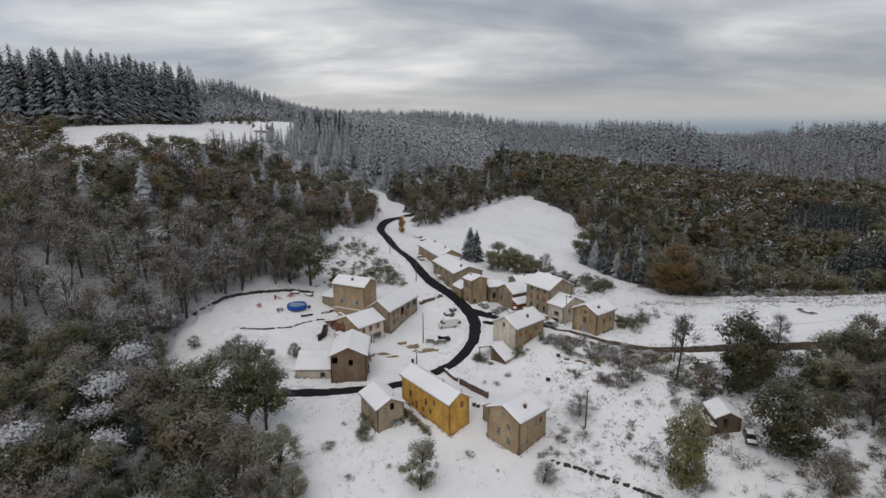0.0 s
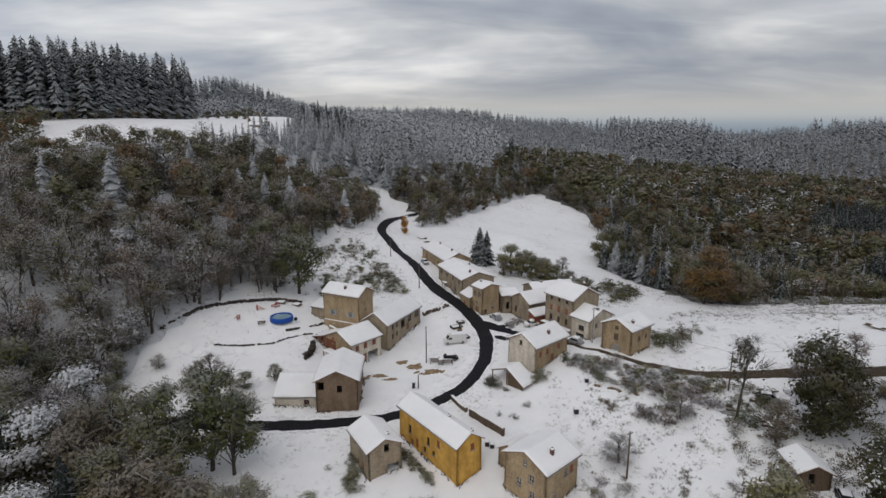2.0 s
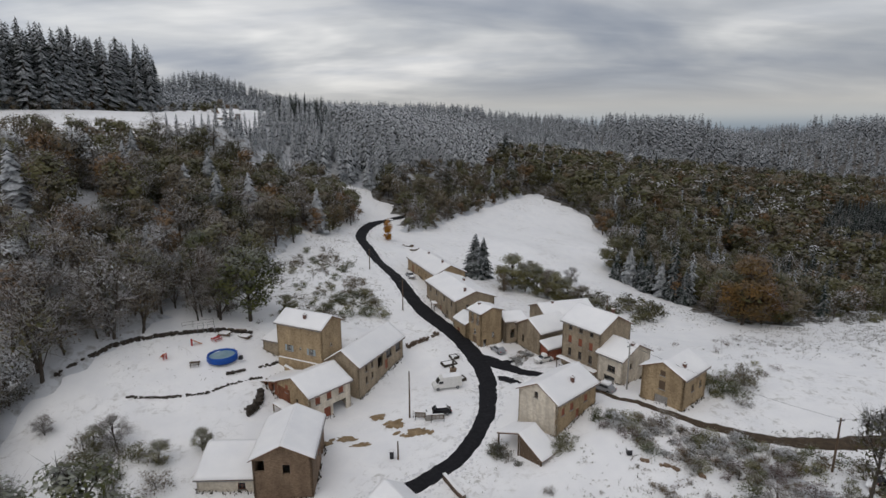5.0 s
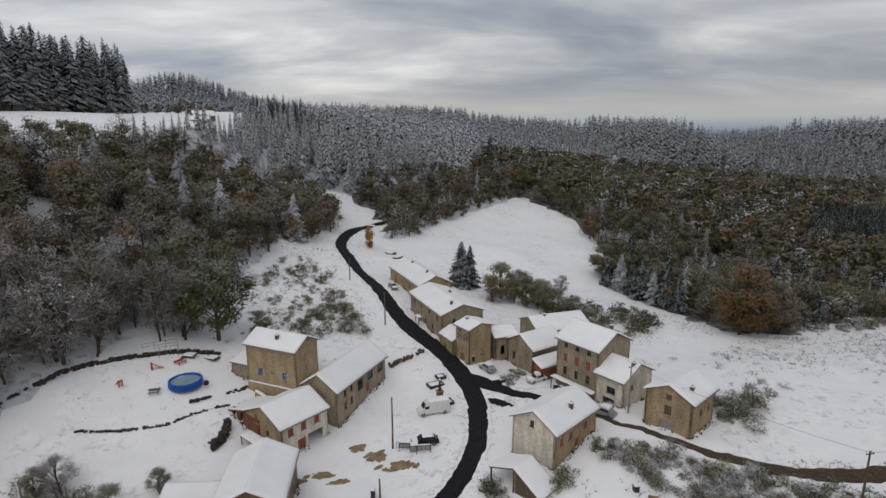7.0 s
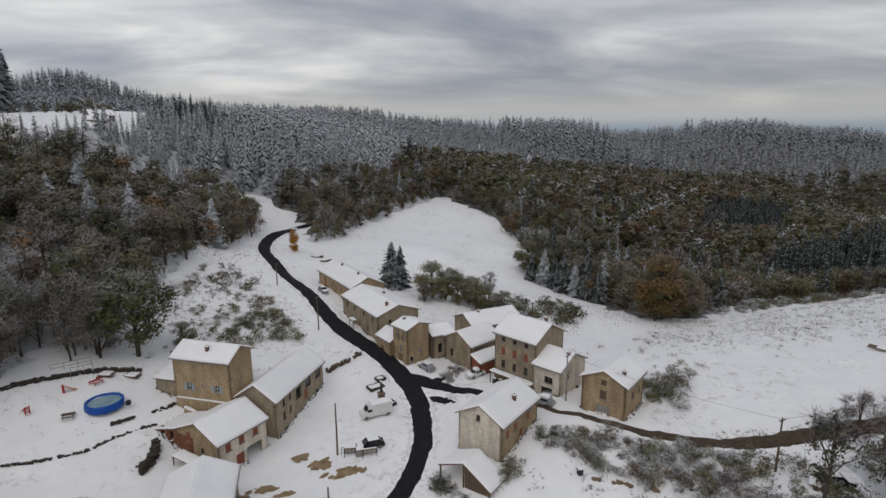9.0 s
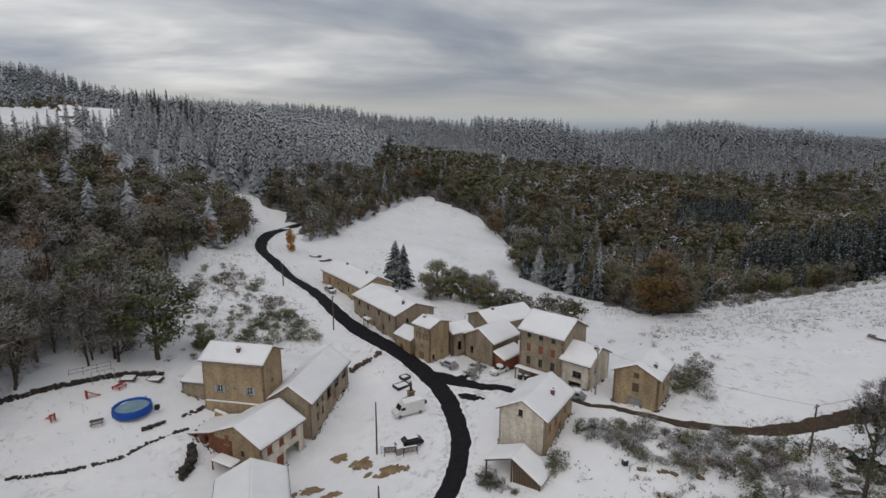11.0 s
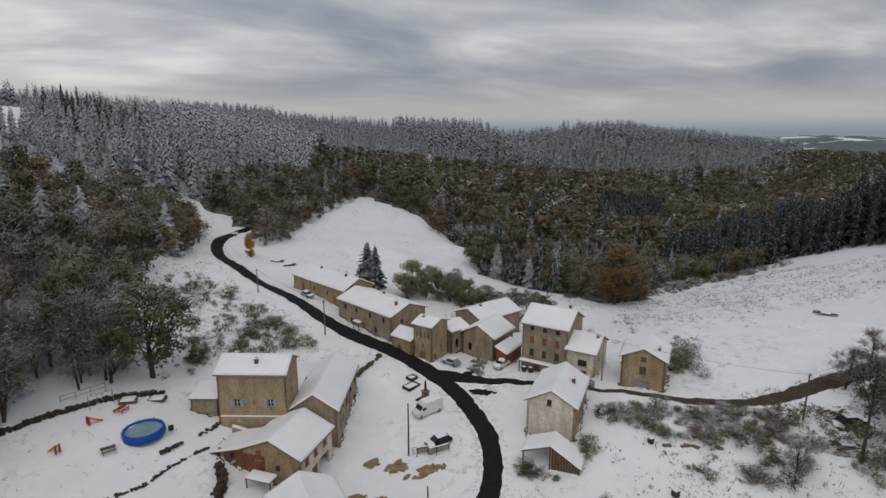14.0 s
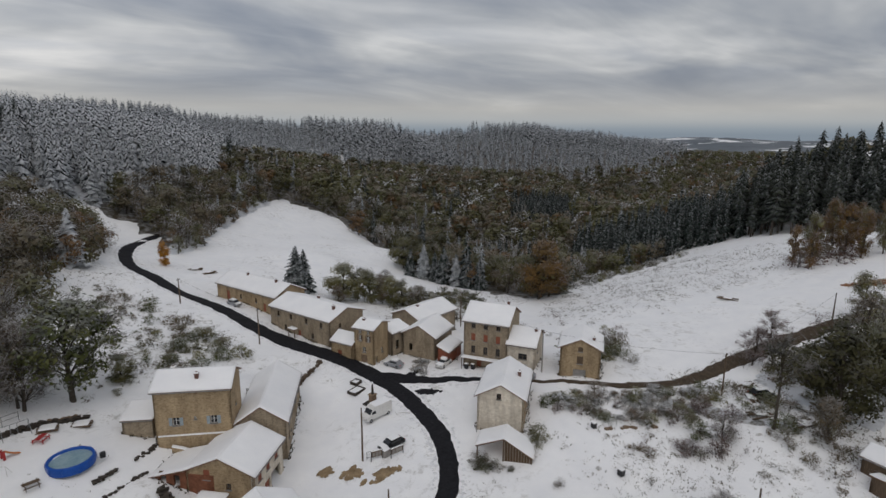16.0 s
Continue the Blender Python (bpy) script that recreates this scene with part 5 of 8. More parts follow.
# conifers along the far ridge, in blocks of two ages
RIDGE = [(40, 690), (110, 680), (205, 655), (300, 590), (460, 560), (640, 555), (780, 610), (990, 730), (980, 860), (600, 860), (240, 850), (40, 850)]
forest_floor("undergrowth_ridge", RIDGE, 14.0, LITTER_BROWN)
_p = sow(RIDGE, 10.2, 26)
_old = ((_p[:, 0] > 215) & (_p[:, 0] < 345)) | ((_p[:, 0] > 528) & (_p[:, 1] > 700))
_h = spread_heights(len(_p), 13, 21, 10) + 4.0 * wave(_p[:, 0], _p[:, 1], 40.0, 0.8) + 12.0 * _old
forest("ridge_forest", "snowy conifer forest, greyed by painted haze, along the far ridge", _p, _h, FIR_FAR, [SPRUCE_FAR, BARK], 38, (1.0, 1.5))
MIDDLE = [(48, 470), (120, 560), (240, 600), (300, 620), (205, 655), (110, 690), (60, 700), (20, 600)]
_p = sow(MIDDLE, 7.0, 45)
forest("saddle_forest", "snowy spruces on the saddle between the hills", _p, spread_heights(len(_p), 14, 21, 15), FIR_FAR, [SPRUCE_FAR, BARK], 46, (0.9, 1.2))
_p = sow(YOUNG, 6.0, 94)
forest("young_spruces", "young blue-grey snowy spruces in rows across the valley", _p, spread_heights(len(_p), 11, 15, 16), FIR_MID, [SPRUCE_DARK, BARK], 64)
_p = sow(DARK, 6.0, 27)
forest("dark_spruce_wood", "dark green spruces below the crest of the meadow", _p, spread_heights(len(_p), 20, 28, 11), FIR_MID, [SPRUCE_DARK, BARK], 39)
DARK2 = [(254, 226), (264, 196), (276, 165), (300, 130), (350, 90), (410, 110), (370, 180), (335, 250), (300, 246)]
_p = sow(DARK2, 7.0, 28)
forest("pine_wood", "dark tall conifers on the crest of the meadow", _p, spread_heights(len(_p), 26, 37, 12), PINE_TALL, [PINE, BARK], 40, (0.9, 1.35))
# the wood in front, below the road
FRONT = [(-50, 108), (-46, 97), (-37, 86), (-31, 74), (-30, 50), (-70, 45), (-118, 60), (-130, 112), (-120, 112), (-68, 121), (-64, 110)]
forest_floor("undergrowth_below", FRONT, 2.5)
mixed_wood("front_wood", sow(FRONT, 7.0, 29), 41, 12, 20, [leafy_arrays(_r, 2000, 0.0150, 420, 22, 0.26, 0.16, 0.062) for _ in range(5)], BARE_NEAR, (0.9, 1.25), "front")
_q = sow(FRONT, 15.0, 30)
forest("front_spruces", "dark snow-dusted spruces among the trees below the road", _q, spread_heights(len(_q), 11, 17, 20), FIR_NEAR, [SPRUCE_DARK, BARK], 66, (0.9, 1.2))

# single trees
def tree_meshes(name, kinds, mats):
    """For each kind, the trunk and the crown as two meshes one metre high."""
    out = []
    for V, T, M, N in kinds:
        wood = T[M == 1]
        used = np.unique(wood)
        back = np.full(len(V), -1)
        back[used] = np.arange(len(used))
        crown = T[M != 1]
        used2 = np.unique(crown)
        back2 = np.full(len(V), -1)
        back2[used2] = np.arange(len(used2))
        trunk = fast_mesh("trunk", V[used], back[wood], [BARK], None, True, N[used])
        leaf = fast_mesh("crown", V[used2], back2[crown], [mats[0], mats[-1]], (M[M != 1] == 2).astype(int), True, N[used2])
        out.append((trunk, leaf))
    return out


def plant(name, label, meshes, x, y, h, wide=1.0, turn=0.0, group="", category="tree"):
    trunk, crown = meshes
    e = empty(name, Matrix.Translation((x, y, ground_z(x, y) - 0.15)) @ Matrix.Rotation(turn, 4, "Z") @ Matrix.Diagonal((h * wide, h * wide, h, 1)))
    reuse("trunk", trunk, e, Matrix.Identity(4))
    reuse("crown", crown, e, Matrix.Identity(4))
    return tagged(e, label, category, group)


HIGHS = tree_meshes("tree", HIGH_NEAR, [LEAF_HIGH, TWIG_DARK])
SPRUCES = tree_meshes("spruce", FIR_NEAR, [SPRUCE])
WHITE_SPRUCES = tree_meshes("spruce", FIR_NEAR, [SPRUCE_WHITE])
PALES = tree_meshes("tree", LEAFY_NEAR[:2], [LEAF_WHITE, TWIG])
DARK_SPRUCES = tree_meshes("spruce", FIR_NEAR, [SPRUCE_DARK])
DARKS = tree_meshes("tree", LEAFY_NEAR[1:4], [LEAF_DARK, TWIG_DARK])
OPENS = tree_meshes("tree", OPEN_NEAR, [LEAF_OLIVE, TWIG])
OPEN_BROWNS = tree_meshes("tree", OPEN_NEAR, [LEAF, TWIG])
OLIVES = tree_meshes("tree", LEAFY_NEAR[:4], [LEAF_OLIVE, TWIG])
GREENS = tree_meshes("tree", LEAFY_NEAR, [LEAF_GREEN, TWIG])
BROWNS = tree_meshes("tree", LEAFY_NEAR, [LEAF, TWIG])
OCHRES = tree_meshes("tree", LEAFY_NEAR[:2], [LEAF_OCHRE, TWIG_RUST])
OPEN_OCHRES = tree_meshes("tree", OPEN_NEAR[:2], [LEAF_OCHRE, TWIG_RUST])
ORANGES = tree_meshes("tree", LEAFY_NEAR[2:3], [LEAF_ORANGE, TWIG_RUST])
BARES = tree_meshes("tree", BARE_NEAR, [LEAF, TWIG])
RUSTS = tree_meshes("tree", BARE_NEAR[:2], [TWIG_RUST, TWIG_RUST])

plant("spruce", "dark snow-dusted spruce behind the roadside houses", DARK_SPRUCES[0], 11.2, 217, 14, 1.75, 0.4)
plant("spruce", "twin-topped spruce beside its taller neighbour", DARK_SPRUCES[1], 13.8, 218, 13, 1.4, 1.4)
plant("broad_tree", "rounded olive-leaved tree behind the houses", OLIVES[0], 22, 209, 12.5, 1.3, 0.3)
for k, (x, y, h) in enumerate([(25.5, 207.5, 11), (32, 204.5, 10), (36.5, 201, 9), (40, 197.5, 8), (43, 195, 6), (19, 205, 7)]):
    plant("broad_tree", "half-bare olive tree in the row behind the houses", (OPENS, OPEN_BROWNS)[k % 2][k % 4], x, y, h, 1.2, k * 1.7, "trees behind the houses")
plant("broad_tree", "olive-leaved tree with snowy twigs behind the houses", OLIVES[1], 29, 206, 11, 1.15, 1.0)
plant("broad_tree", "thin half-bare tree behind the houses", OLIVES[2], 34, 203, 10, 1.0, 2.0)
plant("broad_tree", "small bare fruit tree on the edge of the field", BARES[0], 44, 226, 7, 1.2, 0.2)
plant("broad_tree", "bright orange-leaved small tree by the road", ORANGES[0], -18.5, 246, 8.5, 0.75, 0.6)
plant("broad_tree", "tall leafy tree with a dark trunk at the wood's edge", HIGHS[2], -41.5, 164.5, 19.5, 1.2, 0.5)
plant("broad_tree", "tall half-bare forked tree at the wood's edge", BARES[1], -47.3, 162.8, 16, 0.9, 2.2)
plant("broad_tree", "slender half-bare tree at the wood's edge", BARES[2], -50.4, 164.9, 17, 0.8, 3.1)
plant("broad_tree", "thin tall tree with few leaves at the wood's edge", HIGHS[1], -53, 168, 18, 0.8, 1.3)
plant("broad_tree", "bare twin-stemmed tree above the garden", BARES[3], -50, 174, 16, 0.85, 0.4)
plant("broad_tree", "half-bare tree above the garden", BARES[0], -54, 182, 17, 0.85, 1.9)
plant("broad_tree", "broad olive bush-like tree on the bank", OLIVES[3], -34.5, 169.5, 5.5, 1.5, 1.0, "", "tree")
plant("spruce", "snow-laden spruce at the forest edge over the road", WHITE_SPRUCES[2], -41, 232, 15, 1.4, 0.7)
for k, (x, y, h) in enumerate([(-95, 173, 14), (-88, 205, 13), (-72, 206, 13), (-62, 203, 15), (-57, 214, 14), (-76, 232, 13), (-112, 170, 13), (-64, 168, 11), (-120, 205, 14), (-100, 232, 12)]):
    plant("spruce", "snow-laden spruce standing among the autumn trees", (WHITE_SPRUCES, SPRUCES)[k % 2][k % 4], x, y, h + 4, 1.3, k * 1.1, "white spruces on the slope")
for k, (x, y, h) in enumerate([(-112, 197, 13), (-96, 200, 14), (-122, 186, 12)]):
    plant("broad_tree", "broad tree bowed under thick snow on the slope", PALES[k % 2], x, y, h + 5, 1.1, k * 2.1, "snow-laden trees on the slope")
plant("broad_tree", "large ochre autumn tree at the edge of the valley", OCHRES[0], 85, 195.5, 23, 1.0, 0.9)
plant("broad_tree", "ochre tree with lower branches beside the larger one", OPEN_OCHRES[1], 92, 198, 19, 1.0, 2.4)
plant("broad_tree", "dark olive tree beside the ochre one", GREENS[3], 98.5, 200, 17, 0.9, 0.4)
for k, (x, y, h) in enumerate([(140, 140, 13), (146, 147, 15), (152, 144, 18), (158, 146, 16), (161, 139, 19), (167, 137, 17), (172, 141, 18), (156, 133, 17), (163, 130, 16), (176, 134, 19), (170, 146, 20), (180, 150, 19)]):
    plant("broad_tree", "slender ochre tree on the crest of the meadow", (OPEN_OCHRES, OPEN_OCHRES, OPENS)[k % 3][k % 2], x, y, h, 0.6, k * 0.8, "trees on the crest")
for k, (x, y, h) in enumerate([(66, 247, 13), (69.5, 243, 16), (72, 239, 14), (73.5, 235, 17), (76, 230.5, 15), (78, 226, 16), (80.5, 222, 14)]):
    plant("spruce", "dark spruce with snowy boughs at the field's corner", (DARK_SPRUCES, SPRUCES, DARK_SPRUCES)[k % 3][k % 4], x, y, h - 2, 1.4, k * 1.3, "spruces at the field corner")
plant("broad_tree", "large dense dark green tree by the lane", DARKS[0], 59.5, 100.2, 19, 0.98, 0.2)
plant("broad_tree", "broad dark olive tree below the lane", DARKS[1], 57, 80.8, 16, 1.12, 1.7)
for k, (x, y, h) in enumerate([(72, 93, 13), (80, 98, 14), (88, 108, 13), (92, 90, 16), (100, 112, 13), (104, 96, 15), (112, 108, 13), (76, 101, 14), (84, 104, 13), (79, 84, 13), (66, 104, 9), (70, 110, 8), (95, 101, 14), (82, 92, 15), (74, 85, 13), (88, 98, 14), (72, 76, 11), (83, 78, 14)]):
    plant("broad_tree", "half-bare leafy tree in the wood below the lane", (OPENS, DARKS, OPEN_BROWNS, GREENS)[k % 4][k % 3], x, y, h, 1.0, k * 0.7, "trees below the lane")
for k, (x, y, h) in enumerate([(68, 256, 15), (74, 250, 14), (84, 246, 13), (90, 238, 13), (98, 232, 15)]):
    plant("broad_tree", "snow-dusted olive tree at the field's corner", GREENS[k], x, y, h, 1.2, k * 0.9, "trees at the field corner")
plant("broad_tree", "half-bare olive tree with snowy twigs on the lower slope", OLIVES[2], 39.5, 79.5, 17.5, 0.72, 2.6)
plant("broad_tree", "brown bushy tree at the foot of the slope", OPEN_BROWNS[2], 58, 71.5, 9, 1.2, 0.7)
plant("broad_tree", "brown bushy tree with snow-bent branches below the lane", OPEN_BROWNS[1], 51.5, 98.5, 8.5, 1.1, 1.2)
plant("broad_tree", "olive tree with brown leaves on the lower slope", OPENS[1], -4.0, 85, 11.5, 1.0, 0.4)
plant("broad_tree", "small bare tree on the snowy slope", BARES[3], 40.7, 108.3, 6.0, 1.2, 0.9)
plant("broad_tree", "round snow-laden bush-like tree", BARES[0], 27.5, 100, 5.5, 1.7, 1.9)
plant("broad_tree", "small bare shrub-like tree on the lower slope", BARES[1], 17.5, 84, 5, 1.4, 2.9)
SPARSE = tree_meshes("tree", [leafy_arrays(np.random.default_rng(17), 420, 0.0130, 800, 13, 0.20, 0.42, 0.046)], [LEAF_DARK, TWIG_DARK])
plant("broad_tree", "tall dark-stemmed tree with sparse brown leaves by the lane", SPARSE[0], 48.5, 104.7, 17, 0.85, 0.1)
plant("broad_tree", "rust-coloured bare tree above the lane", RUSTS[1], 68, 118.3, 9.5, 1.0, 1.1)
plant("broad_tree", "rust-coloured bare tree beside the lane", RUSTS[0], 79.0, 120.6, 9, 1.0, 2.1)
plant("broad_tree", "tall leafy tree with snow in its high crown at the road", HIGHS[0], -41, 104, 20.5, 1.1, 0.5)
plant("broad_tree", "tall open tree with thin trunks at the road", HIGHS[2], -36.8, 103, 18, 0.95, 2.6)
plant("broad_tree", "tall tree with several thin trunks below the road", HIGHS[1], -46, 101, 19.5, 0.95, 1.5)
plant("broad_tree", "brown-olive tree full of leaves below the road", BROWNS[2], -55, 96, 19, 0.85, 0.8)
plant("broad_tree", "large tree bowed under snow in the wood below the road", PALES[0], -66, 97, 17, 1.15, 1.8)
plant("broad_tree", "snow-laden tree in the wood below the road", PALES[1], -58, 86, 14, 1.2, 2.8)
plant("broad_tree", "pale snowy tree low in the wood", PALES[0], -72, 84, 15, 1.2, 0.3)
plant("spruce", "pale snow-laden spruce at the foot of the wood", WHITE_SPRUCES[1], -38, 76, 13, 1.2, 0.9)
plant("broad_tree", "snow-bent tree at the foot of the wood", OPENS[3], -34, 87, 14, 1.1, 2.5)
plant("broad_tree", "open olive tree at the foot of the wood", OPENS[0], -30.5, 90, 12, 1.0, 0.6)
plant("broad_tree", "small brown-olive tree at the foot of the wood", OPENS[2], -26.5, 84, 9, 1.1, 1.6)
plant("broad_tree", "dense tree at the corner of the wood", OPEN_BROWNS[0], -30, 81, 12, 1.1, 3.3)
for k, (x, y, h) in enumerate([(-67, 117, 10), (-73, 121, 12), (-62, 110.5, 10), (-79, 118, 13), (-70, 126, 8)]):
    plant("broad_tree", "brown-olive tree at the corner of the wood above the road", (OPENS, HIGHS)[k % 2][k % 3], x, y, h, 1.15, k * 1.3, "trees at the wood corner")
plant("broad_tree", "low half-bare tree in the snow below the pool garden", BARES[2], -50.5, 127.8, 6.5, 1.15, 0.7)
plant("broad_tree", "low olive-leaved tree in the snow below the pool garden", OPENS[0], -53.5, 127, 5, 1.2, 1.9)
plant("broad_tree", "thin olive shrub-like tree above the road", OPENS[1], -43, 125.3, 5, 1.45, 0.4)
plant("broad_tree", "olive shrub-like tree beside the rubble bank", OPENS[2], -37.6, 128.4, 4.5, 1.2, 2.2)
plant("broad_tree", "small snow-bent tree at the edge of the clearing", BARES[0], -62.8, 129.5, 4, 1.3, 1.1)
for k, (x, y, h) in enumerate([(-50, 92, 15), (-62, 104, 16), (-75, 98, 16), (-80, 110, 15), (-69, 111, 15), (-84, 96, 16), (-52, 83, 13), (-92, 104, 15), (-60, 77, 14), (-71, 133.5, 11), (-76, 126, 14), (-72, 146, 15), (-82, 137, 16), (-90, 124, 15), (-80, 152, 15)]):
    plant("broad_tree", "half-bare tree with snow lying along its branches", (OPEN_BROWNS, BARES, OPENS, BARES, PALES)[k % 5][k % 2], x, y, h, 1.05 + 0.1 * (k % 3), k * 0.77, "snow-laden trees in the lower wood")

# ---------------------------------------------------------------- shrubs and grass
_r2 = np.random.default_rng(71)
BUSH_KINDS = [leafy_arrays(_r2, 950, 0.034, 260, 20, 0.62, 0.10, 0.13) for _ in range(4)]
SNOWY_KINDS = [leafy_arrays(_r2, 420, 0.032, 620, 20, 0.62, 0.10, 0.13) for _ in range(4)]
BUSHES = tree_meshes("shrub", BUSH_KINDS, [LEAF_GREEN, TWIG])
SNOWY_BUSHES = tree_meshes("shrub", SNOWY_KINDS, [LEAF, TWIG])
RUST_BUSHES = tree_meshes("shrub", SNOWY_KINDS[:2], [TWIG_RUST, TWIG_RUST])
WHITE_BUSHES = tree_meshes("shrub", BUSH_KINDS[:3], [LEAF_SNOWY, TWIG])
DARK_BUSHES = tree_meshes("shrub", BUSH_KINDS[2:], [LEAF_DARK, TWIG])
OLIVE_BUSHES = tree_meshes("shrub", BUSH_KINDS[:2], [LEAF_OLIVE, TWIG_DARK])
HIGH_BUSHES = tree_meshes("shrub", BUSH_KINDS[1:], [LEAF_HIGH, TWIG])
OCHRE_BUSHES = tree_meshes("shrub", SNOWY_KINDS[2:], [LEAF_OCHRE, TWIG_RUST])


def shrubs(poly, gap, seed, lo, hi, group, label, sets, keep=1.0):
    rng = np.random.default_rng(seed)
    for x, y in sow(poly, gap, seed, 0.48):
        if rng.uniform() > keep:
            continue
        s = sets[rng.integers(len(sets))]
        plant("shrub", label, s[rng.integers(len(s))], x, y, rng.uniform(lo, hi), rng.uniform(0.85, 1.35), rng.uniform(0, 6.28), group, "shrub")


def thicket(name, poly, gap, seed, lo, hi, label, sorts, keep=1.0):
    """Bushes too many to count, far from the houses: one mass for each sort."""
    rng = np.random.default_rng(seed)
    p = sow(poly, gap, seed, 0.48)
    p = p[rng.uniform(size=len(p)) < keep]
    pick = rng.integers(len(sorts), size=len(p))
    for k, (kinds, leaf, twig) in enumerate(sorts):
        if (pick == k).any():
            ob = forest(name, label, p[pick == k], rng.uniform(lo, hi, int((pick == k).sum())), kinds, [leaf, BARK, twig], seed + k, (0.85, 1.35))
            ob["category"] = "shrubs"


LOW_BUSH = [leafy_arrays(_r2, 300, 0.052, 60, 12, 0.62, 0.10, 0.14) for _ in range(4)]
LOW_SNOWY = [leafy_arrays(_r2, 120, 0.044, 220, 12, 0.62, 0.10, 0.14) for _ in range(4)]
GREEN_SORT, SNOWY_SORT, DARK_SORT = (LOW_BUSH, LEAF_GREEN, TWIG), (LOW_SNOWY, LEAF, TWIG), (LOW_BUSH[2:], LEAF_DARK, TWIG)
WHITE_SORT = (LOW_BUSH[:3], LEAF_SNOWY, TWIG)
YELLOW_SORT = (LOW_BUSH[1:3], LEAF_OLIVE, TWIG)
HIGH_SORT = (LOW_BUSH[1:], LEAF_HIGH, TWIG)
OLIVE_SORT, RUST_SORT = (LOW_BUSH[:2], LEAF, TWIG), (LOW_SNOWY[:2], TWIG_RUST, TWIG_RUST)
thicket("bank_shrubs", [(-41, 216), (-31, 222), (-26, 206), (-20, 192), (-14, 180), (-22, 170), (-38, 172), (-43, 196)], 2.9, 81, 0.8, 2.8, "snow-dusted olive shrub on the bank over the road", [HIGH_SORT, SNOWY_SORT, YELLOW_SORT, OLIVE_SORT, SNOWY_SORT], 0.72)
shrubs([(-22, 186), (-13, 184), (-11, 176), (-20, 172), (-30, 174)], 3.4, 82, 1.8, 3.8, "tall shrubs by the road", "dense olive shrub with snow beside the road", [HIGH_BUSHES, OLIVE_BUSHES, BUSHES], 0.8)
shrubs([(25, 131), (33, 130), (39, 126.5), (46, 121.8), (50, 119.6), (49, 116), (43, 113), (35, 117.5), (27, 125)], 1.7, 83, 1.0, 2.8, "hedge shrubs below the lane", "snow-laden shrub in the hedge below the lane", [HIGH_BUSHES, WHITE_BUSHES, SNOWY_BUSHES, OLIVE_BUSHES, WHITE_BUSHES, OCHRE_BUSHES, RUST_BUSHES], 0.9)
shrubs([(30, 119), (46, 114), (58, 108), (50, 100), (36, 108), (28, 112)], 3.6, 84, 1.1, 3.2, "shrubs on the lower slope", "bare snowy shrub on the lower slope", [SNOWY_BUSHES, RUST_BUSHES, OCHRE_BUSHES, HIGH_BUSHES], 0.75)
shrubs([(22, 96), (44, 92), (46, 78), (26, 74), (14, 80)], 6.0, 85, 0.78, 2.34, "shrubs on the slope below the farm", "low bare shrub in deep snow", [SNOWY_BUSHES, RUST_BUSHES], 0.7)
shrubs([(45, 141), (50, 145), (56, 143), (52, 137), (50, 131.5), (46, 132)], 2.3, 86, 1.2, 3.4, "shrubs beside the square house", "shrub dusted with snow beside the square house", [SNOWY_BUSHES, HIGH_BUSHES, OLIVE_BUSHES], 0.7)
plant("shrub", "olive bush at the foot of the tall tree", HIGH_BUSHES[0], 49.5, 103.9, 3.2, 1.3, 0.4, "", "shrub")
plant("shrub", "open olive shrub beside the square house", SNOWY_BUSHES[1], 53.7, 139.2, 5.0, 0.9, 1.2, "", "shrub")
plant("shrub", "thin bare rust-coloured shrub on the lower slope", RUST_BUSHES[0], 38.3, 107.1, 4.5, 0.6, 0.3, "", "shrub")
thicket("meadow_shrubs", [(40, 150), (60, 158), (80, 168), (74, 180), (50, 172), (38, 160)], 6.0, 87, 0.78, 2.21, "small snowy shrub on the meadow", [SNOWY_SORT, RUST_SORT], 0.6)
thicket("field_thicket", [(30, 186), (46, 184), (60, 196), (70, 206), (58, 214), (40, 206), (28, 200)], 3.4, 88, 1.8, 4.6, "snowy thicket shrub at the foot of the field", [GREEN_SORT, SNOWY_SORT, DARK_SORT], 0.85)
thicket("valley_thicket", [(88, 208), (110, 206), (140, 216), (175, 226), (215, 234), (236, 238), (215, 250), (160, 246), (120, 236), (96, 226)], 4.4, 89, 1.82, 4.16, "pale snow-dusted thicket along the valley edge", [GREEN_SORT, WHITE_SORT, SNOWY_SORT, WHITE_SORT], 0.9)
shrubs([(-16.5, 108), (-17.5, 101), (-15.5, 97), (-14.2, 98), (-16, 103), (-15.2, 108)], 1.5, 90, 1.17, 2.34, "bushes against the small stone house", "dark leafy bush against the stone wall", [BUSHES, OLIVE_BUSHES])
shrubs([(-9.4, 106), (-2.2, 96.6), (-1.4, 97.4), (-8.6, 107)], 1.2, 91, 0.91, 1.82, "bushes along the yellow wall", "dark climbing bush along the yellow wall", [BUSHES, OLIVE_BUSHES])
shrubs([(7.0, 128.5), (9.5, 129), (13.2, 124.6), (11.5, 123), (8, 126)], 1.4, 92, 1.0, 2.0, "bushes before the open shed", "dark bush with snow before the open shed", [DARK_BUSHES, BUSHES, SNOWY_BUSHES])
shrubs([(16.5, 124.5), (20.5, 128), (21.5, 126.5), (18, 123)], 1.8, 93, 1.56, 2.86, "bushes beside the white house", "dark green bush beside the white house", [BUSHES])
shrubs([(16.5, 90), (22, 94), (24, 98), (26, 95), (20, 89)], 1.8, 94, 0.78, 1.69, "bushes behind the farmhouse", "low dark bush beside the farmhouse", [OLIVE_BUSHES, RUST_BUSHES])
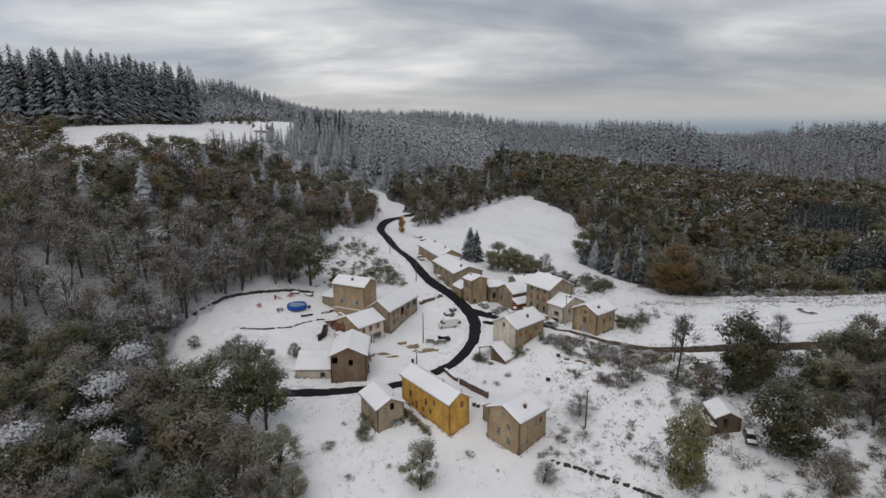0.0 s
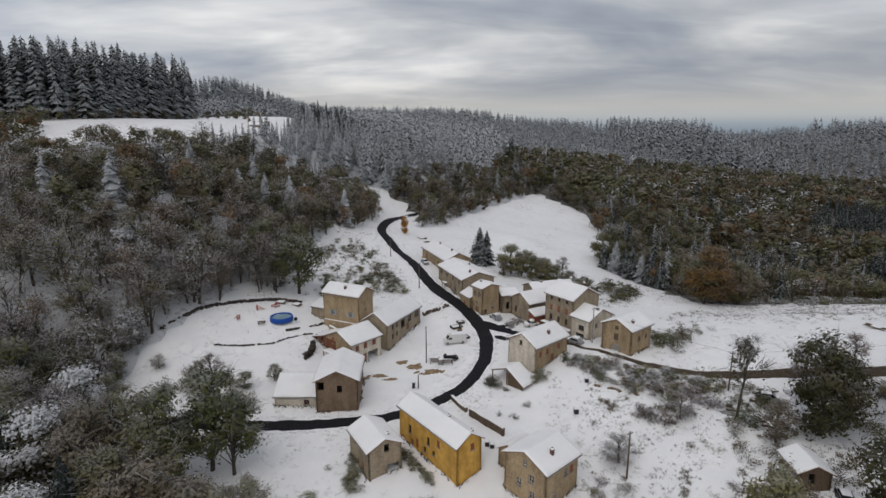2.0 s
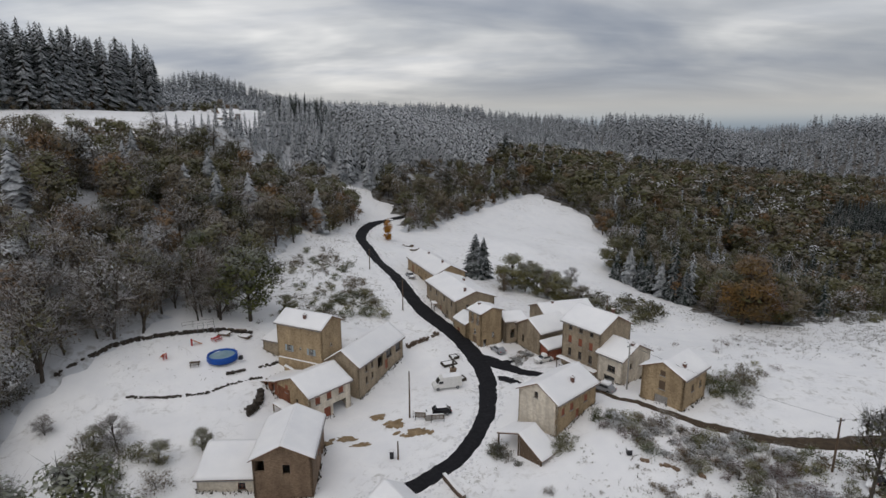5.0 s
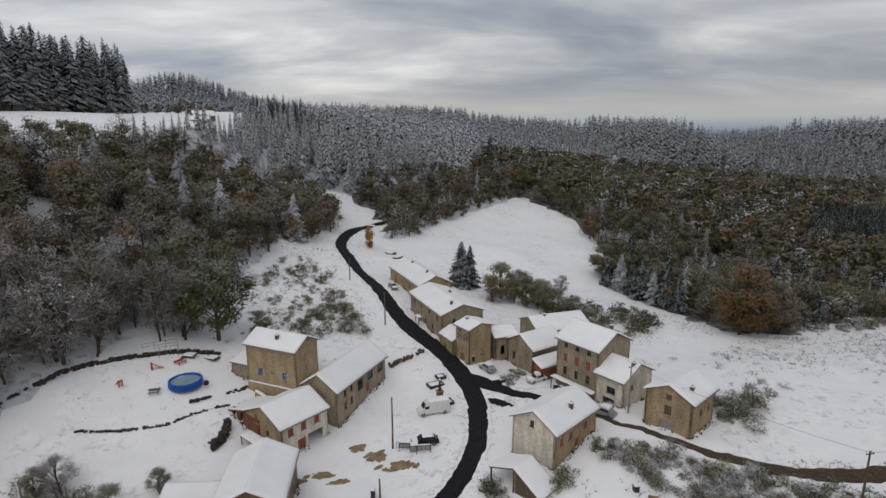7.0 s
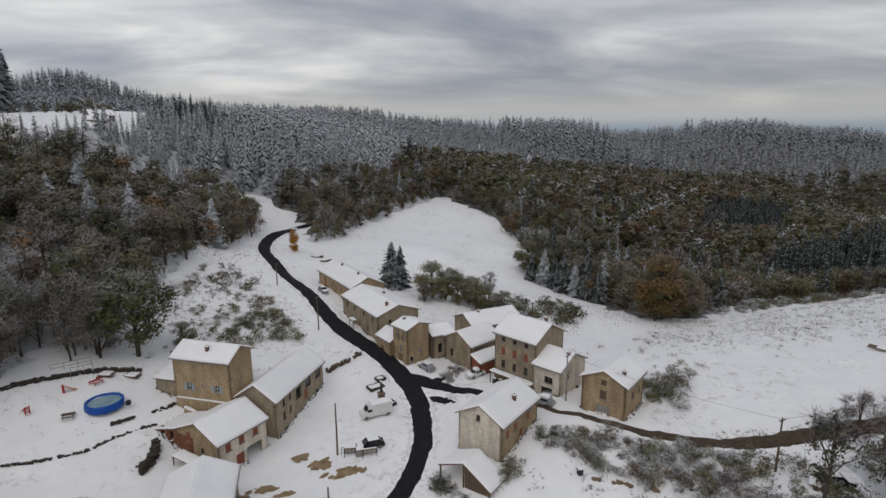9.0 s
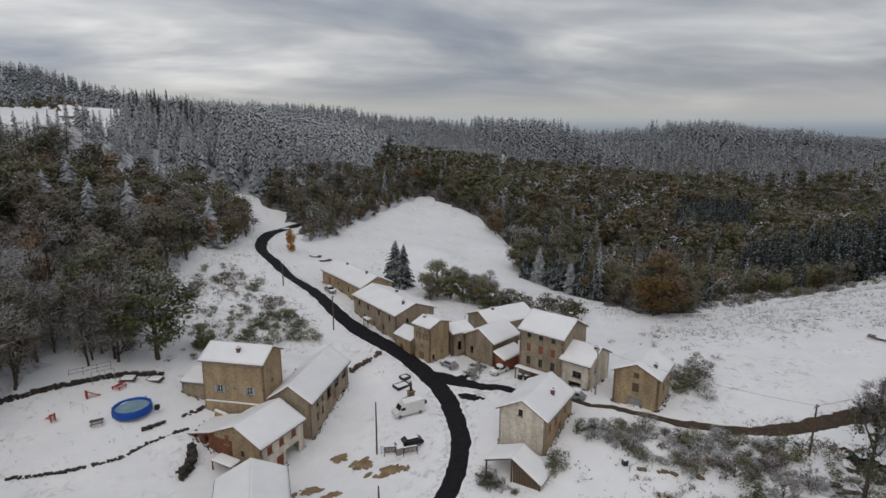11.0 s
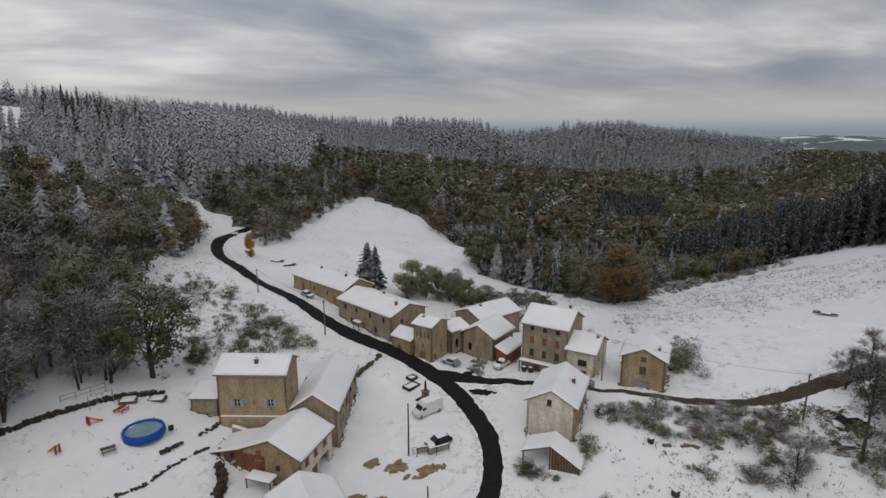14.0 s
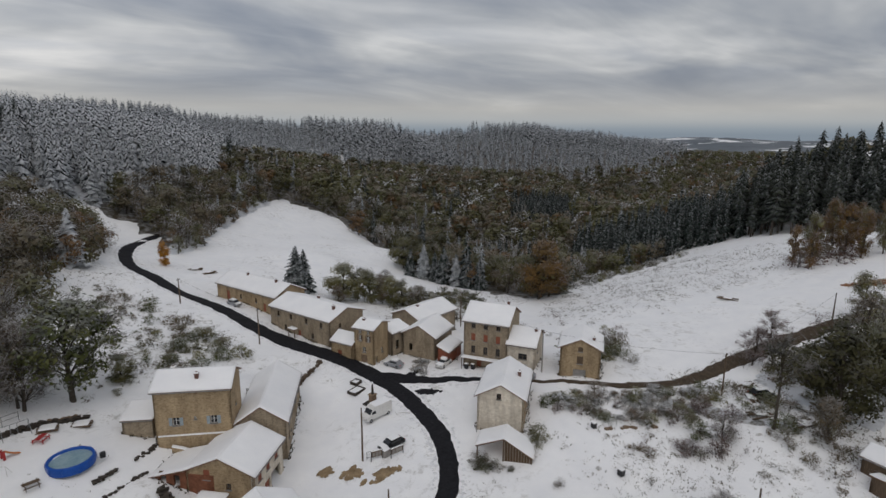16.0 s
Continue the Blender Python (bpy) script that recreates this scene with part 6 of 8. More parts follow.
shrubs([(-58, 126), (-46, 128), (-40, 124), (-38, 119), (-52, 120)], 3.8, 95, 1.82, 4.16, "shrubs beside the annex", "olive shrub with snowy twigs beside the annex", [BUSHES, SNOWY_BUSHES], 0.75)
shrubs([(-26, 92), (-18, 96), (-20, 106), (-28, 108), (-32, 98)], 4.4, 96, 0.91, 2.60, "young shrubs below the road", "thin bare shrub standing in the snow", [SNOWY_BUSHES, OLIVE_BUSHES], 0.6)
shrubs([(14.5, 158.6), (17.5, 162), (20, 160.5), (18.5, 157), (16, 155.6)], 1.0, 97, 0.7, 1.5, "bushes in the yard", "snow-covered garden bush in the yard", [WHITE_BUSHES, SNOWY_BUSHES], 0.7)
thicket("lane_thicket", [(68, 116), (84, 114.5), (96, 110), (100, 102), (80, 98), (68, 106)], 4.2, 98, 1.95, 5.20, "dark leafy thicket below the lane", [GREEN_SORT, OLIVE_SORT, RUST_SORT, DARK_SORT], 0.85)
thicket("rusty_thicket", [(66, 126), (74, 126), (90, 123), (104, 118), (100, 116), (76, 122.5)], 4.6, 99, 1.17, 3.12, "rust-coloured bare bush over the lane", [RUST_SORT], 0.7)
thicket("crest_thicket", [(140, 152), (160, 152), (175, 140), (160, 130), (144, 136)], 6.0, 100, 2.60, 7.80, "ochre sapling on the crest of the meadow", [OLIVE_SORT, RUST_SORT], 0.8)
for k, (x, y) in enumerate([(5, 116), (9.5, 115), (12, 113), (3, 119.5), (26, 110), (15, 117), (22, 116), (-1, 90), (5, 92), (10, 88), (-10, 90), (-17, 88), (30, 106)]):
    plant("shrub", "small pale shrub alone in the snow", SNOWY_BUSHES[k % 4], x, y, 0.7 + 0.5 * (k % 3), 0.9, k * 1.1, "lone small shrubs", "shrub")


def tufts(name, label, poly, gap, seed, lo, hi):
    """Blades of dead grass that stand through the snow."""
    rng = np.random.default_rng(seed)
    p = sow(poly, gap, seed, 1.3)
    keep = wave(p[:, 0], p[:, 1], 6.0, seed * 0.1) + 0.7 * wave(p[:, 0], p[:, 1], 2.1, seed * 0.2) + rng.uniform(-0.5, 0.5, len(p)) > 0.12
    p = p[keep]
    z = height(p[:, 0], p[:, 1])
    V, T = [], []
    for k in range(5):
        a, h, w = rng.uniform(0, 6.28, len(p)), rng.uniform(lo, hi, len(p)), rng.uniform(0.03, 0.08, len(p))
        ox, oy, lean = rng.normal(0, 0.16, len(p)), rng.normal(0, 0.16, len(p)), rng.uniform(0.2, 0.9, len(p))
        c, s = np.cos(a), np.sin(a)
        base = len(p) * 3 * k
        V.append(np.stack([np.stack([p[:, 0] + ox - w * s, p[:, 1] + oy + w * c, z - 0.05], 1), np.stack([p[:, 0] + ox + w * s, p[:, 1] + oy - w * c, z - 0.05], 1),
                           np.stack([p[:, 0] + ox + c * h * lean, p[:, 1] + oy + s * h * lean, z + h], 1)], 1).reshape(-1, 3))
        T.append(base + np.arange(len(p) * 3).reshape(-1, 3))
    ob = new(name, fast_mesh(name, np.concatenate(V), np.concatenate(T), [DEAD_GRASS]))
    return tagged(ob, label, "grass", kind="stuff")


DEAD_GRASS = make_foliage("dead_grass", [(0.3, (0.125, 0.112, 0.092)), (0.7, (0.26, 0.235, 0.195))], 0.35, 0.8, 0.4, 1.0, 0.6)
tufts("meadow_grass", "dead grass tufts standing through the snow of the meadow", [(64, 156), (90, 153), (130, 148), (175, 150), (200, 190), (190, 222), (150, 214), (110, 200), (80, 190), (64, 170)], 1.25, 51, 0.15, 0.45)
tufts("bank_grass", "dead grass tufts on the bank over the road", [(-44, 226), (-30, 230), (-22, 206), (-10, 182), (-14, 168), (-34, 168), (-42, 190)], 0.9, 52, 0.12, 0.35)
tufts("slope_grass", "dead grass tufts on the slope below the lane", [(20, 127), (40, 121), (60, 116), (64, 100), (56, 84), (30, 78), (18, 88), (24, 106)], 0.85, 53, 0.12, 0.38)
tufts("lower_grass", "dead grass tufts in the snow below the houses", [(-30, 110), (-14, 110), (-6, 96), (8, 92), (14, 84), (-10, 76), (-30, 84)], 1.3, 54, 0.1, 0.28)
tufts("field_edge_grass", "dead grass tufts at the foot of the field", [(24, 190), (50, 182), (84, 196), (80, 216), (56, 214), (30, 206)], 1.0, 55, 0.15, 0.4)
tufts("garden_grass", "grass tips showing through the garden snow", [(-62, 146), (-44, 156), (-38, 152), (-36, 146), (-52, 138), (-62, 138)], 1.6, 56, 0.08, 0.18)
tufts("yard_grass", "grass tips in the trodden snow beside the road", [(8, 132), (12, 124), (10, 112), (2, 120), (4, 128)], 1.6, 57, 0.1, 0.25)
tufts("verge_grass", "brown grass along the lane", [(47, 121.4), (56, 119), (80, 117.5), (104, 109), (106, 114), (84, 121.5), (64, 123.4), (50, 125)], 0.5, 58, 0.15, 0.4)



def wall_weeds():
    """Dead weeds, nettles and damp litter along the feet of the house walls."""
    rng = np.random.default_rng(59)
    V, T = [], []
    for at, yaw, W, L, base in HOUSES:
        if at[1] > 300:
            continue
        c, s = math.cos(yaw), math.sin(yaw)
        for side in range(4):
            run, off = (W, L / 2) if side % 2 == 0 else (L, W / 2)
            for u in np.arange(-run / 2, run / 2, 0.22):
                if float(wave(at[0] + u, at[1] + side * 7.0, 1.6, at[0])) < rng.uniform(-0.5, 0.4):
                    continue
                d = off + abs(rng.normal(0.15, 0.25))
                lx, ly = ((u, -d), (d, u), (u, d), (-d, u))[side]
                x, y = at[0] + c * lx - s * ly, at[1] + s * lx + c * ly
                z = float(height(x, y)) - 0.05
                for _ in range(3):
                    a, h, w = rng.uniform(0, 6.28), rng.uniform(0.15, 0.65), rng.uniform(0.06, 0.16)
                    i = len(V)
                    V += [(x - w * math.sin(a), y + w * math.cos(a), z), (x + w * math.sin(a), y - w * math.cos(a), z), (x + 0.5 * h * math.cos(a), y + 0.5 * h * math.sin(a), z + h)]
                    T.append((i, i + 1, i + 2))
    ob = new("wall_foot_weeds", fast_mesh("wall_foot_weeds", V, T, [WEEDS]))
    return tagged(ob, "dark dead weeds along the feet of the walls", "weeds", kind="stuff")


WEEDS = make_foliage("dead_weeds", [(0.3, (0.035, 0.028, 0.016)), (0.7, (0.10, 0.075, 0.042))], 0.18, 0.8, 0.5, 1.0, 0.6)
wall_weeds()


def snow_bank(name, pts, width, seed, label, skip=None):
    """Lumps of snow thrown up along both sides of a road."""
    rng = np.random.default_rng(seed)
    c = smooth_line(pts, 0.5)
    d = np.gradient(c, axis=0)
    d /= np.linalg.norm(d, axis=1)[:, None]
    side = np.stack([d[:, 1], -d[:, 0]], 1)
    V, T = [], []
    for sg in (-1, 1):
        for k in range(len(c)):
            if rng.uniform() < 0.25:
                continue
            w = float(np.interp(k / len(c), np.linspace(0, 1, len(width)), width))
            x, y = c[k] + side[k] * sg * (w / 2 + 0.25 + abs(rng.normal(0, 0.35)))
            if skip and (x - skip[0]) ** 2 + (y - skip[1]) ** 2 < skip[2] ** 2:
                continue
            r, h = rng.uniform(0.15, 0.5), rng.uniform(0.05, 0.17)
            z = float(height(x, y)) - 0.02
            i = len(V)
            m = 6
            for q in range(m):
                a = 2 * math.pi * q / m
                f = rng.uniform(0.8, 1.2)
                V.append((x + r * f * math.cos(a), y + r * f * math.sin(a), z - 0.08))
            for q in range(m):
                a = 2 * math.pi * (q + 0.5) / m
                f = rng.uniform(0.4, 0.7)
                V.append((x + r * f * math.cos(a), y + r * f * math.sin(a), z + h * rng.uniform(0.7, 1.0)))
            V.append((x, y, z + h * 1.1))
            for q in range(m):
                p = (q + 1) % m
                T += [(i + q, i + p, i + m + q), (i + p, i + m + p, i + m + q), (i + m + q, i + m + p, i + 2 * m)]
    ob = new(name, fast_mesh(name, V, T, [SLUSH], None, True))
    return tagged(ob, label, "snow bank", kind="stuff")


SLUSH = plain("road_side_snow", (0.52, 0.52, 0.54), (0.84, 0.84, 0.85), 0.8, 0.6, 0.3, 0.05)
snow_bank("snow_bank", MAIN, [3.6, 4.0, 4.2, 4.2, 4.3, 5.2, 4.2, 3.3, 3.3, 3.3, 3.2], 60, "lumpy snow pushed up along the road", (11.5, 156.5, 6.0))
snow_bank("side_snow_bank", SIDE, [5.0, 3.6, 2.8, 1.8], 68, "lumpy snow beside the side road", (8.0, 158.0, 6.0))

# ---------------------------------------------------------------- walls, banks and bare ground


BROWN_STONE = masonry("brown_damp_stone", (0.085, 0.062, 0.048), (0.165, 0.122, 0.092), (0.13, 0.10, 0.078), 3.0)
DARK_STONE = masonry("damp_dark_stone", (0.035, 0.030, 0.026), (0.085, 0.072, 0.060), (0.06, 0.05, 0.042), 3.0)


def dry_wall(name, pts, high, thick, seed, label, gaps=0.42, mat=STONE_DARK, step=0.42, rows=2):
    """A low wall of uneven field stones with snow lying on it."""
    rng = np.random.default_rng(seed)
    c = smooth_line(pts, step)
    bm = bmesh.new()
    for x, y in c:
        for k in range(rows):
            if rng.uniform() < (0.3 if k == rows - 1 else 0.08) or float(wave(x, y, 2.6, seed)) > gaps:
                continue
            w, d, h = rng.uniform(0.16, 0.30), thick / 2 * rng.uniform(0.7, 1.15), high / rows * rng.uniform(0.75, 1.2)
            z = float(height(x, y)) - 0.1 + k * high / rows
            n = len(bm.verts)
            box(bm, -w, -d, 0, w, d, h)
            bm.verts.ensure_lookup_table()
            turn = Matrix.Translation((x + rng.normal(0, 0.08), y + rng.normal(0, 0.08), z)) @ Matrix.Rotation(rng.uniform(0, 6.28), 4, "Z") @ Matrix.Rotation(rng.normal(0, 0.12), 4, "X")
            for v in bm.verts[n:]:
                v.co = turn @ (v.co + Vector(rng.normal(0, 0.03, 3)))
    me = bpy.data.meshes.new(name)
    bm.to_mesh(me)
    bm.free()
    me.materials.append(mat)
    return tagged(new(name, me), label, "wall", kind="structure")


dry_wall("terrace_wall", [(-54, 137.7), (-46, 138.8), (-41.4, 140.7), (-37.5, 143.6), (-34.5, 145.6), (-31.8, 147.2), (-28.5, 148.2)], 0.34, 0.4, 61, "low dark dry-stone wall edging the pool garden", 0.62, DARK_STONE)
dry_wall("wood_edge_wall", [(-67, 139.5), (-63.9, 143.9), (-60.6, 149), (-53.1, 154.9), (-46, 158.6), (-40, 159.5)], 0.75, 0.8, 62, "mossy stone bank along the edge of the wood", 0.75, DARK_STONE, rows=3)
dry_wall("garden_wall", [(-7.1, 162.4), (-3.5, 165.6), (-0.4, 168.4)], 1.0, 0.5, 63, "brown stone garden wall beside the road", rows=3, mat=BROWN_STONE)
dry_wall("rubble_bank", [(-32.9, 136.6), (-32.0, 139), (-32.4, 141.6)], 1.5, 1.3, 64, "dark rubble bank against the farm building", 2.0, DARK_STONE, rows=5)
dry_wall("garden_edging", [(-39.5, 145.4), (-36.5, 147.6), (-33.6, 149.6), (-31.6, 151.6)], 0.4, 0.7, 69, "loose dark stones on the snowy bank beside the house", 0.25, DARK_STONE)
dry_wall("yard_wall", [(-40, 160.5), (-43, 159.8), (-46.5, 158.8)], 0.5, 0.5, 65, "short stone edging in the garden")
dry_wall("slope_stones", [(27, 121.5), (31, 119.6), (36, 116.5)], 0.4, 0.6, 66, "line of stones half buried in snow", rows=1)
dry_wall("lower_stones", [(20, 89), (26, 85), (32, 81), (38, 77)], 0.35, 0.7, 67, "dark stones along the bank below the farm", 0.42, DARK_STONE, rows=1)


def solid_wall(name, a, b, high, thick, label, mat=STONE_DARK):
    """A standing wall with a crest of snow, following the ground."""
    thing = empty(name, Matrix.Identity(4))
    tagged(thing, label, "wall")
    (x0, y0), (x1, y1) = a, b
    d = Vector((x1 - x0, y1 - y0, 0))
    n = max(3, int(d.length / 1.2))
    s = Vector((d.y, -d.x, 0)).normalized() * thick / 2
    bm, sm = bmesh.new(), bmesh.new()
    rows, caps = [], []
    for k in range(n + 1):
        p = Vector((x0, y0, 0)) + d * k / n
        z = ground_z(p.x, p.y)
        t = z + high + 0.06 * math.sin(k * 1.7)
        rows.append([bm.verts.new((q.x, q.y, zz)) for q, zz in ((p - s, z - 0.6), (p + s, z - 0.6), (p + s, t), (p - s, t))])
        caps.append([sm.verts.new((q.x, q.y, zz)) for q, zz in ((p - s * 1.15, t - 0.02), (p + s * 1.15, t - 0.02), (p + s * 0.8, t + 0.16), (p - s * 0.8, t + 0.16))])
    for m, rr in ((bm, rows), (sm, caps)):
        for u, v in zip(rr, rr[1:]):
            for i in range(4):
                m.faces.new((u[i], u[(i + 1) % 4], v[(i + 1) % 4], v[i]))
        m.faces.new(rr[0][::-1])
        m.faces.new(rr[-1])
    part("masonry", bm, mat, thing)
    part("snow_crest", sm, ROOF_SNOW, thing)


solid_wall("retaining_wall", (0.6, 122.4), (3.4, 117.6), 0.9, 0.5, "brown stone retaining wall with a snow crest", BROWN_STONE)
solid_wall("retaining_wall", (4.0, 116.4), (9.6, 107.4), 1.5, 0.5, "tall brown stone retaining wall with a snow crest", BROWN_STONE)
solid_wall("house_plinth", (-30.0, 149.4), (-21.0, 144.6), 0.9, 0.5, "stone terrace wall before the tall ochre house", STONE)


def patch(name, at, rx, ry, turn, seed, label, mat=EARTH, lift=0.05):
    """Bare ground where the snow has been scraped away, with a torn edge."""
    rng = np.random.default_rng(seed)
    bm = bmesh.new()
    c, s = math.cos(turn), math.sin(turn)
    count = int(14 + 5 * rx * ry)
    for k in range(count):
        a, f = rng.uniform(0, 6.283), rng.uniform(0, 1) ** 0.6
        x0, y0 = rx * f * math.cos(a), ry * f * math.sin(a)
        r, n = rng.uniform(0.18, 0.55) * (1.15 - 0.6 * f) * min(1.6, 0.5 + ry), 13
        long, tilt = rng.uniform(1.0, 2.2), rng.normal(0, 0.5)
        ring = []
        for i in range(n):
            q = 2 * math.pi * i / n
            e = r * rng.uniform(0.6, 1.25)
            x, y = x0 + e * (long * math.cos(q) * math.cos(tilt) - math.sin(q) * math.sin(tilt)), y0 + e * (long * math.cos(q) * math.sin(tilt) + math.sin(q) * math.cos(tilt))
            X, Y = at[0] + c * x - s * y, at[1] + s * x + c * y
            ring.append(bm.verts.new((X, Y, ground_z(X, Y) + 0.02 + lift * 0.4)))
        X, Y = at[0] + c * x0 - s * y0, at[1] + s * x0 + c * y0
        top = bm.verts.new((X, Y, ground_z(X, Y) + lift + 0.004 * k))
        for i in range(n):
            bm.faces.new((ring[i], ring[(i + 1) % n], top))
    me = bpy.data.meshes.new(name)
    bm.to_mesh(me)
    bm.free()
    me.materials.append(mat)
    return tagged(new(name, me), label, "bare ground", kind="structure")


patch("bare_ground", (-4.4, 134.0), 3.4, 1.1, 0.05, 1, "churned ochre earth in the snowy yard")
patch("bare_ground", (-8.0, 136.6), 1.3, 1.6, 0.6, 2, "trampled patch of earth in the snow")
patch("bare_ground", (-11.0, 139.2), 1.2, 0.8, 0.3, 3, "small patch of bare earth")
patch("bare_ground", (-16.0, 132.6), 2.4, 0.6, 0.2, 4, "strip of muddy ground before the barn")
patch("bare_ground", (-19.0, 131.2), 1.6, 0.5, -0.1, 5, "muddy wheel marks before the barn")
patch("bare_ground", (-13.0, 131.0), 2.0, 0.4, 0.15, 6, "muddy streak across the yard")
patch("bare_ground", (14.2, 157.0), 1.6, 0.8, 0.5, 7, "slushy patch beside the junction", ASPHALT_MAT)
patch("bare_ground", (13.4, 149.6), 2.6, 0.8, -0.6, 8, "wet black tarmac at the house corner", ASPHALT_MAT)
patch("bare_ground", (128, 119.5), 8.0, 2.4, -0.8, 9, "cut bank of red-brown earth on the crest", RED_EARTH)

# ---------------------------------------------------------------- pool garden


def pool(at, r, high):
    thing = tagged(empty("pool", Matrix.Translation((*at, ground_z(*at) - 0.15))), "round blue above-ground pool with slushy water", "pool")
    n = 40
    bm = bmesh.new()
    ring = lambda rad, z: [bm.verts.new((rad * math.cos(2 * math.pi * k / n), rad * math.sin(2 * math.pi * k / n), z + 0.02 * math.sin(k * 2.1))) for k in range(n)]
    loops = [ring(r * 1.0, 0), ring(r * 1.03, high * 0.5), ring(r, high * 0.92), ring(r * 0.99, high), ring(r * 0.90, high), ring(r * 0.88, high * 0.85), ring(r * 0.88, 0.1)]
    for lo, hi in zip(loops, loops[1:]):
        for i in range(n):
            f = bm.faces.new((lo[i], lo[(i + 1) % n], hi[(i + 1) % n], hi[i]))
            f.smooth = True
    part("wall", bm, POOL_BLUE, thing)
    bm = bmesh.new()
    bmesh.ops.create_circle(bm, cap_ends=True, segments=n, radius=r * 0.885)
    bmesh.ops.translate(bm, verts=bm.verts, vec=(0, 0, high * 0.72))
    part("water", bm, POOL_ICE, thing, "half-frozen pool water")
    for k in range(10):
        a = 2 * math.pi * k / 10
        bm = bmesh.new()
        tube(bm, [(r * 1.05 * math.cos(a), r * 1.05 * math.sin(a), 0), (r * 1.02 * math.cos(a), r * 1.02 * math.sin(a), high)], (0.035, 0.035), 6)
        part("post", bm, POOL_BLUE, thing)
    bm = bmesh.new()
    box(bm, r * 1.15, -0.35, 0, r * 1.15 + 0.7, 0.35, 0.7, 0.08)
    part("pump", bm, DARK_METAL, thing, "dark filter pump")


pool((-41.9, 149.2), 2.75, 1.15)


def frame_thing(name, label, category, at, yaw, bars, mat, thick=0.04):
    """A thing of bent or straight bars; bars: pairs of ends in its own space."""
    thing = tagged(empty(name, pose(at[0], at[1], ground_z(*at) - 0.05, 0, 0, yaw)), label, category)
    for a, b in bars:
        bm = bmesh.new()
        tube(bm, [a, b], (thick, thick), 6)
        part("bar", bm, mat, thing)
    return thing


frame_thing("swing_frame", "white metal swing frame in the snowy garden", "swing", (-48, 157.0), 20, [((-1.6, -0.8, 0), (-1.6, 0, 2)), ((-1.6, 0.8, 0), (-1.6, 0, 2)), ((1.6, -0.8, 0), (1.6, 0, 2)), ((1.6, 0.8, 0), (1.6, 0, 2)), ((-1.6, 0, 2), (1.6, 0, 2)), ((-0.5, 0, 2), (-0.5, 0, 0.5)), ((0.3, 0, 2), (0.3, 0, 0.5))], ZINC)
frame_thing("goal", "small white garden goal frame", "goal", (-49.5, 149.5), -30, [((-1.2, 0, 0), (-1.2, 0, 1.4)), ((1.2, 0, 0), (1.2, 0, 1.4)), ((-1.2, 0, 1.4), (1.2, 0, 1.4)), ((-1.2, 0, 1.4), (-1.2, 0.9, 0)), ((1.2, 0, 1.4), (1.2, 0.9, 0))], WHITE_PAINT, 0.03)
frame_thing("garden_cage", "white wire frame over a garden bed", "garden cage", (31.0, 121.0), 35, [((-1.0, -0.6, 0), (-1.0, -0.6, 0.9)), ((1.0, -0.6, 0), (1.0, -0.6, 0.9)), ((-1.0, 0.6, 0), (-1.0, 0.6, 0.9)), ((1.0, 0.6, 0), (1.0, 0.6, 0.9)), ((-1.0, -0.6, 0.9), (1.0, -0.6, 0.9)), ((-1.0, 0.6, 0.9), (1.0, 0.6, 0.9)), ((-1.0, -0.6, 0.9), (-1.0, 0.6, 0.9)), ((1.0, -0.6, 0.9), (1.0, 0.6, 0.9))], ZINC, 0.025)
frame_thing("garden_fence", "thin wire fence behind the pool garden", "fence", (-50.5, 159.0), 25, [((-3, 0, 0), (-3, 0, 1.5)), ((-1, 0, 0), (-1, 0, 1.5)), ((1, 0, 0), (1, 0, 1.5)), ((3, 0, 0), (3, 0, 1.5)), ((-3, 0, 1.45), (3, 0, 1.45)), ((-3, 0, 0.8), (3, 0, 0.8))], DARK_METAL, 0.03)


def toy_slide(at, yaw):
    thing = tagged(empty("toy_slide", pose(at[0], at[1], ground_z(*at) - 0.03, 0, 0, yaw)), "orange plastic toy slide lying in the snow", "toy")
    bm = bmesh.new()
    for k in range(6):
        f, g = k / 6, (k + 1) / 6
        z0, z1 = 1.0 * (1 - f) ** 1.5, 1.0 * (1 - g) ** 1.5
        box(bm, -0.8 + 1.7 * f, -0.25, z0, -0.8 + 1.7 * g, 0.25, z0 + 0.06)
    part("chute", bm, ORANGE_PLASTIC, thing)
    bm = bmesh.new()
    box(bm, -1.1, -0.35, 0, -0.8, -0.25, 1.3, 0.03)
    box(bm, -1.1, 0.25, 0, -0.8, 0.35, 1.3, 0.03)
    for z in (0.3, 0.6, 0.9):
        box(bm, -1.05, -0.25, z, -0.9, 0.25, z + 0.08)
    part("ladder", bm, RED_PLASTIC, thing)


toy_slide((-48.2, 152.8), 30)
toy_slide((-52.5, 147.6), 140)


def bench(name, label, category, at, yaw, mat):
    thing = tagged(empty(name, pose(at[0], at[1], ground_z(*at) - 0.03, 0, 0, yaw)), label, category)
    bm = bmesh.new()
    for k in range(4):
        box(bm, -0.9, -0.36 + 0.18 * k, 0.70, 0.9, -0.20 + 0.18 * k, 0.75)
    part("tabletop", bm, mat, thing)
    for y in (-0.75, 0.55):
        bm = bmesh.new()
        box(bm, -0.9, y, 0.42, 0.9, y + 0.22, 0.46, 0.01)
        part("seat", bm, mat, thing)
    for x in (-0.7, 0.66):
        bm = bmesh.new()
        box(bm, x, -0.7, 0, x + 0.07, -0.60, 0.72)
        box(bm, x, 0.62, 0, x + 0.07, 0.72, 0.72)
        box(bm, x, -0.7, 0.36, x + 0.07, 0.72, 0.42)
        part("leg", bm, mat, thing)


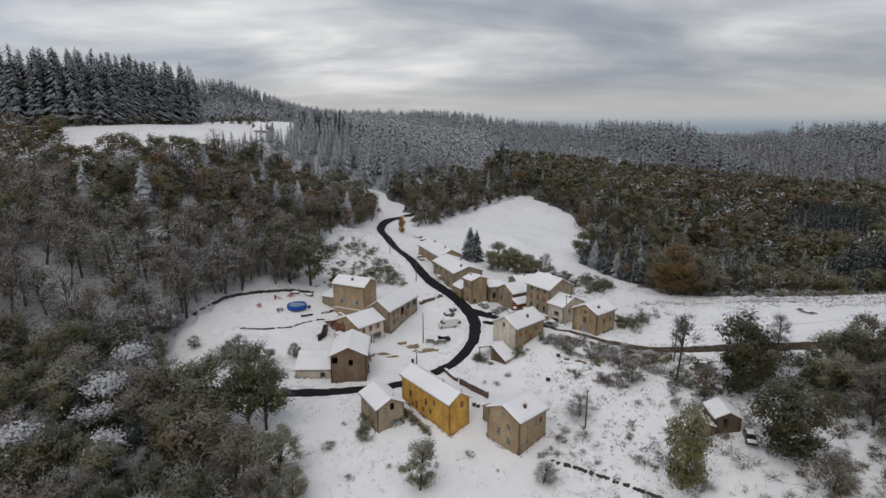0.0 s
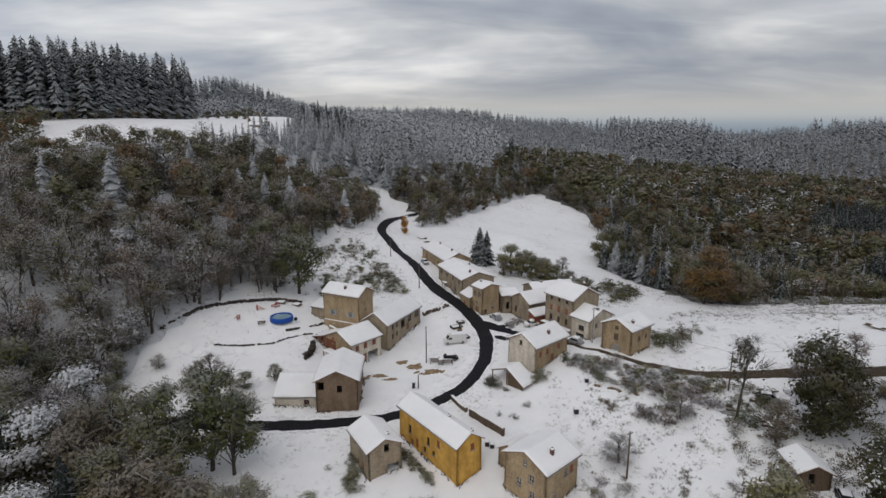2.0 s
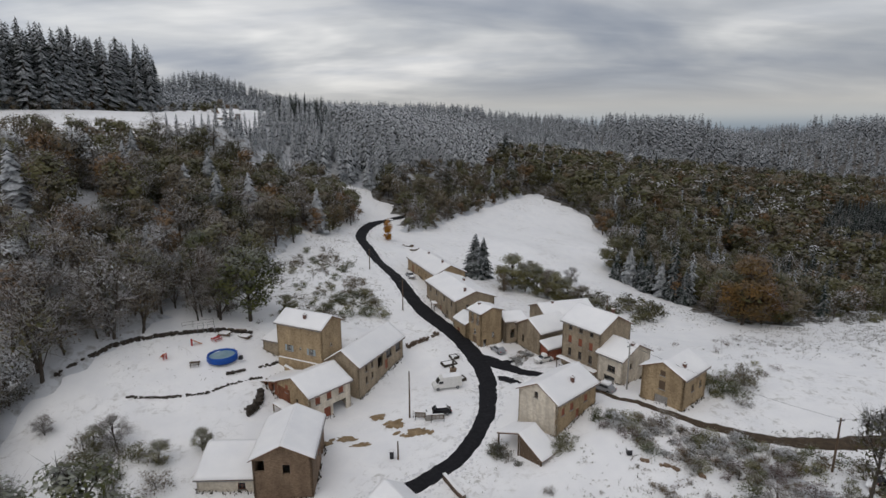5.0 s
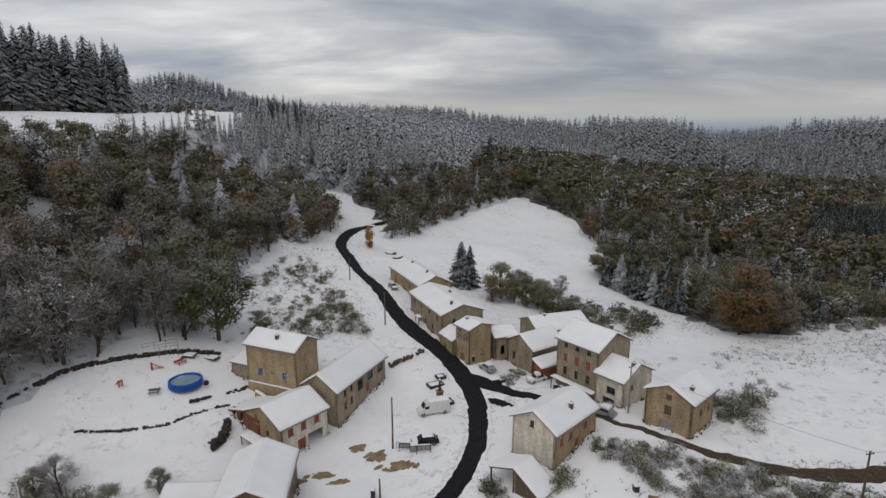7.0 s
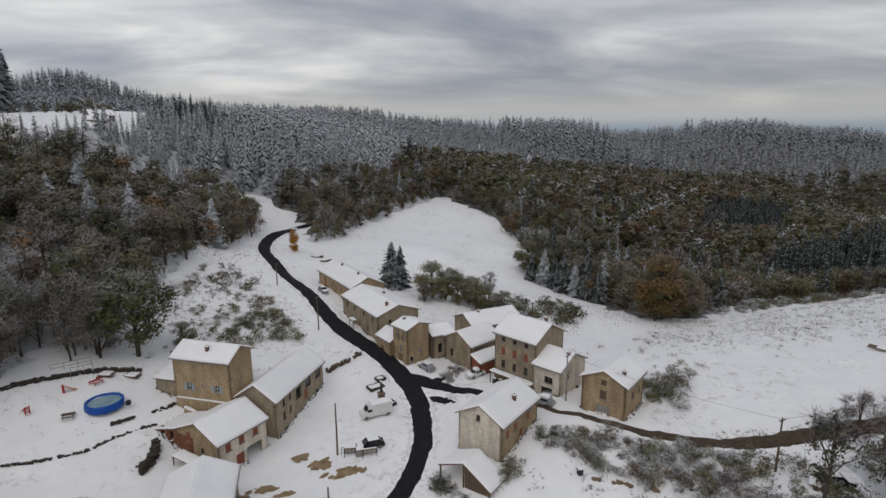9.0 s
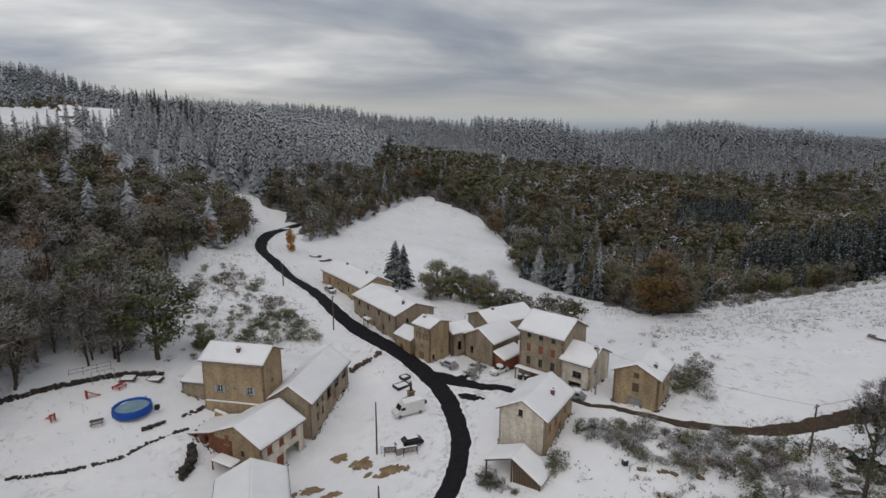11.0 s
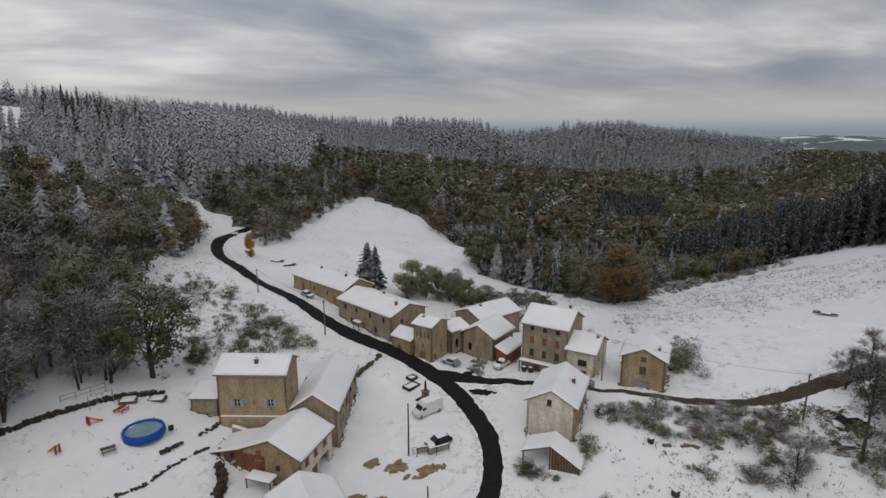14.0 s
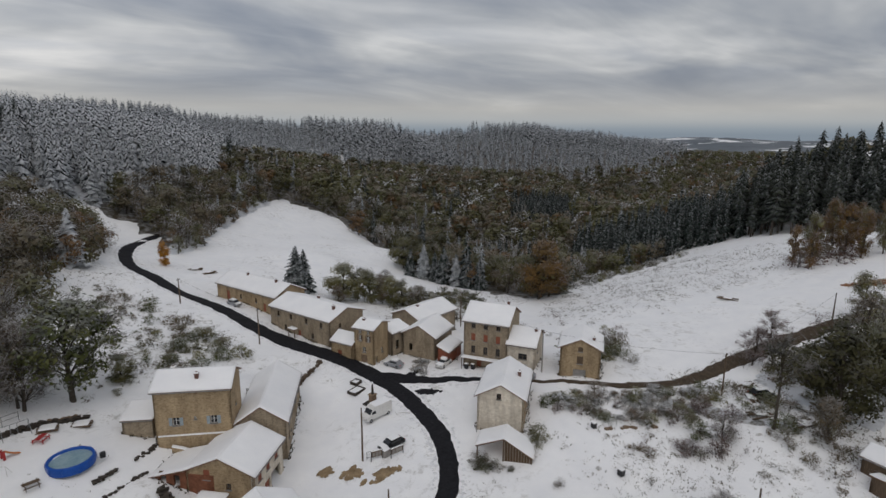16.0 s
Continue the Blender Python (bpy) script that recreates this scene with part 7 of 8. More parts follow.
bench("picnic_table", "weathered picnic table under snow in the garden", "table", (-46.0, 146.4), 15, WOOD)
bench("picnic_table", "red garden table near the pool", "table", (-45.2, 155.0), 60, RED_PLASTIC)


def log_pile(name, label, at, yaw, n, seed, long=2.6):
    rng = np.random.default_rng(seed)
    thing = tagged(empty(name, pose(at[0], at[1], ground_z(*at) - 0.05, 0, 0, yaw)), label, "log pile")
    for k in range(n):
        bm = bmesh.new()
        y, z, t = rng.uniform(-0.9, 0.9), 0.12 + 0.16 * (k % 3), rng.normal(0, 0.25)
        tube(bm, [(-long / 2, y - t, z), (0, y, z + 0.05), (long / 2, y + t, z)], (0.13, 0.14, 0.11), 6)
        part("log", bm, WOOD, thing)
    bm = bmesh.new()
    snow_slab(bm, [(-1.0, -0.7, 0.5), (1.0, -0.8, 0.48), (-1.0, 0.7, 0.5), (1.0, 0.8, 0.48)], 0.2, seed * 1.0, 8, 8)
    part("snow_layer", bm, ROOF_SNOW, thing)


log_pile("log_pile", "dark logs and branches half under snow in the garden", (-40.6, 158.0), -15, 7, 1)
log_pile("log_pile", "stacked boards under snow behind the pool", (-44.5, 157.4), -10, 7, 2)
log_pile("log_pile", "pile of felled branches on the field's edge", (-8.5, 236), 30, 9, 3, 4.0)
log_pile("log_pile", "broken branches in the snow above the farmhouse", (-11.5, 241), -20, 7, 4, 4.0)
log_pile("log_pile", "old timber lying below the lane", (59.5, 114.8), 10, 7, 5, 3.0)
log_pile("log_pile", "dark scrap timber beside the lane trees", (55, 111.6), 40, 6, 6, 3.0)
log_pile("log_pile", "fallen trunks in the snow below the lane", (50.5, 107.8), -30, 4, 7, 4.0)
log_pile("log_pile", "dark fallen branches lying on the snowy meadow", (99, 141), -65, 5, 9, 5.0)
log_pile("log_pile", "fallen trunk on the lower slope", (53.5, 102.4), -10, 4, 8, 4.0)

# ---------------------------------------------------------------- vehicles


def vehicle(label, category, at, yaw, paint, long=4.1, wide=1.7, high=1.45, van=False, snow=0.16):
    """A parked car or van on its wheels, nose along its own -x."""
    thing = tagged(empty(category.replace(" ", "_"), pose(at[0], at[1], ground_z(*at) + 0.02, 0, 0, yaw)), label, category)
    L, W = long / 2, wide / 2

    def prism(pts, w0, w1, bevel):
        bm = bmesh.new()
        zs = [p[1] for p in pts]
        lo, hi = min(zs), max(zs)
        wd = lambda z: w0 + (w1 - w0) * (z - lo) / (hi - lo)
        a = [bm.verts.new((x, -wd(z), z)) for x, z in pts]
        b = [bm.verts.new((x, wd(z), z)) for x, z in pts]
        bm.faces.new(a)
        bm.faces.new(b[::-1])
        for i in range(len(pts)):
            j = (i + 1) % len(pts)
            bm.faces.new((a[j], a[i], b[i], b[j]))
        bmesh.ops.recalc_face_normals(bm, faces=bm.faces)
        bmesh.ops.bevel(bm, geom=bm.edges[:], offset=bevel, segments=2, affect="EDGES")
        return bm

    if van:
        part("body", prism([(-L, 0.35), (-L, 0.95), (-L + 0.75, 1.25), (-L + 1.45, high - 0.1), (-L + 1.9, high), (L, high), (L, 0.35)], W, W * 0.92, 0.06), paint, thing)
        glass = [(-L + 0.80, 1.28), (-L + 1.42, high - 0.22), (-L + 1.47, high - 0.20), (-L + 0.85, 1.26)]
    else:
        part("body", prism([(-L, 0.30), (-L + 0.05, 0.70), (-L + 1.05, 0.88), (L - 0.5, 0.92), (L, 0.80), (L, 0.30)], W, W * 0.94, 0.06), paint, thing)
        part("cabin", prism([(-L + 0.95, 0.86), (-L + 1.6, high - 0.05), (-L + 1.9, high), (L - 0.9, high - 0.02), (L - 0.25, 0.9)], W * 0.93, W * 0.74, 0.06), paint, thing)
        glass = [(-L + 1.02, 0.93), (-L + 1.58, high - 0.10), (-L + 1.62, high - 0.10), (-L + 1.08, 0.91)]
    bm = bmesh.new()
    va = [bm.verts.new((x - 0.03, -W * 0.78, z + 0.02)) for x, z in glass]
    vb = [bm.verts.new((x - 0.03, W * 0.78, z + 0.02)) for x, z in glass]
    bm.faces.new(va)
    bm.faces.new(vb[::-1])
    for i in range(4):
        bm.faces.new((va[(i + 1) % 4], va[i], vb[i], vb[(i + 1) % 4]))
    part("windscreen", bm, GLASS, thing)
    for sgn in (-1, 1):
        bm = bmesh.new()
        if van:
            box(bm, -L + 1.0, sgn * W * 0.955 - 0.012, 1.28, -L + 1.85, sgn * W * 0.955 + 0.012, 1.78)
        else:
            box(bm, -L + 1.55, sgn * W * 0.86 - 0.03, 0.98, L - 0.9, sgn * W * 0.86 + 0.03, high - 0.16)
        part("side_window", bm, GLASS, thing)
        bm = bmesh.new()
        box(bm, -L - 0.015, sgn * W * 0.62 - 0.16, 0.62, -L + 0.08, sgn * W * 0.62 + 0.16, 0.78, 0.02)
        part("headlight", bm, ZINC, thing, "clear headlight")
        bm = bmesh.new()
        box(bm, L - 0.06, sgn * W * 0.8 - 0.10, 0.62, L + 0.015, sgn * W * 0.8 + 0.10, 0.85, 0.02)
        part("tail_light", bm, RED_PLASTIC, thing, "red tail light")
        for x in (-L + 0.8, L - 0.85):
            bm = bmesh.new()
            bmesh.ops.create_cone(bm, cap_ends=True, segments=18, radius1=0.32, radius2=0.32, depth=0.22, matrix=Matrix.Translation((x, sgn * (W - 0.10), 0.32)) @ Matrix.Rotation(math.pi / 2, 4, "X"))
            bmesh.ops.bevel(bm, geom=[e for e in bm.edges if len(e.link_faces) == 2 and e.calc_face_angle() > 1], offset=0.03, segments=1, affect="EDGES")
            wheel = part("wheel", bm, RUBBER, thing)
            bm = bmesh.new()
            bmesh.ops.create_cone(bm, cap_ends=True, segments=14, radius1=0.19, radius2=0.17, depth=0.25, matrix=Matrix.Translation((x, sgn * (W - 0.09), 0.32)) @ Matrix.Rotation(math.pi / 2, 4, "X"))
            part("rim", bm, ZINC, wheel)
    if snow:
        bm = bmesh.new()
        if van:
            snow_slab(bm, [(-L + 1.9, -W * 0.88, high), (L - 0.02, -W * 0.88, high), (-L + 1.9, W * 0.88, high), (L - 0.02, W * 0.88, high)], snow, 1.0, 12, 8)
        else:
            snow_slab(bm, [(-L + 1.75, -W * 0.70, high), (L - 0.85, -W * 0.70, high), (-L + 1.75, W * 0.70, high), (L - 0.85, W * 0.70, high)], snow, 1.0, 10, 8)
            snow_slab(bm, [(-L + 0.1, -W * 0.85, 0.72), (-L + 1.0, -W * 0.85, 0.89), (-L + 0.1, W * 0.85, 0.72), (-L + 1.0, W * 0.85, 0.89)], snow * 0.8, 2.0, 8, 8)
        part("snow_layer", bm, ROOF_SNOW, thing)
    return thing


vehicle("white panel van parked in the snow beside the road", "van", (1.3, 146.9), 14, WHITE_PAINT, 5.5, 2.0, 2.45, True, 0.10)
vehicle("black estate car parked under thin snow", "car", (-0.2, 138.6), 10, BLACK_PAINT, 4.4, 1.75, 1.45, False, 0.08)
vehicle("grey car half buried in snow at the street corner", "car", (12.6, 161.6), -60, SILVER_PAINT, 4.0, 1.7, 1.45, False, 0.32)
vehicle("white car covered with snow before the barn", "car", (21.6, 156.6), 25, WHITE_PAINT, 4.0, 1.7, 1.45, False, 0.36)
vehicle("car covered with deep snow beside the small white house", "car", (29.2, 140.4), -45, SILVER_PAINT, 4.2, 1.7, 1.5, False, 0.4)
vehicle("grey car parked by the upper farmhouse", "car", (-8.6, 204.6), 112, SILVER_PAINT, 4.1, 1.7, 1.45, False, 0.16)
vehicle("black car among the trees below the lane", "car", (57.5, 111.2), 160, BLACK_PAINT, 4.3, 1.75, 1.45, False, 0.1)
vehicle("dark car in the snow beside the hut", "car", (53.4, 85.4), 70, BLACK_PAINT, 4.2, 1.75, 1.45, False, 0.14)

# ---------------------------------------------------------------- poles, cables and roadside things


def utility_pole(label, at, high, turn=0.0, mat=WOOD, arm=True):
    z = ground_z(*at)
    thing = tagged(empty("utility_pole", pose(at[0], at[1], z - 0.3, 0, 0, turn)), label, "utility pole")
    bm = bmesh.new()
    tube(bm, [(0, 0, 0), (0.02, 0, high * 0.5), (0.0, 0.02, high + 0.3)], (0.16, 0.135, 0.10), 8)
    part("shaft", bm, mat, thing)
    if arm:
        bm = bmesh.new()
        box(bm, -0.6, -0.05, high - 0.15, 0.6, 0.05, high - 0.05, 0.01)
        part("crossarm", bm, DARK_METAL, thing)
        for x in (-0.5, 0.5):
            bm = bmesh.new()
            tube(bm, [(x, 0, high - 0.05), (x, 0, high + 0.14)], (0.05, 0.03), 8)
            part("insulator", bm, ZINC, thing)
    return (at[0], at[1], z + high - 0.2)


utility_pole("tall dark wooden pole in the snowy yard", (-5.35, 138.4), 8.8, 10, WOOD, False)
P2 = utility_pole("wooden utility pole beside the upper road", (-20.5, 205.6), 6.2, 40)
P3 = utility_pole("wooden utility pole at the road's edge", (-9.2, 180.4), 8.0, 50)
P4 = utility_pole("concrete utility pole between two houses", (33.2, 140.0), 8.6, 30, CEMENT)
P5 = utility_pole("leaning wooden utility pole by the lane", (52.4, 115.3), 7.9, 10)
utility_pole("wooden utility pole below the farmhouse", (27.8, 96.4), 8.2, 30)
P7 = utility_pole("utility pole behind the tall village house", (41.0, 178), 9.5, 20)
P8 = utility_pole("utility pole far along the lane", (98, 117), 6.2, 10)
utility_pole("short dark post beside the yard", (-6.6, 127.5), 3.2, 0, WOOD, False)


def cable(a, b, sag):
    bm = bmesh.new()
    pts = [(a[0] + (b[0] - a[0]) * f, a[1] + (b[1] - a[1]) * f, a[2] + (b[2] - a[2]) * f - 4 * sag * f * (1 - f)) for f in np.linspace(0, 1, 13)]
    tube(bm, pts, [0.018] * len(pts), 4)
    me = bpy.data.meshes.new("cable")
    bm.to_mesh(me)
    bm.free()
    me.materials.append(DARK_METAL)
    tagged(new("cable", me), "thin dark overhead cable between the poles", "cable", "overhead cables")


cable(P2, P3, 0.7)
cable(P4, P5, 0.8)
cable(P5, P8, 0.9)
cable(P4, P7, 0.8)


def memorial(at, yaw):
    """A stone memorial column on steps, with a railing round its bed."""
    thing = tagged(empty("memorial", pose(at[0], at[1], ground_z(*at) - 0.1, 0, 0, yaw)), "stone memorial column on snowy steps beside the road", "memorial")
    for name, s, z0, z1 in (("step", 1.3, 0, 0.3), ("step", 1.0, 0.3, 0.55), ("pedestal", 0.5, 0.55, 1.9), ("cornice", 0.62, 1.9, 2.05)):
        bm = bmesh.new()
        box(bm, -s, -s, z0, s, s, z1, 0.03)
        part(name, bm, STONE_DARK if name != "step" else DARK_STONE, thing)
    bm = bmesh.new()
    tube(bm, [(0, 0, 2.05), (0, 0, 3.2), (0, 0, 4.1)], (0.27, 0.22, 0.12), 6)
    part("obelisk", bm, DARK_STONE, thing)
    bm = bmesh.new()
    bmesh.ops.create_uvsphere(bm, u_segments=10, v_segments=8, radius=0.2, matrix=Matrix.Translation((0, 0, 4.2)))
    part("snow_cap", bm, ROOF_SNOW, thing)


memorial((2.6, 151.0), 20)


def planter(label, at, yaw, lx, ly):
    thing = tagged(empty("planter", pose(at[0], at[1], ground_z(*at) - 0.05, 0, 0, yaw)), label, "planter")
    for x0, y0, x1, y1 in ((-lx, -ly, lx, -ly + 0.2), (-lx, ly - 0.2, lx, ly), (-lx, -ly + 0.2, -lx + 0.2, ly - 0.2), (lx - 0.2, -ly + 0.2, lx, ly - 0.2)):
        bm = bmesh.new()
        box(bm, x0, y0, 0, x1, y1, 0.55, 0.02)
        part("kerb", bm, DARK_STONE, thing)
    bm = bmesh.new()
    snow_slab(bm, [(-lx + 0.2, -ly + 0.2, 0.3), (lx - 0.2, -ly + 0.2, 0.3), (-lx + 0.2, ly - 0.2, 0.3), (lx - 0.2, ly - 0.2, 0.3)], 0.2, lx, 8, 8)
    part("snow_layer", bm, ROOF_SNOW, thing)


planter("stone-edged flower bed full of snow", (1.9, 156.4), 25, 1.5, 1.0)
planter("stone-edged bed beside the memorial", (3.6, 149.9), 25, 1.4, 0.9)
planter("small stone-edged bed beside the road", (3.0, 159.0), 25, 0.9, 0.8)


def railing(label, at, yaw, long, high=1.3, panels=3):
    thing = tagged(empty("railing", pose(at[0], at[1], ground_z(*at) - 0.05, 0, 0, yaw)), label, "railing")
    for k in range(panels + 1):
        bm = bmesh.new()
        x = long * k / panels
        tube(bm, [(x, 0, 0), (x, 0, high + 0.1)], (0.045, 0.04), 6)
        part("post", bm, DARK_METAL, thing)
    for z in (0.35, high * 0.65, high):
        bm = bmesh.new()
        tube(bm, [(0, 0, z), (long, 0, z)], (0.028, 0.028), 6)
        part("rail", bm, DARK_METAL, thing)


railing("dark metal railing in the snowy yard", (-4.7, 138.2), -8, 3.0)


def notice_board(label, at, yaw, wide, high):
    """A board on two posts under a small snow crest, with rows of unreadable notices."""
    thing = tagged(empty("notice_board", pose(at[0], at[1], ground_z(*at) - 0.1, 0, 0, yaw)), label, "notice board")
    for x in (-wide / 2, wide / 2):
        bm = bmesh.new()
        tube(bm, [(x, 0, 0), (x, 0, high)], (0.06, 0.055), 6)
        part("post", bm, DARK_METAL, thing)
    bm = bmesh.new()
    box(bm, -wide / 2 + 0.06, -0.04, high * 0.42, wide / 2 - 0.06, 0.04, high - 0.04, 0.01)
    panel_ob = part("panel", bm, WOOD, thing)
    for k in range(3):
        bm = bmesh.new()
        x = -wide / 2 + 0.2 + k * (wide - 0.3) / 3
        box(bm, x, -0.055, high * 0.5, x + (wide - 0.6) / 3, -0.043, high * 0.88)
        part("notice", bm, CEMENT, panel_ob, "faded notice sheet")
    bm = bmesh.new()
    snow_slab(bm, [(-wide / 2, -0.09, high), (wide / 2, -0.09, high), (-wide / 2, 0.09, high), (wide / 2, 0.09, high)], 0.1, wide, 8, 4, 0.06)
    part("snow_cap", bm, ROOF_SNOW, thing)


notice_board("wooden notice board on two posts in the snowy yard", (-3.4, 137.4), -6, 1.8, 1.7)
notice_board("grey notice board on metal posts beside the parked car", (-0.4, 136.4), 4, 2.2, 1.6)


def bin_box(label, at, yaw, w, d, h, mat):
    thing = tagged(empty("bin", pose(at[0], at[1], ground_z(*at) - 0.03, 0, 0, yaw)), label, "bin")
    bm = bmesh.new()
    box(bm, -w / 2, -d / 2, 0.06, w / 2, d / 2, h * 0.9, 0.03)
    part("body", bm, mat, thing)
    bm = bmesh.new()
    box(bm, -w / 2 - 0.03, -d / 2 - 0.04, h * 0.9, w / 2 + 0.03, d / 2 + 0.03, h, 0.03)
    lid = part("lid", bm, mat, thing)
    bm = bmesh.new()
    snow_slab(bm, [(-w / 2, -d / 2, h), (w / 2, -d / 2, h), (-w / 2, d / 2, h), (w / 2, d / 2, h)], 0.12, w, 5, 5, 0.1)
    part("snow_cap", bm, ROOF_SNOW, lid)


bin_box("grey wheeled bin with snow on its lid", (-1.9, 137.3), 10, 1.2, 0.9, 1.2, CEMENT)
bin_box("dark bin standing in the snow by the road", (-7.6, 127.8), 0, 0.6, 0.6, 1.3, DARK_METAL)
bin_box("dark wheeled bin before the tall house", (24.2, 152.2), 20, 0.6, 0.7, 1.1, DARK_METAL)
bin_box("dark wheeled bin beside its twin", (25.1, 151.2), 20, 0.6, 0.7, 1.1, DARK_METAL)
bin_box("black compost bin on the slope", (23.6, 113.2), 0, 0.8, 0.8, 1.0, DARK_METAL)
bin_box("black compost bin below the white house", (27.6, 122.0), 0, 0.7, 0.7, 0.9, DARK_METAL)
bin_box("dark barrel behind the yellow house", (6.6, 105.6), 0, 0.7, 0.7, 0.9, DARK_METAL)
bin_box("dark barrel beside its twin", (7.4, 105.0), 0, 0.7, 0.7, 0.8, DARK_METAL)

# ---------------------------------------------------------------- sheds and far farm


def open_shed():
    """The open shed that leans on the white house: posts, beams and a lopsided snow roof."""
    yaw = math.degrees(math.atan2(DIAG[1], DIAG[0])) - 90
    thing = tagged(empty("open_shed", pose(13.4, 127.0, -8.0, 0, 0, yaw)), "open-fronted wooden shed with a lopsided snow roof", "shed")
    E = {(-4.3): 4.3, 0.0: 6.0, 4.6: 3.3}
    y0, y1 = -2.1, 2.2
    for (xa, za), (xb, zb) in (((-4.3, E[-4.3]), (0.0, E[0.0])), ((4.6, E[4.6]), (0.0, E[0.0]))):
        bm = bmesh.new()
        lo = [bm.verts.new(v) for v in ((xa, y0, za), (xa, y1, za), (xb, y1, zb), (xb, y0, zb))]
        hi = [bm.verts.new((v.co.x, v.co.y, v.co.z + 0.12)) for v in lo]
        bm.faces.new(lo)
        bm.faces.new(hi[::-1])
        for i in range(4):
            bm.faces.new((lo[i], hi[i], hi[(i + 1) % 4], lo[(i + 1) % 4]))
        roof = part("roof", bm, TILE, thing)
        bm = bmesh.new()
        snow_slab(bm, [(xa, y0, za + 0.125), (xa, y1, za + 0.125), (xb, y0, zb + 0.125), (xb, y1, zb + 0.125)], 0.3, xa, 12, 12)
        part("snow_layer", bm, ROOF_SNOW, roof)
    for x, y in ((-4.0, -1.9), (-4.0, 2.0), (0, -1.9), (0.0, 2.0), (4.2, -1.9), (4.2, 2.0)):
        bm = bmesh.new()
        box(bm, x - 0.1, y - 0.1, 0, x + 0.1, y + 0.1, (E[-4.3] if x < -1 else E[0.0] if x < 1 else E[4.6]) + 0.05, 0.01)
        part("post", bm, WOOD, thing)
    for x0, x1, z0, z1 in ((-4.2, 0, E[-4.3] - 0.05, E[0.0] - 0.05), (0, 4.4, E[0.0] - 0.05, E[4.6] - 0.05)):
        bm = bmesh.new()
        tube(bm, [(x0, -1.95, z0), (x1, -1.95, z1)], (0.1, 0.1), 4)
        part("beam", bm, WOOD, thing)
    bm = bmesh.new()
    for k in range(10):
        box(bm, 0.2 + k * 0.42, -1.85, 0.0, 0.58 + k * 0.42, -1.80, E[0.0] - 0.2 - 0.26 * k * 0.42 / 0.42 * 0.98)
    part("boarding", bm, WOOD, thing)


open_shed()
build_house("small dark brown timber hut with a snow roof", (51.0, 90.6), (0.08, 0.997), 4.4, 5.2, -0.1, 1.0, -6, WOOD, [("S", "open", 0.4, -1.9, 0.9, 1.7)], style=(WOOD, WOOD), name="hut", category="hut", over=(0.35, 0.3))
build_house("low timber shelter under snow beside the hut", (47.4, 89.6), (0.08, 0.997), 2.4, 3.2, -1.7, -1.1, -7, WOOD, [("S", "open", 0.5, -2.9, 1.4, 1.4)], mono=True, name="shelter", category="shelter", over=(0.2, 0.2))
build_house("distant farmhouse with a snow roof on the upper meadow", (-119, 368), (0.8, 0.6), 7, 11, 51.6, 54.0, 44, STONE_DARK, [("E", "window", 0.3, 49.5, 1.0, 1.2), ("E", "window", 0.7, 49.5, 1.0, 1.2)])
build_house("distant low barn with a snow roof on the upper meadow", (-117, 359), (0.9, 0.3), 6, 9, 49.2, 51.0, 42, STONE_GREY, name="barn", category="barn")

# gallery roof along the tall village house and the loggia roof of the farm building
def canopy(label, at, way, long, deep, z, mat=TILE):
    yaw = math.degrees(math.atan2(way[1], way[0]))
    thing = tagged(empty("canopy", pose(at[0], at[1], z, 0, 0, yaw)), label, "canopy")
    bm = bmesh.new()
    box(bm, -long / 2, -deep, -0.25, long / 2, 0, -0.13)
    roof = part("roof", bm, mat, thing)
    bm = bmesh.new()
    snow_slab(bm, [(-long / 2, -deep, -0.125), (long / 2, -deep, -0.125), (-long / 2, 0, -0.125), (long / 2, 0, -0.125)], 0.24, long, 12, 6)
    part("snow_layer", bm, ROOF_SNOW, roof)
    for x in (-long / 2 + 0.12, long / 2 - 0.12):
        bm = bmesh.new()
        box(bm, x - 0.07, -deep + 0.1, -3.2, x + 0.07, -deep + 0.24, -0.25)
        part("post", bm, WOOD, thing)


canopy("narrow snow-covered gallery roof along the tall house", (26.9, 149.7), (0.576, -0.817), 9.4, 1.1, -1.2)
canopy("small snow-covered roof before the red loggia", (-26.6, 138.2), (0.755, -0.656), 4.0, 1.8, -3.4)
canopy("small tiled door canopy with snow on the roadside house", (-1.0, 182.5), (0.373, -0.928), 2.2, 1.0, 0.6)
thicket("slope_twigs", [(36, 112), (50, 110), (56, 100), (52, 92), (40, 96), (34, 104)], 2.2, 101, 0.5, 1.4, "low snowy twigs and brambles on the slope", [SNOWY_SORT, RUST_SORT, OLIVE_SORT], 0.55)
thicket("bank_brambles", [(-46, 176), (-36, 172), (-30, 166), (-40, 164), (-48, 168)], 2.4, 102, 0.5, 1.6, "brambles and dead ferns under the trees above the garden", [SNOWY_SORT, GREEN_SORT, OLIVE_SORT], 0.6)
thicket("crest_brambles", [(60, 150), (80, 146), (110, 148), (120, 160), (100, 172), (70, 166)], 4.2, 103, 0.35, 0.9, "low dead brambles showing through the meadow snow", [SNOWY_SORT, RUST_SORT], 0.35)
LANE_WOOD = [(60, 104), (60, 111), (64, 116), (80, 116), (100, 107), (108, 96), (92, 82), (80, 88), (68, 94), (62, 97)]
forest_floor("lane_undergrowth", LANE_WOOD, 2.5)
thicket("lane_brush", [(52, 104), (55, 111), (62, 116), (80, 116), (100, 107), (104, 92), (80, 74), (62, 66), (58, 74), (62, 84), (58, 96)], 3.2, 104, 0.9, 3.2, "brown and olive brush under the trees below the lane", [OLIVE_SORT, GREEN_SORT, RUST_SORT, DARK_SORT], 0.75)
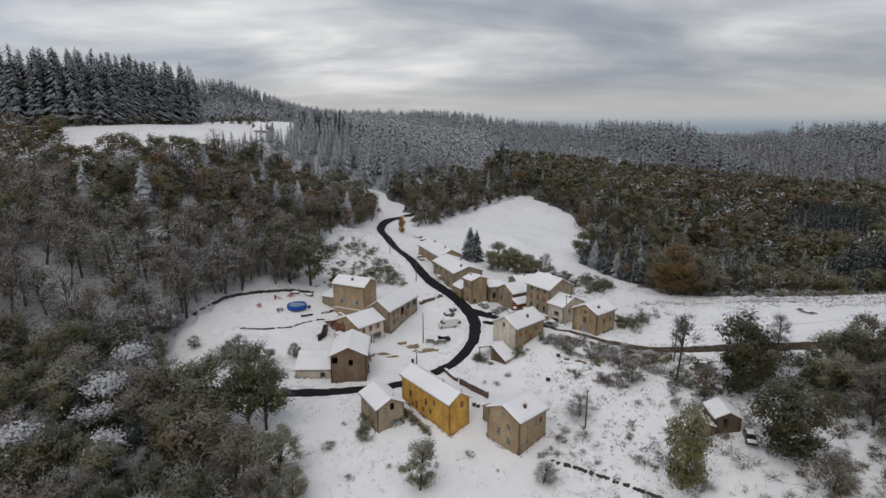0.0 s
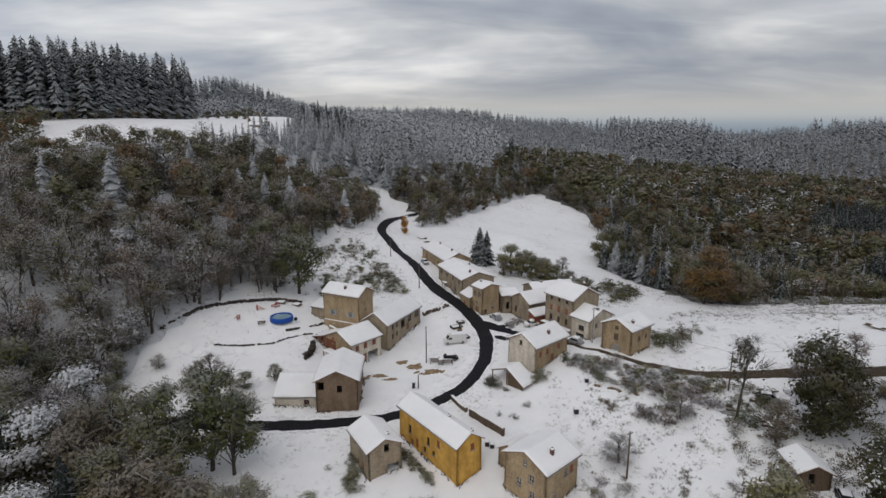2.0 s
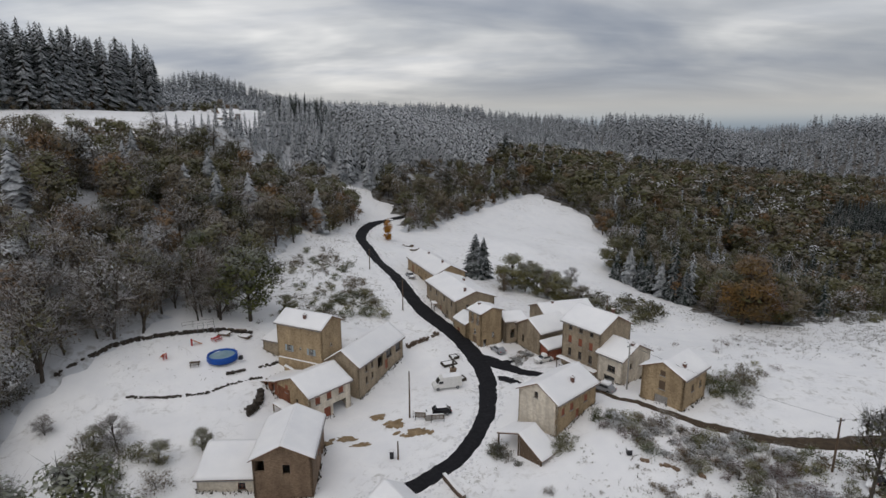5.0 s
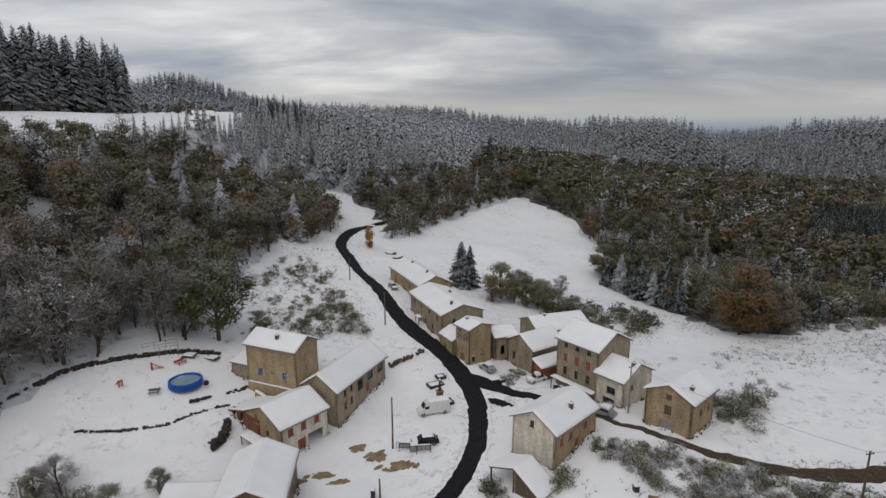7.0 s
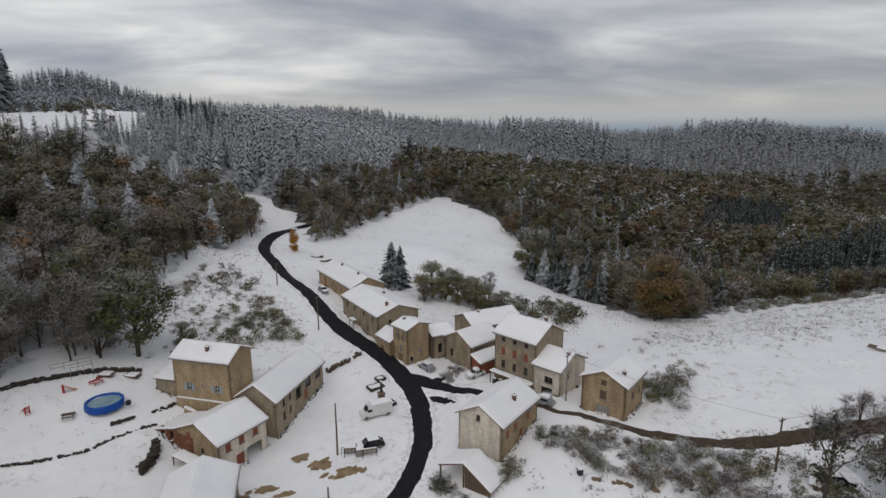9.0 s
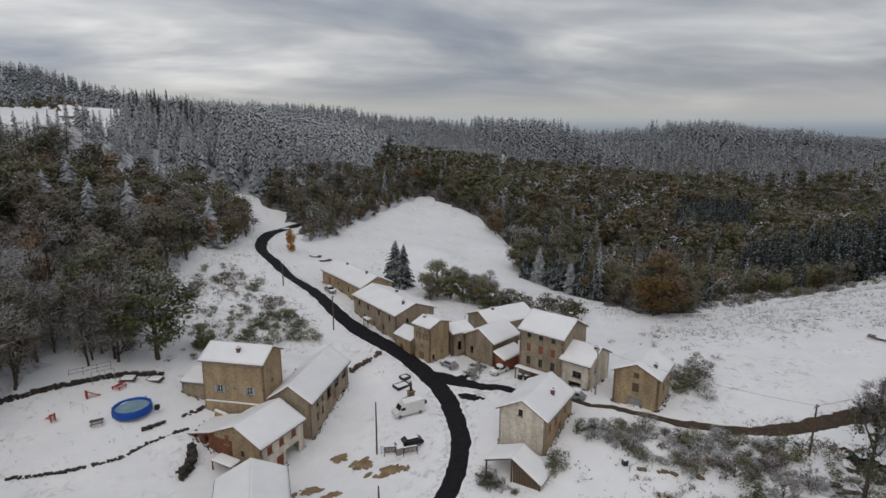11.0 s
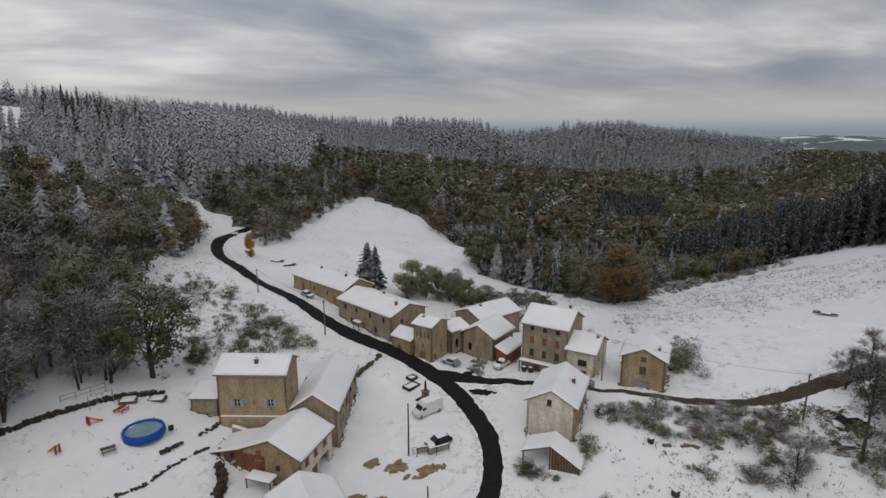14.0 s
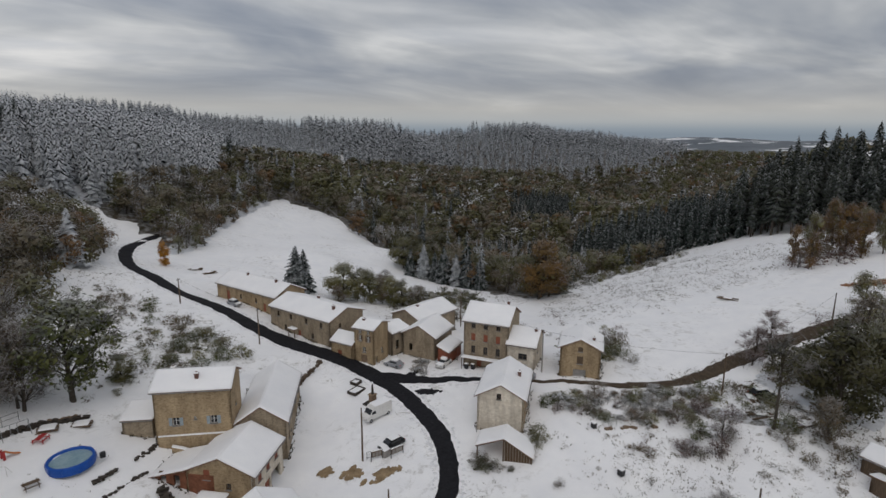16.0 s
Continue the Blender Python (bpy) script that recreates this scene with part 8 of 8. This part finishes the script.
thicket("hedge_foot", [(24, 124), (34, 116), (44, 110), (50, 112), (48, 106), (36, 108), (26, 116)], 2.0, 105, 0.5, 1.7, "low snowy brush and dead stems below the hedge", [SNOWY_SORT, OLIVE_SORT, RUST_SORT], 0.5)
thicket("foot_brush", [(44, 100), (60, 96), (78, 92), (90, 80), (74, 62), (52, 64), (40, 70), (34, 90)], 2.5, 109, 0.8, 2.8, "grey bare brush in the snow at the foot of the slope", [SNOWY_SORT, SNOWY_SORT, RUST_SORT, OLIVE_SORT], 0.62)
thicket("lower_brush", [(30, 106), (46, 100), (44, 84), (30, 78), (20, 84), (24, 98)], 3.0, 106, 0.4, 1.5, "scattered bare brush on the lower slope", [SNOWY_SORT, RUST_SORT, OLIVE_SORT], 0.6)
thicket("lane_bank_brush", [(47, 119.5), (56, 118.5), (61, 112), (59, 102), (54, 97), (51, 106), (46, 112)], 2.0, 107, 0.9, 2.6, "olive-brown brush with snow on the bank below the lane", [YELLOW_SORT, OLIVE_SORT, SNOWY_SORT, HIGH_SORT], 0.7)
thicket("rear_brush", [(40, 142), (46, 150), (58, 152), (66, 146), (58, 138), (48, 146)], 2.6, 108, 0.6, 2.0, "dead brush in the snow behind the square house", [SNOWY_SORT, YELLOW_SORT, RUST_SORT], 0.5)

# knee-high dead stems and grass clumps that break the snow
CLUMPS = [leafy_arrays(_r2, 14, 0.075, 34, 6, 0.75, 0.05, 0.22, limbs=False) for _ in range(6)]


def clumps(name, label, poly, gap, seed, lo, hi, leaf, twig, keep=0.2):
    p = sow(poly, gap, seed, 0.9)
    rng = np.random.default_rng(seed)
    ok = wave(p[:, 0], p[:, 1], 9.0, seed * 0.3) + 0.8 * wave(p[:, 0], p[:, 1], 3.0, seed * 0.7) + rng.normal(0, 0.35, len(p)) > keep
    p = p[ok]
    ob = forest(name, label, p, rng.uniform(lo, hi, len(p)), CLUMPS, [leaf, BARK, twig], seed, (0.8, 1.6))
    ob["category"] = "weeds"


MEADOW = [(56, 153), (80, 151), (105, 150), (130, 146), (160, 142), (190, 160), (214, 196), (200, 226), (160, 220), (120, 206), (90, 194), (66, 176)]
clumps("meadow_clumps", "grey-brown dead weeds in patches over the snowy meadow", MEADOW, 1.7, 111, 0.4, 1.5, DEAD_GRASS, TWIG_DARK, 0.28)
clumps("meadow_dark_clumps", "dark rusty weeds scattered over the snowy meadow", MEADOW, 4.6, 112, 0.5, 1.4, TWIG_RUST, TWIG_DARK, 0.25)
clumps("slope_clumps", "dead stems and brambles breaking the snow below the lane", [(16, 124), (30, 121), (46, 113), (58, 104), (60, 92), (52, 76), (30, 72), (14, 80), (22, 96), (18, 110)], 1.45, 113, 0.35, 1.25, LEAF, TWIG_DARK, -0.15)
clumps("bank_clumps", "dead grass and stems on the bank over the road", [(-46, 224), (-32, 228), (-24, 206), (-12, 182), (-16, 168), (-36, 166), (-44, 190)], 1.7, 114, 0.35, 1.0, DEAD_GRASS, TWIG, 0.1)
clumps("lower_clumps", "dead stems standing in the snow below the houses", [(-30, 112), (-14, 110), (-6, 94), (8, 90), (14, 80), (-10, 72), (-30, 80)], 2.6, 115, 0.3, 0.9, DEAD_GRASS, TWIG_DARK, 0.15)
clumps("field_clumps", "weeds at the foot of the snowy field", [(22, 190), (48, 180), (84, 194), (86, 214), (60, 220), (30, 210)], 2.0, 116, 0.4, 1.1, DEAD_GRASS, TWIG, 0.15)
